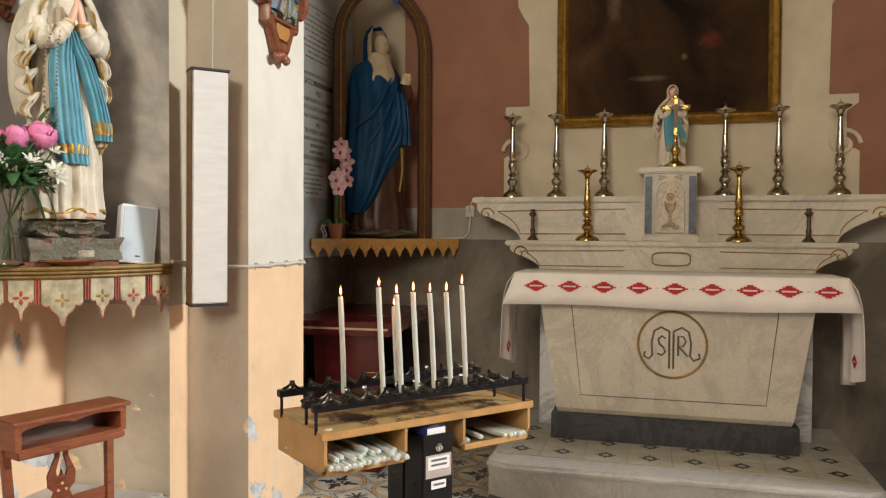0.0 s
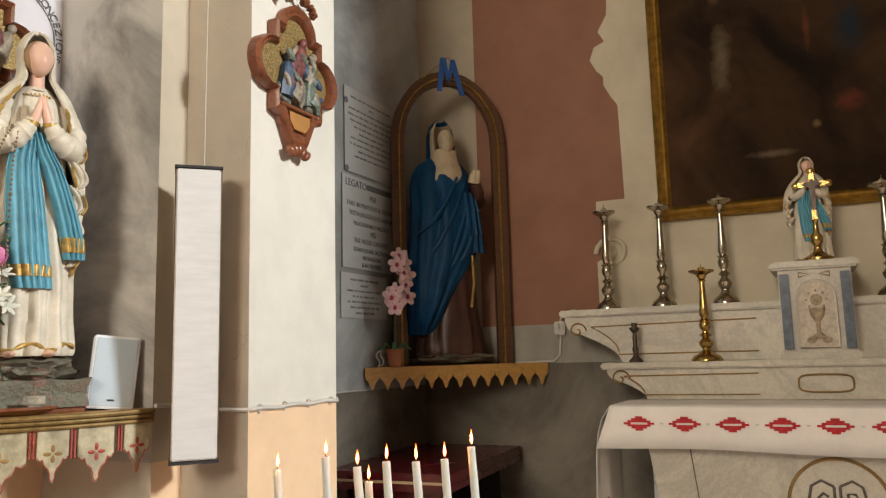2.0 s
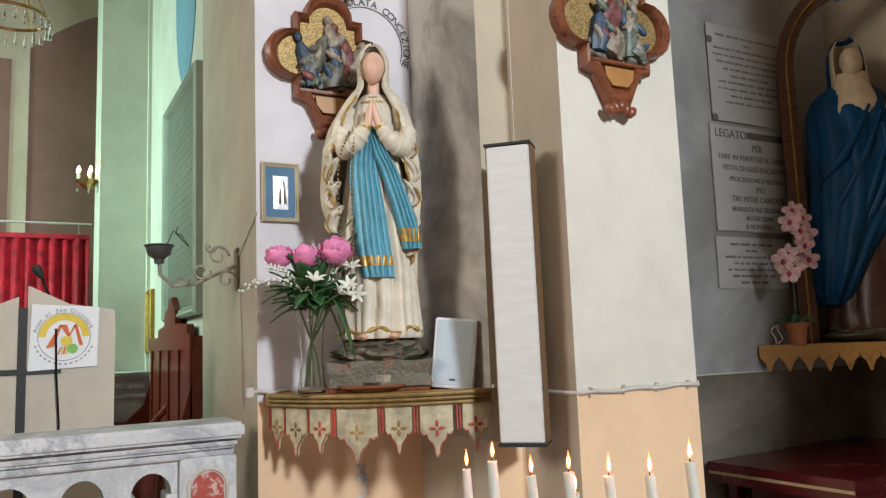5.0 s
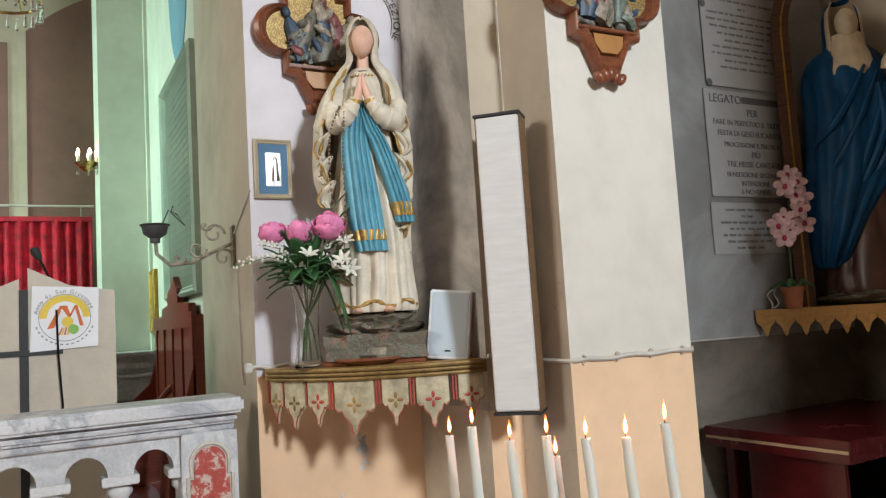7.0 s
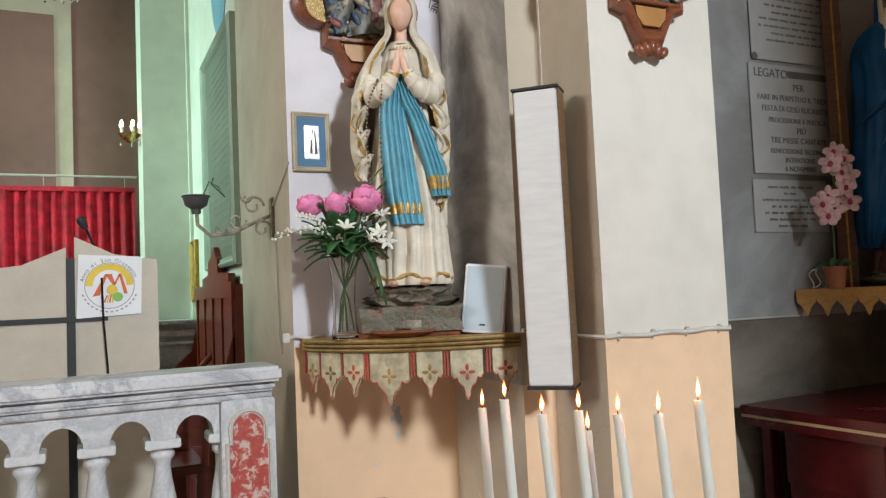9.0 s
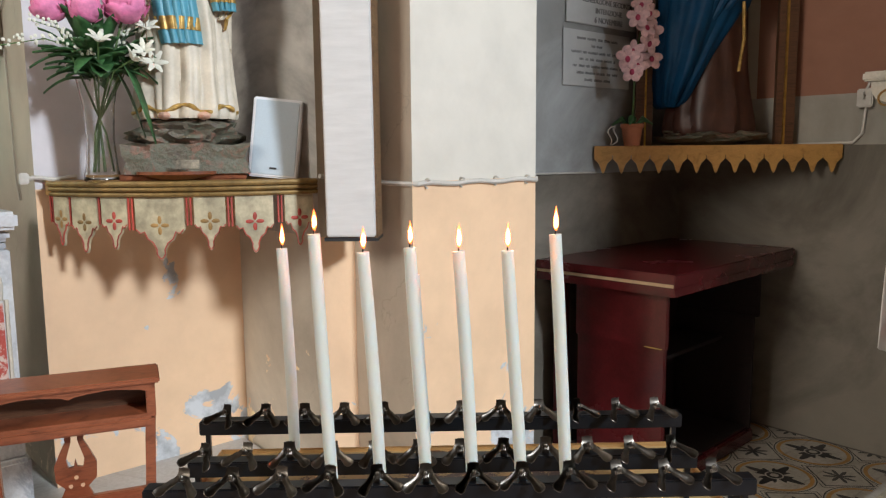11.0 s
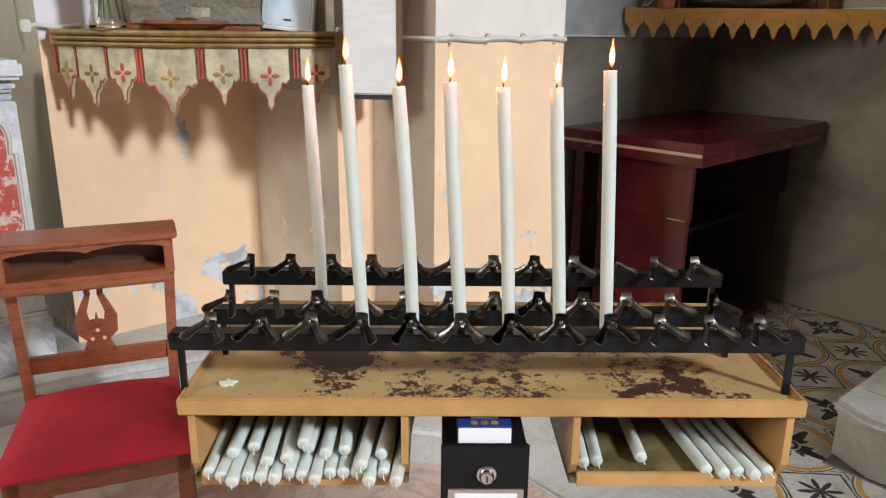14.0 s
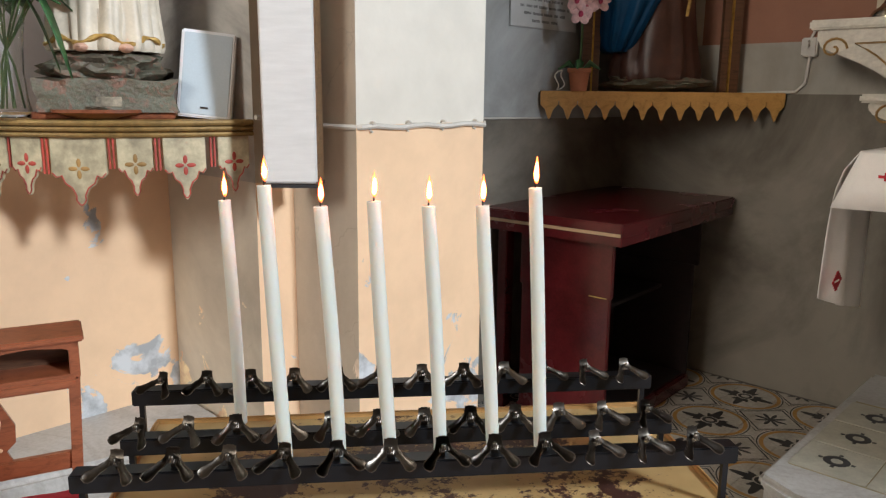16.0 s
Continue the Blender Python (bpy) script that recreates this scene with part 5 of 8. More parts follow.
for loc in ((-0.005, -0.05, 0.66), (0.035, -0.06, 0.625), (-0.03, -0.055, 0.60), (0.005, -0.07, 0.555), (0.05, -0.06, 0.545), (0.025, -0.07, 0.485), (0.045, -0.065, 0.415), (-0.06, -0.06, 0.44), (-0.095, -0.065, 0.405), (-0.045, -0.07, 0.375), (-0.075, -0.07, 0.345)):
    orchid_flower((loc[0] * 1.35 - 0.01, loc[1], loc[2]), 0.052 + 0.008 * rnd.random(), (rnd.uniform(-20, 20), rnd.uniform(-25, 25), -48 + rnd.uniform(-25, 25)))
for k in range(4):
    a = 1.57 * k + 0.5
    part("leaf", tube([(0.01 * math.cos(a), 0.01 * math.sin(a), 0.085), (0.05 * math.cos(a), 0.05 * math.sin(a), 0.13), (0.10 * math.cos(a), 0.10 * math.sin(a), 0.10)], [0.01, 0.016, 0.004], 6), LEAF, orchid)
wire = thing("wire_coil", pose(5.415, 2.17, 1.475), "small coil of pale wire lying on the corner shelf", "wire")
part("coil", tube([(0.028 * math.cos(a), 0.012 * math.sin(3 * a), 0.05 + 0.045 * math.sin(a)) for a in [0.35 * i for i in range(36)]], 0.003, 5), CABLE_WHITE, wire)

# ---- wall inscriptions ----
PLAQ = plaster("pale_plaque_paint", (0.46, 0.47, 0.46), (0.34, 0.335, 0.32), 0.6, relief=0.15)
plaque = thing("wall_plaque", pose(5.175, 2.258, 2.05), "pale painted inscription panel with dark capitals on the side wall", "plaque")
part("panel", box(-0.02, 0.62, -0.006, 0.0, 0.0, 0.55, 0.002), PLAQ, plaque, "", False)
lower = thing("wall_plaque", pose(5.155, 2.258, 1.76), "smaller faded painted inscription panel on the side wall", "plaque")
part("panel", box(-0.02, 0.50, -0.005, 0.0, 0.0, 0.26, 0.002), PLAQ, lower, "", False)
upper = thing("wall_plaque", pose(5.205, 2.258, 2.62), "faded painted inscription with two round marks on the side wall", "plaque")
part("panel", box(-0.02, 0.60, -0.004, 0.0, 0.0, 0.52, 0.002), PLAQ, upper, "", False)
up_z = lambda x, y, z: Matrix.Translation((x, y, z)) @ pose(0, 0, 0, 90)
for txt, x, z, size in (("LEGATO", 0.13, 0.485, 0.062), ("PER", 0.32, 0.425, 0.05), ("FARE IN PERPETUO IL TRIDUO", 0.30, 0.37, 0.040), ("FESTA DI GESÙ EUCARISTIA", 0.30, 0.315, 0.040), ("PROCESSIONE E PREDICA", 0.30, 0.258, 0.036), ("PIÙ", 0.32, 0.205, 0.045), ("TRE MESSE CANTATE", 0.30, 0.155, 0.042), ("BENEDIZIONE SECONDO", 0.30, 0.103, 0.036), ("INTENZIONE", 0.30, 0.058, 0.036), ("6 NOVEMBRE", 0.30, 0.014, 0.038)):
    o = lettering("inscription", txt, size, up_z(x, -0.0065, z), INK, plaque)


def word_bars(t, x0, x1, y, z, h, seed):
    """A line of unreadable words as a row of short bars."""
    r = random.Random(seed)
    b = bmesh.new()
    x = x0
    while x < x1 - 0.01:
        w = min(r.uniform(0.02, 0.075), x1 - x)
        xx = x
        while xx < x + w - 0.004:
            box(xx, xx + 0.0045, y, y + 0.0012, z, z + h * r.uniform(0.75, 1.0), 0, b)
            xx += 0.0075
        x += w + 0.012
    part("inscription", b, INK, t, "", False)


part("inscription", box(0.25, 0.56, -0.008, -0.006, 0.49, 0.525), INK, plaque, "", False)
for k in range(7):
    hw = (0.16, 0.05, 0.2, 0.14, 0.19, 0.16, 0.1)[k]
    word_bars(lower, 0.24 - hw, 0.24 + hw, -0.0058, 0.217 - 0.032 * k, 0.013, k)
for k in range(11):
    hw = (0.24, 0.03, 0.26, 0.27, 0.25, 0.2, 0.15, 0.24, 0.25, 0.16, 0.2)[k]
    word_bars(upper, 0.29 - hw, 0.29 + hw, -0.0048, 0.46 - 0.036 * k, 0.013, k + 20)
for z in (0.43, 0.015):
    part("round_mark", lathe([(0, 0), (0.02, 0), (0.02, 0.003), (0, 0.003)], 12, None, up_z(0.0, -0.004, z)), INK, upper)

# ---- red table under the shelf ----
table = thing("red_table", pose(4.95, 1.52, 0, 0, 0, 3), "dark red lacquered table with a gold groove round its thick top", "table")
TW, TD = 1.19, 0.70
part("top", box(0, TW, 0, TD, 0.924, 0.962, 0.005), RED_LACQUER, table, "dark red lacquered top")
part("groove", box(0.006, TW - 0.006, 0.006, TD - 0.004, 0.908, 0.926), RED_LACQUER, table, "recessed groove", False)
part("edge_line", box(0.003, 0.009, 0.010, TD - 0.008, 0.910, 0.923), surface("pale_gold_strip", (0.50, 0.36, 0.22), 0.45, 0.2, vary=0.2), table, "pale gold edge line", False)
part("lower_top", box(0.003, TW - 0.003, 0.003, TD - 0.002, 0.872, 0.910, 0.004), RED_LACQUER, table)
# Near-black colour puts the cavity's shade into its inside, back and far panels.
SHADE_BLACK_WOOD = wood("shade_black_wood", (0.014, 0.006, 0.005), (0.007, 0.003, 0.003), 0.8, (2, 2, 8))
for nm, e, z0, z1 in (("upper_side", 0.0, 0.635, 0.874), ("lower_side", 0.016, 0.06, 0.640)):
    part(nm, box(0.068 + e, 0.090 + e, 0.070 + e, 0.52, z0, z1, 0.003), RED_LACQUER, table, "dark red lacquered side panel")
    part(nm, box(0.95 - e, 0.972 - e, 0.070 + e, 0.52, z0, z1, 0.003), SHADE_BLACK_WOOD, table, "far side panel coloured near-black as shade")
part("back_panel", box(0.088, 0.952, 0.50, 0.518, 0.06, 0.872), SHADE_BLACK_WOOD, table, "back of the open cabinet coloured near-black as shade", False)
part("shelf", box(0.106, 0.932, 0.24, 0.50, 0.50, 0.518, 0.002), SHADE_BLACK_WOOD, table, "inner shelf coloured near-black as shade")
part("cabinet_floor", box(0.10, 0.94, 0.10, 0.50, 0.06, 0.08), SHADE_BLACK_WOOD, table, "", False)
part("underside", box(0.088, 0.952, 0.075, 0.50, 0.852, 0.873), SHADE_BLACK_WOOD, table, "", False)
part("worn_edge", box(0.0665, 0.072, 0.09, 0.17, 0.6345, 0.639), PALE_GOLD, table, "worn gold edge line", False)
part("rear_leg", box(0.10, 0.16, 0.62, 0.67, 0.0, 0.872, 0.004), RED_LACQUER, table)
part("rear_leg", box(1.00, 1.06, 0.62, 0.67, 0.0, 0.872, 0.004), RED_LACQUER, table)
part("base", box(0.075, 0.96, 0.075, 0.53, 0.0, 0.07, 0.008), RED_LACQUER, table)

# ---- column loudspeaker ----
spk = thing("column_loudspeaker", Matrix.Translation((3.77, 2.018, 1.16)) @ pose(0, 0, 0, 1.5, 0, -45), "tall narrow column loudspeaker with pale grey cloth hung by a wire", "loudspeaker")
part("cabinet", box(-0.088, 0.088, 0.0, 0.115, 0.0, 1.135, 0.004), wood("brown_cabinet_wood", (0.20, 0.12, 0.06), (0.10, 0.055, 0.03), 0.5), spk, "brown wooden cabinet")
part("grille_cloth", box(-0.083, 0.083, -0.012, 0.002, 0.012, 1.123, 0.005), GREY_CLOTH, spk, "ribbed pale grey cloth front")
for z in (-0.002, 1.127):
    part("end_strip", box(-0.09, 0.09, -0.014, 0.117, z, z + 0.010), BLACK_TAPE, spk, "dark end strip", False)
part("hanging_wire", tube([(0.02, 0.05, 1.13), (0.025, 0.055, 2.2), (0.03, 0.055, 4.0)], 0.002, 5), CABLE_WHITE, spk)

# ---- cable along the dado ----
cab = thing("wall_cable", pose(4.2, 1.9, 1.345), "pale painted cable clipped along the top of the dado", "cable")
pts = [(3.79, 2.24, 1.37), (3.86, 2.245, 1.365), (3.938, 2.22, 1.355), (3.937, 2.05, 1.345), (3.935, 1.93, 1.345)]
pts += [(3.96 + 0.06 * k, 1.900, 1.345 + 0.004 * math.sin(k * 1.7)) for k in range(11)] + [(4.568, 1.905, 1.352), (4.575, 2.1, 1.352), (4.60, 2.254, 1.352), (5.4, 2.256, 1.345)]
part("cable", tube([(x - 4.2, y - 1.9, z - 1.345) for x, y, z in pts], [0.009] * 16 + [0.005] * (len(pts) - 16), 6), CABLE_WHITE, cab)
for x in (4.0, 4.16, 4.33, 4.50):
    part("clip", tube([(x - 4.2 + 0.002, -0.005 + 0.016 * math.cos(a), 0.016 * math.sin(a)) for a in [0.5 * i - 1.57 for i in range(9)]], 0.004, 5), CABLE_WHITE, cab)


conduit = thing("wall_conduit", pose(3.02, 2.87, 1.37), "white corrugated conduit along the dado beside the shelf", "conduit")
part("hose", tube([(-0.03 + 0.005 * i, -0.010, 0.004 * math.sin(0.25 * i)) for i in range(34)], [0.0075 if i % 2 else 0.0095 for i in range(34)], 8), CABLE_WHITE, conduit)
part("joint_box", box(-0.055, -0.025, -0.03, 0.0, -0.018, 0.022, 0.004), CABLE_WHITE, conduit)


# ---- stations of the cross ----
def station(loc, label, tones):
    t = thing("wall_relief", pose(*loc), label, "relief", "carved stations on the pillar")
    R = 0.13
    outl = [(-0.165, -0.20), (-0.165, -0.115)] + arc(-0.185, 0.0, 0.115, 270, 90, 10) + [(-0.165, 0.115), (-0.165, 0.20), (-0.115, 0.20)] + arc(0.0, 0.20, 0.115, 180, 0, 10) + [(0.115, 0.20), (0.165, 0.20), (0.165, 0.115)] + arc(0.185, 0.0, 0.115, 90, -90, 10) + [(0.165, -0.115), (0.165, -0.20), (0.11, -0.22), (0.05, -0.34), (-0.05, -0.34), (-0.11, -0.22)]
    inn = [(x * 0.80, z * 0.80 - (0.0 if z > -0.2 else -0.015)) for x, z in outl]
    part("frame", ring_frame(outl, inn, 0.06, Matrix.Translation((0, -0.06, 0))), CARVED_WOOD, t, "polished red-brown quatrefoil frame")
    gold = shader("gold_mosaic", (0.5, 0.3, 0.07), 0.5, 0.6)
    vor = node(gold, "ShaderNodeTexVoronoi", Scale=140.0)
    join(gold, coords(gold), vor.inputs["Vector"])
    join(gold, ramp(gold, vor.outputs["Distance"], [(0.2, (0.46, 0.33, 0.13)), (0.6, (0.22, 0.14, 0.05))]), bsdf(gold).inputs["Base Color"])
    bump(gold, vor.outputs["Distance"], 0.35, 0.003)
    part("ground", prism([(x * 0.84, z * 0.84) for x, z in outl], 0.015, Matrix.Translation((0, -0.022, 0))), gold, t, "gold mosaic ground", False)
    r = random.Random(loc[0])
    for k, (x, z, w, h, tone) in enumerate(tones):
        w, h = w * 0.8, h * 0.85
        lump = loft([(-h, w, 0.03, 0, 0), (-h * 0.5, w * 1.05, 0.036, 0.1 * w, 0), (0, w * 0.85, 0.034, 0.15 * w, 0), (h * 0.35, w * 0.75, 0.03, 0.05 * w, 0), (h * 0.6, w * 0.35, 0.022, 0, 0)], 26, 6, 0.16, k)
        ball((0.02 * w, -0.004, h * 0.82), (0.020, 0.020, 0.026), 10, 7, lump)
        part("relief_shape", moved(lump, Matrix.Translation((x, -0.034, z)) @ pose(0, 0, 0, 0, r.uniform(-28, 28), 0)), tone, t, "muted painted relief shape")
    for k in range(18):
        x, z = r.uniform(-0.13, 0.13), r.uniform(-0.13, 0.10)
        form = ball((0, 0, 0), (r.uniform(0.010, 0.022), 0.014, r.uniform(0.022, 0.05)), 9, 7)
        for v in form.verts:
            v.co *= 1 + 0.3 * noise.noise(v.co * 60 + Vector((k, 0, 0)))
        part("relief_shape", moved(form, Matrix.Translation((x, -0.062, z)) @ pose(0, 0, 0, 0, r.uniform(-70, 70), 0)), (TB, TR, TW_, TG, TGR, TW_)[k % 6], t, "small painted relief shape")
    rubble = bmesh.new()
    for k in range(16):
        ball((r.uniform(-0.14, 0.14), -0.03, r.uniform(-0.15, -0.05)), (r.uniform(0.015, 0.04), 0.02, r.uniform(0.008, 0.025)), 8, 6, rubble, Matrix.Rotation(r.uniform(-0.8, 0.8), 4, "Y"))
    part("relief_ground", rubble, TG, t, "muted grey-green relief ground")
    part("ledge", box(-0.15, 0.15, -0.05, -0.01, -0.175, -0.160, 0.003), CARVED_WOOD, t)
    part("name_tablet", prism([(-0.075, -0.19), (0.075, -0.19), (0.07, -0.23), (0.04, -0.265), (-0.04, -0.265), (-0.07, -0.23)], 0.02, Matrix.Translation((0, -0.05, 0))), surface("golden_wood_tablet", (0.42, 0.20, 0.06), 0.4), t, "golden wooden tablet", False)
    crest = bmesh.new()
    for k in range(22):
        u = k / 21
        ball((0.115 * math.cos(math.pi * u), -0.035 - 0.012 * (k % 2), 0.318 + 0.062 * math.sin(math.pi * u) * r.uniform(0.55, 1.0)), (0.018, 0.018, 0.011), 8, 6, crest, Matrix.Rotation(r.uniform(-1.2, 1.2), 4, "Y"))
    part("crest", crest, CARVED_WOOD, t, "carved leafy crest")
    crs = part("cross", box(-0.017, 0.017, -0.045, -0.015, 0.36, 0.64, 0.005), CARVED_WOOD, t, "carved wooden cross")
    part("cross_arm", box(-0.09, 0.09, -0.043, -0.017, 0.485, 0.519, 0.005), CARVED_WOOD, crs)
    for k in range(4):
        a = 90 * k
        pts = [(0, 0)] + arc(0, 0, 0.115, a + 8, a + 82, 6)
        part("painted_sector", prism([(x, 0.502 + z) for x, z in pts], 0.006, Matrix.Translation((0, -0.012, 0))), TEAL_P if k % 2 else RED_P, crs, "", False)
    for cx, cz, n in ((0, -0.345, 5),):
        for k in range(n):
            part("carved_leaf", ball((cx + (k - 2) * 0.027, -0.04, cz - 0.010 * abs(k - 2)), (0.021, 0.022, 0.03), 9, 6, None, Matrix.Rotation(0.4 * (k - 2), 4, "Y")), CARVED_WOOD, t, "")
    return t


TEAL_P = surface("pale_teal_paint", (0.42, 0.56, 0.54), 0.6, vary=0.2)
RED_P = surface("faded_red_paint", (0.50, 0.13, 0.11), 0.6, vary=0.2)
TB = surface("relief_blue", (0.04, 0.075, 0.13), 0.5, vary=0.4, scale=40)
TR = surface("relief_red", (0.20, 0.06, 0.055), 0.5, vary=0.4, scale=40)
TW_ = surface("relief_cream", (0.33, 0.27, 0.20), 0.5, vary=0.4, scale=40)
TG = surface("relief_grey", (0.15, 0.14, 0.11), 0.5, vary=0.4, scale=40)
TGR = surface("relief_green", (0.15, 0.19, 0.15), 0.5, vary=0.4, scale=40)
station((4.21, 1.903, 2.80), "carved quatrefoil relief in a red-brown frame on white pilaster", [(0.0, 0.08, 0.06, 0.12, TR), (-0.085, -0.03, 0.05, 0.12, TB), (-0.02, -0.06, 0.08, 0.09, TW_), (0.06, -0.02, 0.05, 0.13, TGR), (0.08, 0.05, 0.04, 0.10, TW_), (0.10, -0.10, 0.07, 0.04, TGR)])
station((3.355, 2.873, 2.87), "carved quatrefoil relief in a red-brown frame behind the statue", [(-0.12, -0.02, 0.045, 0.15, TB), (-0.05, 0.03, 0.05, 0.16, TG), (0.02, -0.06, 0.10, 0.09, TG), (0.06, 0.06, 0.05, 0.14, TR), (0.12, 0.0, 0.05, 0.13, TW_), (0.0, 0.11, 0.04, 0.10, TW_)])

# painted words in an arc behind the statue
halo = thing("wall_lettering", pose(3.56, 2.876, 2.985), "black painted capitals and a thin arc on the pale wall", "lettering")
word = "IMMACOLATA CONCEZIONE"
for k, ch in enumerate(word):
    a = radians(158 - 8.9 * k)
    if ch != " ":
        lettering("letter", ch, 0.052, Matrix.Translation((0.197 * math.cos(a), -0.001, 0.197 * math.sin(a))) @ pose(0, 0, 0, 90) @ pose(0, 0, 0, 0, 0, math.degrees(a) - 90), INK, halo, "CENTER", 0.001)
part("arc_line", tube([(x, -0.001, z) for x, z in arc(0, 0, 0.188, -20, 170, 40)], 0.002, 4), INK, halo)

# small framed picture
fr = thing("framed_picture", pose(3.125, 2.876, 2.10), "small silver relief on blue velvet in a pewter frame", "picture")
o4 = [(-0.085, 0), (0.085, 0), (0.085, 0.265), (-0.085, 0.265)]
i4 = [(-0.062, 0.024), (0.062, 0.024), (0.062, 0.241), (-0.062, 0.241)]
part("frame", ring_frame(o4, i4, 0.018, Matrix.Translation((0, -0.018, 0))), surface("pewter_frame", (0.44, 0.37, 0.25), 0.45), fr, "pewter-coloured frame", False)
part("mount", box(-0.07, 0.07, -0.010, -0.002, 0.015, 0.25), surface("blue_velvet", (0.10, 0.20, 0.32), 0.9), fr, "blue velvet mount", False)
part("silver_panel", box(-0.034, 0.034, -0.014, -0.009, 0.055, 0.205, 0.002), CHROME, fr, "embossed silver panel")
part("silver_relief", moved(loft([(0, 0.016, 0.006, 0, 0), (0.05, 0.013, 0.006, 0, 0), (0.09, 0.009, 0.005, 0, 0), (0.105, 0.004, 0.004, 0, 0)], 12, 4, 0.1), Matrix.Translation((0.008, -0.015, 0.08))), CHROME, fr)

# ---- bracket shelf with painted valance ----
sh = thing("bracket_shelf", pose(3.42, 2.86, 1.302), "curved wooden bracket shelf with a painted lambrequin valance under it", "shelf")


def bow_front(u, grow=0.0):
    """Front edge of the shelf, u from 0 to 1."""
    k = 0.15 * math.sin(math.pi * u) ** 0.85 + grow
    return (-0.37 + 0.725 * u - 0.61 * k, -0.06 - 0.565 * u - 0.79 * k)


rim = [bow_front(i / 20) for i in range(21)]
part("board", plan_prism([(rim[0][0], 0.012), *rim, (0.362, -0.60), (0.362, 0.012)], 0.012, 0.06), OCHRE_WOOD, sh, "")
for z, g, r in ((0.052, 0.012, 0.010), (0.034, 0.008, 0.008), (0.016, 0.004, 0.008)):
    part("moulding", tube([(*bow_front(i / 20, g), z) for i in range(21)], r, 8), DULL_GILT, sh, "dull gilded moulding")
VAL = surface("aged_ivory_paint", (0.47, 0.41, 0.27), 0.6, vary=0.3, scale=14, fine=60)
REDP = surface("red_paint", (0.42, 0.06, 0.04), 0.6, vary=0.3)
flaps = ((0.01, 0.08, 0.165), (0.095, 0.205, 0.185), (0.223, 0.326, 0.17), (0.356, 0.535, 0.205), (0.57, 0.68, 0.175), (0.713, 0.845, 0.19), (0.885, 0.985, 0.175))
for u0, u1, drop in flaps:
    p0, p1 = Vector(bow_front(u0)), Vector(bow_front(u1))
    d0 = p1 - p0
    w = d0.length
    edge = [(0, 0.50), (0.08, 0.57), (0.17, 0.54), (0.23, 0.66), (0.35, 0.73), (0.42, 0.85), (0.41, 0.92), (0.46, 0.98)]
    lam = [(0, 0.01), *((w * a, -drop * e) for a, e in edge), (w * 0.5, -drop), *((w * (1 - a), -drop * e) for a, e in edge[::-1]), (w, 0.01)]
    place = Matrix.Translation((p0.x, p0.y, 0)) @ pose(0, 0, 0, 0, 0, math.degrees(math.atan2(d0.y, d0.x)))
    fl = part("valance_flap", prism(lam, 0.012, place, None, 0.0015), VAL, sh, "aged ivory valance flap with a red border", False)
    part("border_line", moved(tube([(x * 0.97 + 0.015 * w, -0.001, z * 0.97) for x, z in lam[1:-1]], 0.0022, 5), place), REDP, fl)
    c = (w / 2, -drop * 0.42)
    for k in range(4):
        a = radians(90 * k)
        part("petal", moved(ball((c[0] + 0.018 * math.cos(a), -0.001, c[1] + 0.018 * math.sin(a)), (0.014, 0.002, 0.007), 8, 5, None, Matrix.Rotation(-a, 4, "Y")), place), REDP if u0 > 0.2 and u0 < 0.3 or u0 > 0.6 else TAN_LINE, fl, "painted flower petal")
    for x in (-0.010, -0.022):
        part("fringe_strip", moved(box(x - 0.003, x + 0.003, 0.004, 0.010, -drop * 0.5, 0.01), place), REDP, sh, "", False)

sp2 = thing("loudspeaker", pose(3.660, 2.345, 1.366, -6, 6, -36), "small white box loudspeaker with a pale blue grille on shelf", "loudspeaker")
part("cabinet", box(-0.086, 0.086, 0.0, 0.075, 0.0, 0.282, 0.005), WHITE_PLASTIC, sp2)
part("grille", box(-0.076, 0.076, -0.003, 0.004, 0.010, 0.272, 0.002), GRILLE, sp2, "pale blue grille")
part("badge", box(-0.012, 0.012, -0.007, -0.003, 0.03, 0.036), BLACK_TAPE, sp2, "", False)
part("lead", tube([(0.07, 0.09, 0.05), (0.11, 0.10, 0.01), (0.15, 0.03, -0.02), (0.17, 0.06, -0.03)], 0.004, 5), CABLE_WHITE, sp2)
rp = thing("wooden_plinth", pose(3.43, 2.55, 1.3625, 0, 0, -26), "low red-brown wooden plinth with a curved candle ledge below the statue", "plinth")
part("slab", box(-0.21, 0.21, -0.09, 0.13, 0.0, 0.022, 0.004), CARVED_WOOD, rp)
part("ledge", lathe([(0, 0), (0.05, 0.0), (0.13, 0.018), (0.13, 0.028), (0.04, 0.02), (0, 0.02)], 20, None, Matrix.Translation((-0.02, -0.11, 0.003)) @ Matrix.Diagonal((1, 0.45, 1, 1))), CARVED_WOOD, rp)
part("name_plate", moved(box(-0.036, 0.036, -0.005, 0.0, 0.0, 0.030, 0.001), Matrix.Translation((0.02, -0.172, 0.040)) @ pose(0, 0, 0, -8)), PATINA_IRON, rp, "small pale name plate", False)
statue.location.z += 0.02

# ---- glass vase with peonies ----
vase = thing("flower_vase", pose(3.165, 2.60, 1.363), "tall clear glass vase of pink peonies and white alstroemeria", "vase")
part("glass", lathe([(0, 0), (0.055, 0), (0.06, 0.006), (0.05, 0.06), (0.044, 0.14), (0.05, 0.25), (0.065, 0.335), (0.062, 0.335), (0.046, 0.25), (0.040, 0.14), (0.046, 0.06), (0.05, 0.022), (0, 0.018)], 28), GLASS, vase, "clear ribbed glass")
rnd = random.Random(8)


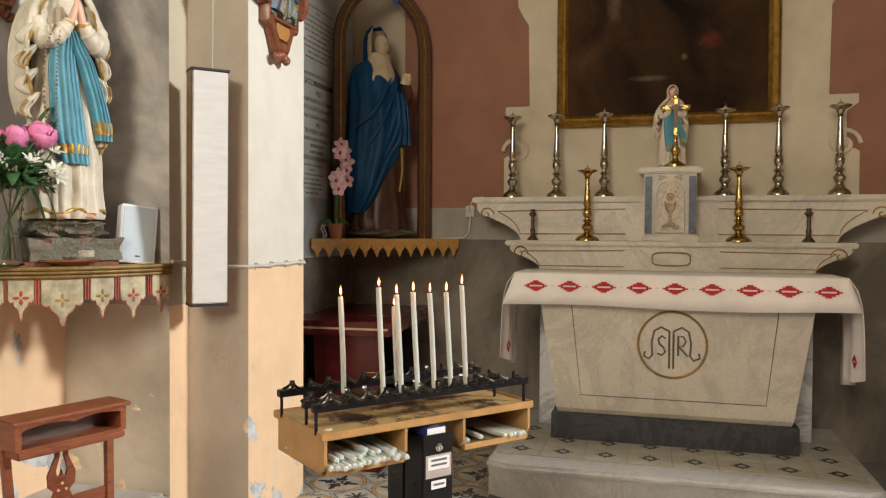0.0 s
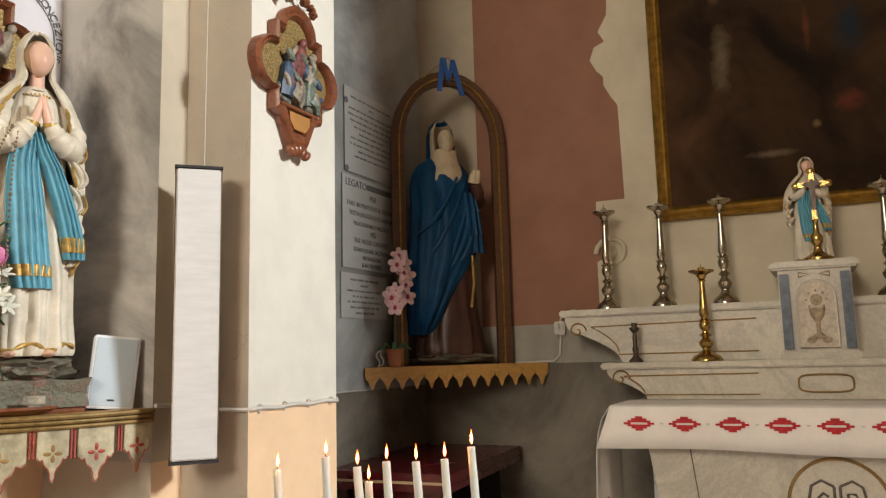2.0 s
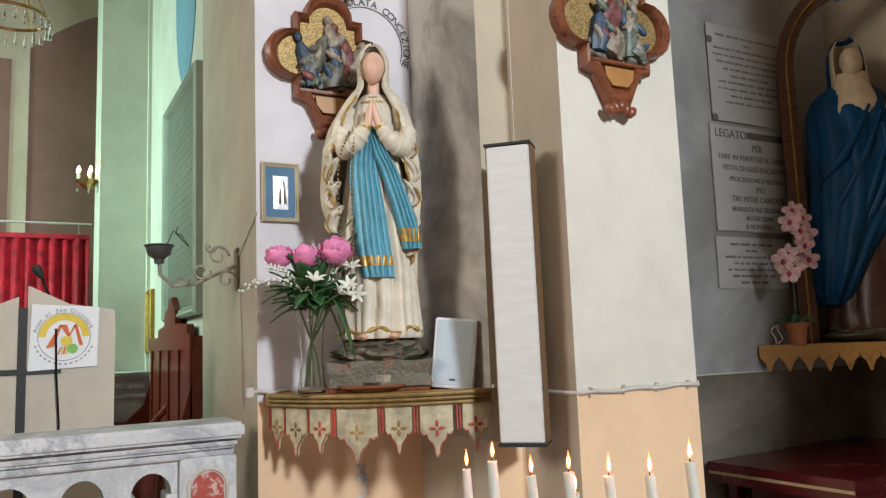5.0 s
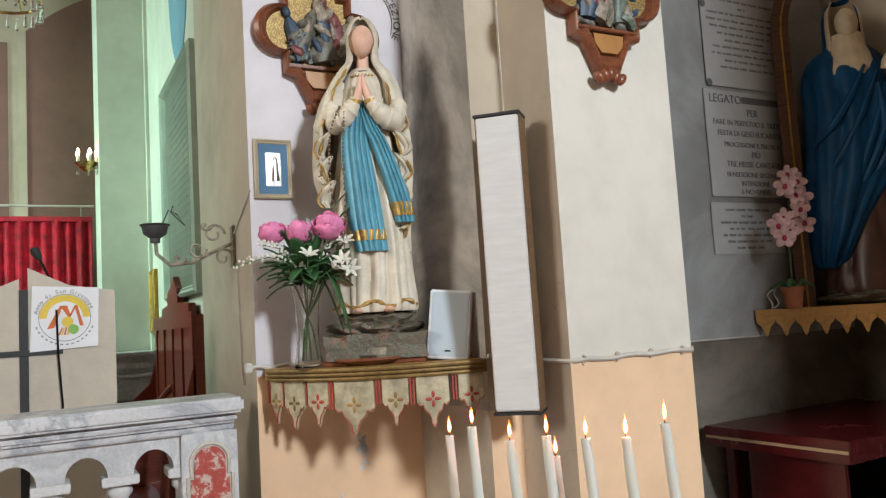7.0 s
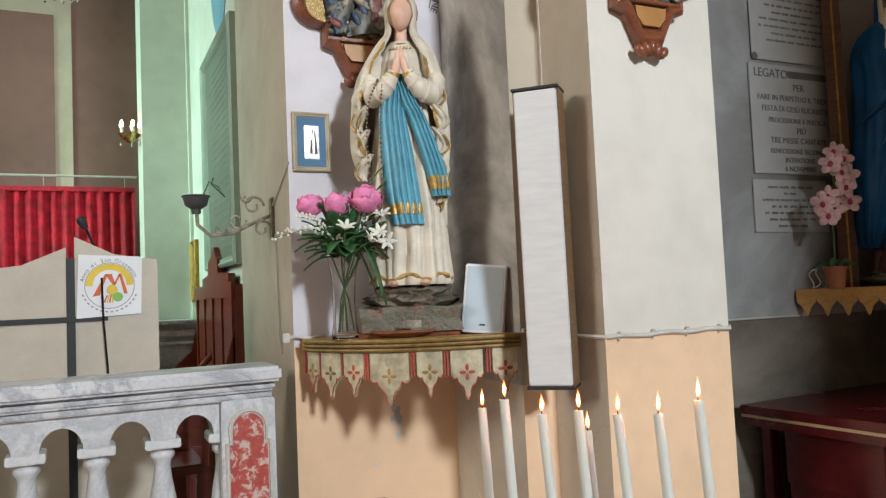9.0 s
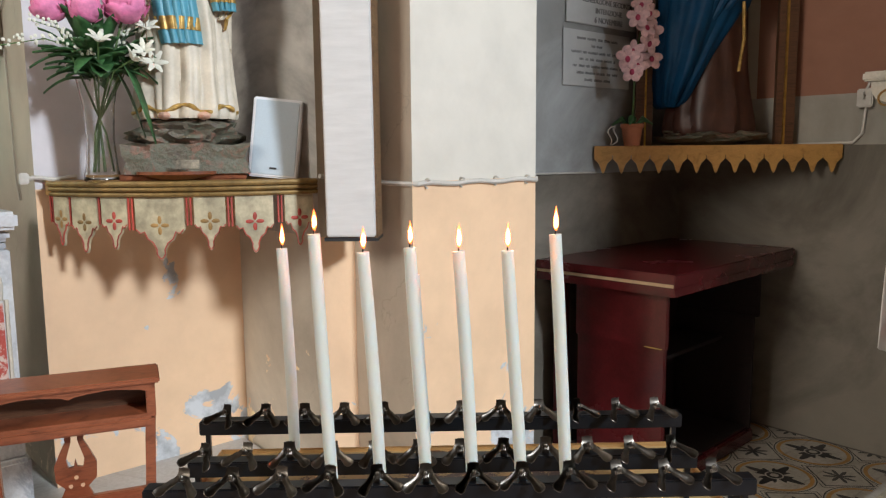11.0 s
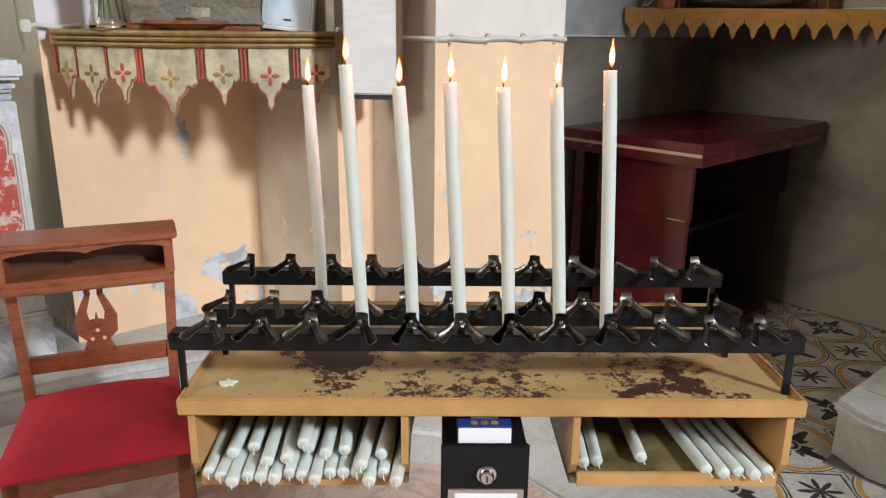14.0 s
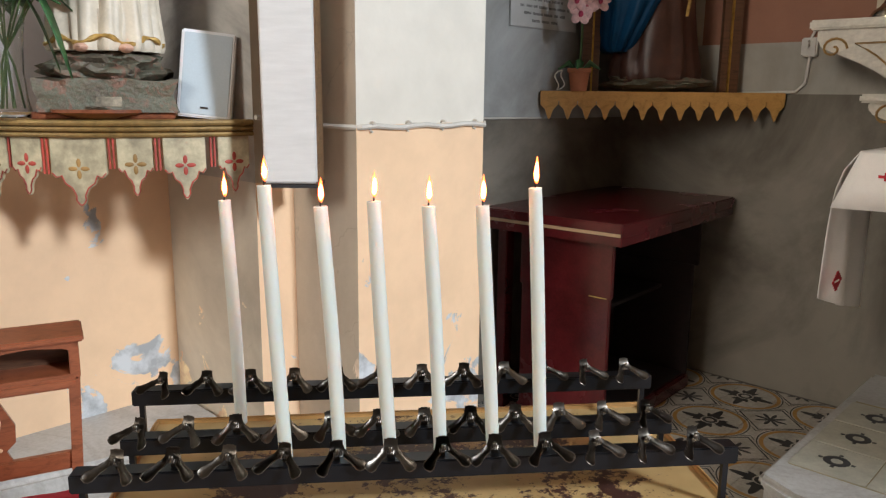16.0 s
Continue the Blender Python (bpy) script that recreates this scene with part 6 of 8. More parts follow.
def peony(loc, r):
    """A ball of overlapping cupped petals."""
    bb = bmesh.new()
    for n, e, rr, pr in ((3, 84, 0.66, 0.26), (7, 62, 0.70, 0.30), (10, 36, 0.78, 0.36), (11, 8, 0.86, 0.42), (9, -22, 0.84, 0.50)):
        for k in range(n):
            a = 2 * math.pi * (k + 0.5 * (n % 2)) / n + rnd.uniform(-0.2, 0.2)
            el = radians(e + rnd.uniform(-14, 14))
            out = Vector((math.cos(el) * math.cos(a), math.cos(el) * math.sin(a), math.sin(el)))
            tilt = (out + Vector((0, 0, -0.35))).normalized().to_track_quat("Z", "Y").to_matrix().to_4x4()
            ball(out * r * rr * rnd.uniform(0.92, 1.08), (r * pr, r * pr * rnd.uniform(0.7, 1.15), r * 0.055), 9, 6, bb, tilt)
    ball((0, 0, 0), (r * 0.76, r * 0.76, r * 0.72), 14, 9, bb)
    f = part("peony", moved(bb, Matrix.Translation(loc) @ pose(0, 0, 0, 25 + rnd.uniform(-15, 15), rnd.uniform(-20, 20), 0)), PEONY, vase, "full pink peony bloom")
    part("stem", tube([(loc[0] * 0.9, loc[1] * 0.9, loc[2] - r * 0.5), (loc[0] * 0.3, loc[1] * 0.3, 0.32), (-loc[0] * 0.15, -loc[1] * 0.15, 0.16), (-loc[0] * 0.3, 0.01, 0.03)], 0.0035, 6), STEM, vase)


for loc, r in (((0.075, -0.09, 0.565), 0.068), ((-0.045, -0.08, 0.545), 0.054), ((-0.140, -0.03, 0.545), 0.055)):
    peony(loc, r)


def leaf(p, q, w):
    """A blade from p to q that bends down towards its tip."""
    b = bmesh.new()
    p, q = Vector(p), Vector(q)
    side = (q - p).cross(Vector((0, 0, 1)))
    side = side.normalized() if side.length > 1e-4 else Vector((1, 0, 0))
    rows = []
    for k in range(7):
        u = k / 6
        c = p.lerp(q, u) + Vector((0, 0, 0.25 * (q - p).length * math.sin(math.pi * u) * 0.6))
        ww = w * (0.15 + math.sin(math.pi * min(0.98, u * 0.9 + 0.08)))
        rows.append([b.verts.new(c - side * ww / 2 + Vector((0, 0, 0.006))), b.verts.new(c), b.verts.new(c + side * ww / 2 + Vector((0, 0, 0.006)))])
    for a0, a1 in zip(rows, rows[1:]):
        for i in range(2):
            b.faces.new((a0[i], a0[i + 1], a1[i + 1], a1[i]))
    ob = part("leaf", b, LEAF, vase)
    s = ob.modifiers.new("thickness", "SOLIDIFY")
    s.thickness = 0.0015


leaf((0.03, -0.05, 0.38), (0.115, -0.10, 0.14), 0.045)
leaf((0.03, -0.06, 0.42), (0.16, -0.12, 0.40), 0.05)
leaf((-0.02, -0.05, 0.40), (-0.10, -0.12, 0.34), 0.045)
leaf((0.0, -0.05, 0.40), (0.02, -0.13, 0.42), 0.05)
leaf((0.06, -0.05, 0.46), (0.20, -0.07, 0.60), 0.028)
leaf((0.04, -0.03, 0.40), (0.19, -0.06, 0.46), 0.05)
leaf((0.05, -0.05, 0.52), (0.19, -0.08, 0.72), 0.030)
leaf((0.06, -0.06, 0.50), (0.215, -0.10, 0.66), 0.026)
leaf((0.05, -0.09, 0.40), (0.125, -0.16, 0.12), 0.050)
leaf((-0.03, 0.02, 0.40), (-0.20, 0.0, 0.36), 0.03)
for k in range(84):
    a, e = rnd.uniform(0, 6.28), rnd.uniform(0.1, 1.0)
    p = Vector((0.03 * math.cos(a), 0.03 * math.sin(a), 0.33 + 0.08 * rnd.random()))
    q = p + Vector((math.cos(a), math.sin(a) * 0.8, rnd.uniform(-0.5, 1.1))) * rnd.uniform(0.08, 0.18)
    leaf(p, q, rnd.uniform(0.026, 0.060))
for k, (lx, ly, lz) in enumerate(((0.135, -0.10, 0.50), (0.115, -0.13, 0.42), (0.065, -0.15, 0.39), (0.150, -0.11, 0.39), (-0.03, -0.14, 0.44))):
    b = bmesh.new()
    for j in range(6):
        a = 1.047 * j
        for q in range(3):
            ball((0.012 + 0.010 * q, 0, 0.010 + 0.011 * q - 0.002 * q * q), (0.012, 0.013 - 0.003 * q, 0.0025), 8, 5, b, Matrix.Rotation(-0.7 + 0.25 * q, 4, "Y"))
        moved(b, Matrix.Rotation(1.047, 4, "Z"))
    part("white_flower", moved(b, Matrix.Translation((lx, ly, lz)) @ pose(0, 0, 0, 62 + rnd.uniform(-30, 30), rnd.uniform(-35, 35), rnd.uniform(-40, 40))), PALE_PETAL, vase, "white trumpet-shaped flower")
    part("stem", tube([(lx, ly + 0.004, lz), (lx * 0.5, ly * 0.5, 0.36), (0, 0, 0.2), (-lx * 0.2, 0, 0.03)], 0.0028, 5), STEM, vase)
for (x0, z0), (x1, z1) in (((-0.03, 0.42), (-0.30, 0.415)), ((-0.03, 0.40), (-0.20, 0.50)), ((0.05, 0.44), (0.14, 0.52))):
    spray = bmesh.new()
    for j in range(38):
        u = j / 37
        ball((x0 + (x1 - x0) * u + rnd.uniform(-0.012, 0.012), -0.06 + rnd.uniform(-0.015, 0.015), z0 + (z1 - z0) * u + 0.03 * math.sin(3 * u) + rnd.uniform(-0.014, 0.014)), (0.0055, 0.0055, 0.006), 6, 4, spray)
    part("flower_spray", spray, PALE_PETAL, vase, "spray of tiny white blossoms")
    part("stem", tube([(0, 0, 0.3), (x0, -0.04, z0), ((x0 + x1) / 2, -0.06, (z0 + z1) / 2 + 0.03), (x1, -0.06, z1)], 0.002, 5), STEM, vase)


# ---- votive candle stand ----
RM = Matrix.Translation((2.668, 0.918, 0)) @ pose(0, 0, 0, 0, 0, -39.8)
rack = thing("candle_stand", RM, "ochre votive candle stand with three black clip rails and two bins", "candle stand")


def tray_paint():
    m = shader("worn_ochre_tray", (0.42, 0.24, 0.08), 0.45)
    v = coords(m)
    base = ramp(m, noise_at(m, v, 9, 6), [(0.3, (0.33, 0.215, 0.085)), (0.7, (0.46, 0.315, 0.135))])
    sep = node(m, "ShaderNodeSeparateXYZ")
    tc = node(m, "ShaderNodeTexCoord")
    join(m, tc.outputs["Object"], sep.inputs[0])
    near = node(m, "ShaderNodeMapRange")
    near.inputs["From Min"].default_value, near.inputs["From Max"].default_value = 0.26, 0.47
    near.inputs["To Min"].default_value, near.inputs["To Max"].default_value = 0.0, 0.22
    dist = node(m, "ShaderNodeVectorMath")
    dist.operation = "DISTANCE"
    join(m, tc.outputs["Object"], dist.inputs[0])
    dist.inputs[1].default_value = (0.43, 0.09, 0.9)
    join(m, dist.outputs["Value"], near.inputs["Value"])
    sub = node(m, "ShaderNodeMath")
    sub.operation = "SUBTRACT"
    join(m, noise_at(m, v, 46, 9, 0.82, 0.0), sub.inputs[0]), join(m, near.outputs["Result"], sub.inputs[1])
    patchy = node(m, "ShaderNodeMath")
    patchy.operation = "MULTIPLY_ADD"
    patchy.inputs[1].default_value = 0.75
    join(m, noise_at(m, v, 8, 3, 0.5, 0.6), patchy.inputs[0]), join(m, sub.outputs[0], patchy.inputs[2])
    mask = ramp(m, patchy.outputs[0], [(0.895, (0, 0, 0)), (0.907, (1, 1, 1))])
    c = mix(m, mask, base, (0.05, 0.018, 0.013))
    waxy = ramp(m, noise_at(m, v, 12, 4, 0.5), [(0.70, (0, 0, 0)), (0.78, (0.5, 0.5, 0.5))])
    c = mix(m, waxy, c, (0.55, 0.42, 0.30))
    join(m, c, bsdf(m).inputs["Base Color"])
    bump(m, mix(m, 0.5, mask, noise_at(m, v, 60, 3)), 0.25, 0.002)
    return m


OCHRE_METAL = surface("ochre_enamel", (0.47, 0.265, 0.095), 0.42, vary=0.14, scale=7, fine=60, relief=0.08)
OLIVE_TRAY = surface("dirty_olive_tray", (0.16, 0.125, 0.05), 0.5, vary=0.35, scale=20)
W, D = 0.857, 0.385
part("tray", box(0.004, W - 0.004, 0.004, D - 0.004, 0.880, 0.893), tray_paint(), rack, "worn wax-spattered tray", False)
for x0, x1, y0, y1 in ((0, W, 0, 0.006), (0, W, D - 0.006, D), (0, 0.006, 0.006, D - 0.006), (W - 0.006, W, 0.006, D - 0.006)):
    part("tray_rim", box(x0, x1, y0, y1, 0.876, 0.901, 0.002), OCHRE_METAL, rack)
part("inner_lip", box(0.012, W - 0.012, 0.010, 0.014, 0.893, 0.899, 0.001), OCHRE_METAL, rack)
for x0, x1 in ((0.012, 0.313), (0.54, 0.845)):
    inner_left = x0 < 0.3
    bn = part("bin", box(x0, x1, 0.012, D - 0.02, 0.765, 0.775, 0.001), OLIVE_TRAY, rack, "open candle bin")
    for xs in (x0, x1 - 0.010):
        side = [(0.006, 0.876), (0.006, 0.80), (0.03, 0.765), (D - 0.02, 0.765), (D - 0.02, 0.876)]
        part("bin_side", prism(side, 0.010, Matrix.Translation((xs, 0, 0)) @ turn_x), OCHRE_METAL, bn, "", False)
    part("bin_back", box(x0, x1, D - 0.022, D - 0.014, 0.765, 0.876), OCHRE_METAL, bn, "", False)
    part("bin_lip", box(x0 + 0.01, x1 - 0.01, 0.010, 0.018, 0.762, 0.782, 0.001), OCHRE_METAL, bn)
bars = ((0.040, 0.985, -0.012, 0.855), (0.165, 0.972, 0.012, 0.815), (0.312, 0.985, -0.012, 0.840))
for yb, zt, xa, xb in bars:
    part("rail", box(xa, xb, yb - 0.014, yb + 0.014, zt - 0.025, zt, 0.002), BLACK_STEEL, rack, "black steel rail")
    for x in (xa + 0.012, xb - 0.012):
        part("rail_leg", box(x - 0.004, x + 0.004, yb - 0.004, yb + 0.004, 0.89, zt - 0.023), BLACK_STEEL, rack, "", False)


def clip_mesh():
    """A spring clip: two upright jaw plates, a sprung pivot and two splayed legs that end in rolled spoons."""
    b = bmesh.new()
    front = Vector((0, -0.85, 0.52)).normalized()
    for s in (1, -1):
        b2 = bmesh.new()
        path = [Vector((s * x, y, z)) for x, y, z in ((0.0035, 0.007, 0.034), (0.0035, 0.006, 0.027), (0.006, 0.002, 0.020), (0.011, -0.004, 0.0155), (0.017, -0.010, 0.0115), (0.022, -0.015, 0.0080), (0.0265, -0.0195, 0.005), (0.0300, -0.0235, 0.003), (0.0315, -0.0255, 0.002))]
        widths = (0.0060, 0.0060, 0.0055, 0.0050, 0.0050, 0.0064, 0.0080, 0.0068, 0.0034)
        edges, rows = ([], []), []
        for k, (p, w) in enumerate(zip(path, widths)):
            d = (path[min(k + 1, 8)] - path[max(k - 1, 0)]).normalized()
            out = Vector((0, -1, 0)) if k < 2 else front
            side = d.cross(out).normalized() * w
            row = []
            for i in range(5):
                u = i / 2 - 1
                row.append(b2.verts.new(p + side * u + out * (0.0022 * u * u if k > 2 else 0.0)))
            rows.append(row)
            if k > 2:
                edges[0].append(row[0].co.copy()), edges[1].append(row[-1].co.copy())
        for p, q in zip(rows, rows[1:]):
            for i in range(4):
                b2.faces.new((p[i], p[i + 1], q[i + 1], q[i]))
        bmesh.ops.solidify(b2, geom=b2.faces[:], thickness=0.0011)
        merge(b, b2)
        tube(edges[0] + edges[1][::-1], 0.0009, 5, b)
    box(-0.0055, 0.0055, 0.0085, 0.0105, 0.0, 0.034, 0.0006, b)
    tube([(0.008 * (1 - 2 * i / 20), -0.001 + 0.0036 * math.cos(1.6 * i), 0.017 + 0.0036 * math.sin(1.6 * i)) for i in range(21)], 0.0009, 4, b)
    lathe([(0, 0.0), (0.0042, 0.0), (0.0042, 0.004), (0.0025, 0.0062), (0, 0.0062)], 8, b, Matrix.Translation((0, -0.003, 0.0205)))
    return b


rr = random.Random(2)
clip0 = None
for bi, (yb, zt, xa, xb) in enumerate(bars):
    for i in range(12):
        x = (0.044, 0.036, 0.034)[bi] + (0.068, 0.0672, 0.069)[bi] * i
        turn = (-26, -18, 0, -8, 6, -10, 5, -4, 6, 18, 22, 26)[i % 12] + rr.uniform(-14, 14)
        m = Matrix.Translation((x, yb - 0.009, zt)) @ pose(0, 0, 0, 0, 0, turn) @ Matrix.Translation((0, 0, -0.003)) @ Matrix.Diagonal((0.92, 0.90, 0.90, 1))
        if clip0 is None:
            clip0 = part("clip", clip_mesh(), STEEL, rack, "stained steel spring clip")
            clip0.matrix_local = m
        else:
            o = new("clip", clip0.data)
            o.parent, o.matrix_local = rack, m
for x, z0 in ((0.36, 0.0),):
    part("offering_box", box(x, x + 0.116, -0.014, 0.10, 0.05, 0.838, 0.003), BLACK_STEEL, rack, "black steel offering box")
    part("box_lip", box(x - 0.002, x + 0.118, -0.020, -0.014, 0.10, 0.846, 0.002), BLACK_STEEL, rack)
    part("foot_plate", box(x - 0.12, x + 0.236, -0.08, 0.34, 0.0, 0.03, 0.006), BLACK_STEEL, rack)
    part("pillar", box(x + 0.02, x + 0.096, 0.14, 0.25, 0.03, 0.875, 0.004), BLACK_STEEL, rack)
    lock = part("lock", lathe([(0, 0), (0.0135, 0), (0.0135, 0.003), (0.010, 0.004), (0.010, 0.010), (0.008, 0.013), (0, 0.013)], 20, None, Matrix.Translation((x + 0.06, -0.020, 0.801)) @ pose(0, 0, 0, 90)), CHROME, rack, "chrome lock")
    part("keyhole", box(x + 0.0588, x + 0.0612, -0.0342, -0.0328, 0.796, 0.805), BLACK_TAPE, lock, "", False)
    part("plate", box(x + 0.008, x + 0.112, -0.0215, -0.0193, 0.700, 0.778, 0.001), CHROME, rack, "polished metal plate")
    for z1, h, ww in ((0.772, 0.045, 0.088), (0.690, 0.028, 0.06)):
        st = part("label_plate", box(x + 0.06 - ww / 2, x + 0.06 + ww / 2, -0.0225, -0.0195, z1 - h, z1, 0.001), PAPER, rack, "white paper label")
        for k in range(2 if h > 0.03 else 1):
            part("text_bar", box(x + 0.06 - ww * 0.36, x + 0.06 + ww * 0.36, -0.0235, -0.022, z1 - 0.016 - 0.016 * k, z1 - 0.009 - 0.016 * k), INK, st, "", False)

mb = thing("matchbox", RM @ Matrix.Translation((0.381, -0.006, 0.838)), "white and blue matchbox lying on the offering box", "matchbox")
part("tray", box(0, 0.072, -0.006, 0.098, 0.0, 0.027, 0.001), PAPER, mb, "white matchbox drawer", False)
part("sleeve", box(-0.001, 0.073, -0.0035, 0.10, 0.0, 0.029, 0.001), surface("blue_card", (0.02, 0.04, 0.22), 0.5, vary=0.1), mb, "dark blue printed sleeve", False)
part("picture", box(0.006, 0.066, 0.032, 0.095, 0.0288, 0.0298), surface("pale_blue_print", (0.35, 0.45, 0.55), 0.5, vary=0.4, scale=40), mb, "", False)
for k in range(3):
    part("star", lathe([(0.006, 0), (0.006, 0.0008), (0, 0.0008)], 5, None, Matrix.Translation((0.022 + 0.014 * k, 0.007, 0.029))), PALE_GOLD, mb)
part("text_bar", box(0.018, 0.055, 0.019, 0.025, 0.0288, 0.0298), PAPER, mb, "", False)


# candles that burn, and their flames
def lit_candle(x, yb, z0, ztop, lx, ly, group="lit candles on the stand"):
    t = thing("candle", RM @ Matrix.Translation((x, yb, z0)), "slim white wax candle burning in a clip of the stand", "candle", group)
    h = ztop - z0
    mid = [(lx * (k / 5) ** 1.1 + 0.0015 * math.sin(3 * k / 5 + x * 40), ly * k / 5, h * k / 5) for k in range(6)]
    b = tube(mid, [0.0088, 0.0090, 0.0091, 0.0091, 0.0091, 0.0086], 16)
    wx = part("wax", b, WAX, t)
    part("wick", tube([mid[-1], (mid[-1][0] + 0.0005, mid[-1][1], h + 0.008), (mid[-1][0] + 0.003, mid[-1][1], h + 0.013)], 0.0011, 5), WICK, t)
    fh = 0.034 + 0.005 * math.sin(x * 90)
    fl = part("flame", moved(lathe([(0, 0.0), (0.0021, 0.003), (0.0037, 0.010), (0.0033, 0.017), (0.0017, 0.026), (0.0008, fh - 0.003), (0, fh)], 12), Matrix.Translation((mid[-1][0] + 0.001, mid[-1][1], h + 0.004))), FLAME, t, "yellow flame")
    part("flame_core", moved(lathe([(0, 0.004), (0.0013, 0.007), (0.0020, 0.012), (0.0016, 0.018), (0.0007, fh - 0.012), (0, fh - 0.007)], 10), Matrix.Translation((mid[-1][0] + 0.001, mid[-1][1], h + 0.003))), FLAME_CORE, fl)
    return t


Y1, Y2, Y3 = 0.055, 0.185, 0.326
lit_candle(0.172, 0.190, 0.975, 1.302, -0.009, 0.006)
lit_candle(0.250, Y1, 0.985, 1.338, -0.018, 0.006)
lit_candle(0.318, Y1, 0.985, 1.312, -0.018, 0.004)
lit_candle(0.384, Y1, 0.985, 1.318, -0.018, 0.004)
lit_candle(0.452, Y1, 0.985, 1.312, -0.020, 0.004)
lit_candle(0.520, Y1, 0.985, 1.312, -0.017, 0.004)
lit_candle(0.588, Y1, 0.985, 1.334, -0.021, 0.004)
lit_candle(0.384, 0.190, 0.975, 1.258, -0.014, 0.0)

# spare candles in the bins
rr = random.Random(6)
wax0 = None


def spare(x, y, z, yaw, pitch=0.0, length=0.31):
    global wax0
    m = RM @ Matrix.Translation((x, y, z)) @ pose(0, 0, 0, pitch, 0, yaw)
    if wax0 is None:
        b = lathe([(0, 0.0), (0.0072, 0.0), (0.0086, 0.0012), (0.0092, 0.004), (0.0092, length - 0.002), (0.008, length), (0, length)], 12, None, pose(0, 0, 0, -90))
        wax0 = thing("candle", m, "unlit white wax candle lying in the stand's bin", "candle", "spare candles in the bins")
        part("wax", b, WAX, wax0)
        part("wick", tube([(0, 0, 0), (0.001, -0.006, 0.001), (0.003, -0.012, -0.003)], 0.0008, 4), PALE_PETAL, wax0)
    else:
        copy_thing(wax0, m)


for k in range(15):
    spare(0.036 + 0.0186 * k, -0.012 + rr.uniform(-0.010, 0.018), 0.787, 2 - 5 * k / 14 + rr.uniform(-1.5, 1.5))
for k in range(9):
    spare(0.064 + 0.0262 * k, 0.012 + rr.uniform(-0.02, 0.03), 0.8035, 2 - 4 * k / 6 + rr.uniform(-4, 4))
for k, x in enumerate((0.165,)):
    spare(x, 0.02, 0.821, 1)
for x, y, yaw in ((0.563, 0.03, -3), (0.583, 0.035, -4), (0.650, 0.045, -1), (0.735, 0.012, 6), (0.757, 0.004, 6), (0.779, 0.008, 7), (0.799, 0.000, 7), (0.821, 0.010, 8)):
    spare(x, y, 0.786, yaw, 0, 0.31)
flake = thing("wax_flake", RM @ Matrix.Translation((0.045, 0.055, 0.8932)) @ Matrix.Diagonal((0.65, 0.65, 1, 1)), "small white wax flake on the tray", "wax")
part("wax", plan_prism([(0.0, 0.0), (0.012, -0.006), (0.016, 0.002), (0.030, 0.0), (0.026, 0.010), (0.034, 0.02), (0.018, 0.02), (0.010, 0.032), (0.008, 0.018), (-0.008, 0.016)], 0, 0.003), PALE_PETAL, flake, "", False)

# ---- prie-dieu chair ----
ch = thing("prayer_chair", pose(2.885, 2.085, 0, 0, 0, -18.7), "red-brown wooden prayer chair with a crimson padded seat", "chair")
HW = 0.20
for s in (1, -1):
    part("back_post", tube([(s * (HW - 0.02), -0.02, 0.0), (s * (HW - 0.015), -0.02, 0.43), (s * (HW - 0.005), 0.0, 0.66), (s * HW, 0.005, 0.75)], 0.019, 4), CHAIR_WOOD, ch)
    part("front_leg", box(s * 0.185 - 0.019, s * 0.185 + 0.019, -0.44, -0.402, 0.0, 0.40, 0.003), CHAIR_WOOD, ch)
    part("side_rail", box(s * 0.185 - 0.011, s * 0.185 + 0.011, -0.40, -0.03, 0.345, 0.40, 0.002), CHAIR_WOOD, ch)
    part("stretcher", box(s * 0.185 - 0.009, s * 0.185 + 0.009, -0.40, -0.03, 0.16, 0.19, 0.002), CHAIR_WOOD, ch)
    part("compartment_side", box(s * HW - 0.012, s * HW + 0.012, -0.095, 0.02, 0.745, 0.842, 0.002), CHAIR_WOOD, ch)
part("front_rail", box(-0.20, 0.20, -0.44, -0.41, 0.345, 0.405, 0.003), CHAIR_WOOD, ch)
part("front_stretcher", box(-0.175, 0.175, -0.43, -0.412, 0.20, 0.235, 0.002), CHAIR_WOOD, ch)
part("top_board", moved(box(-0.225, 0.225, -0.110, 0.035, 0.0, 0.016, 0.004), Matrix.Translation((0, 0, 0.842)) @ pose(0, 0, 0, 1)), CHAIR_WOOD, ch)
part("compartment_floor", box(-0.195, 0.195, -0.095, 0.02, 0.745, 0.755, 0.002), CHAIR_WOOD, ch)
# Darker wood than the rest of the chair gives the box its inner shadow.
part("compartment_back", box(-0.195, 0.195, 0.010, 0.020, 0.75, 0.84), WALNUT, ch, "back of the book box coloured dark as inner shade", False)
scal = [(-0.19, 0.842), (-0.19, 0.818)] + [(-0.19 + 0.38 * k / 24, 0.828 + 0.004 * math.cos(4 * math.pi * k / 24 + math.pi) - (0.007 if k == 12 else 0)) for k in range(1, 24)] + [(0.19, 0.818), (0.19, 0.842)]
part("scalloped_rail", prism(scal, 0.014, Matrix.Translation((0, -0.098, 0))), CHAIR_WOOD, ch, "", False)
part("moulded_rail", box(-0.205, 0.205, -0.100, 0.02, 0.718, 0.746, 0.006), CHAIR_WOOD, ch)
part("lower_rail", box(-0.185, 0.185, -0.018, 0.004, 0.468, 0.515, 0.003), CHAIR_WOOD, ch)
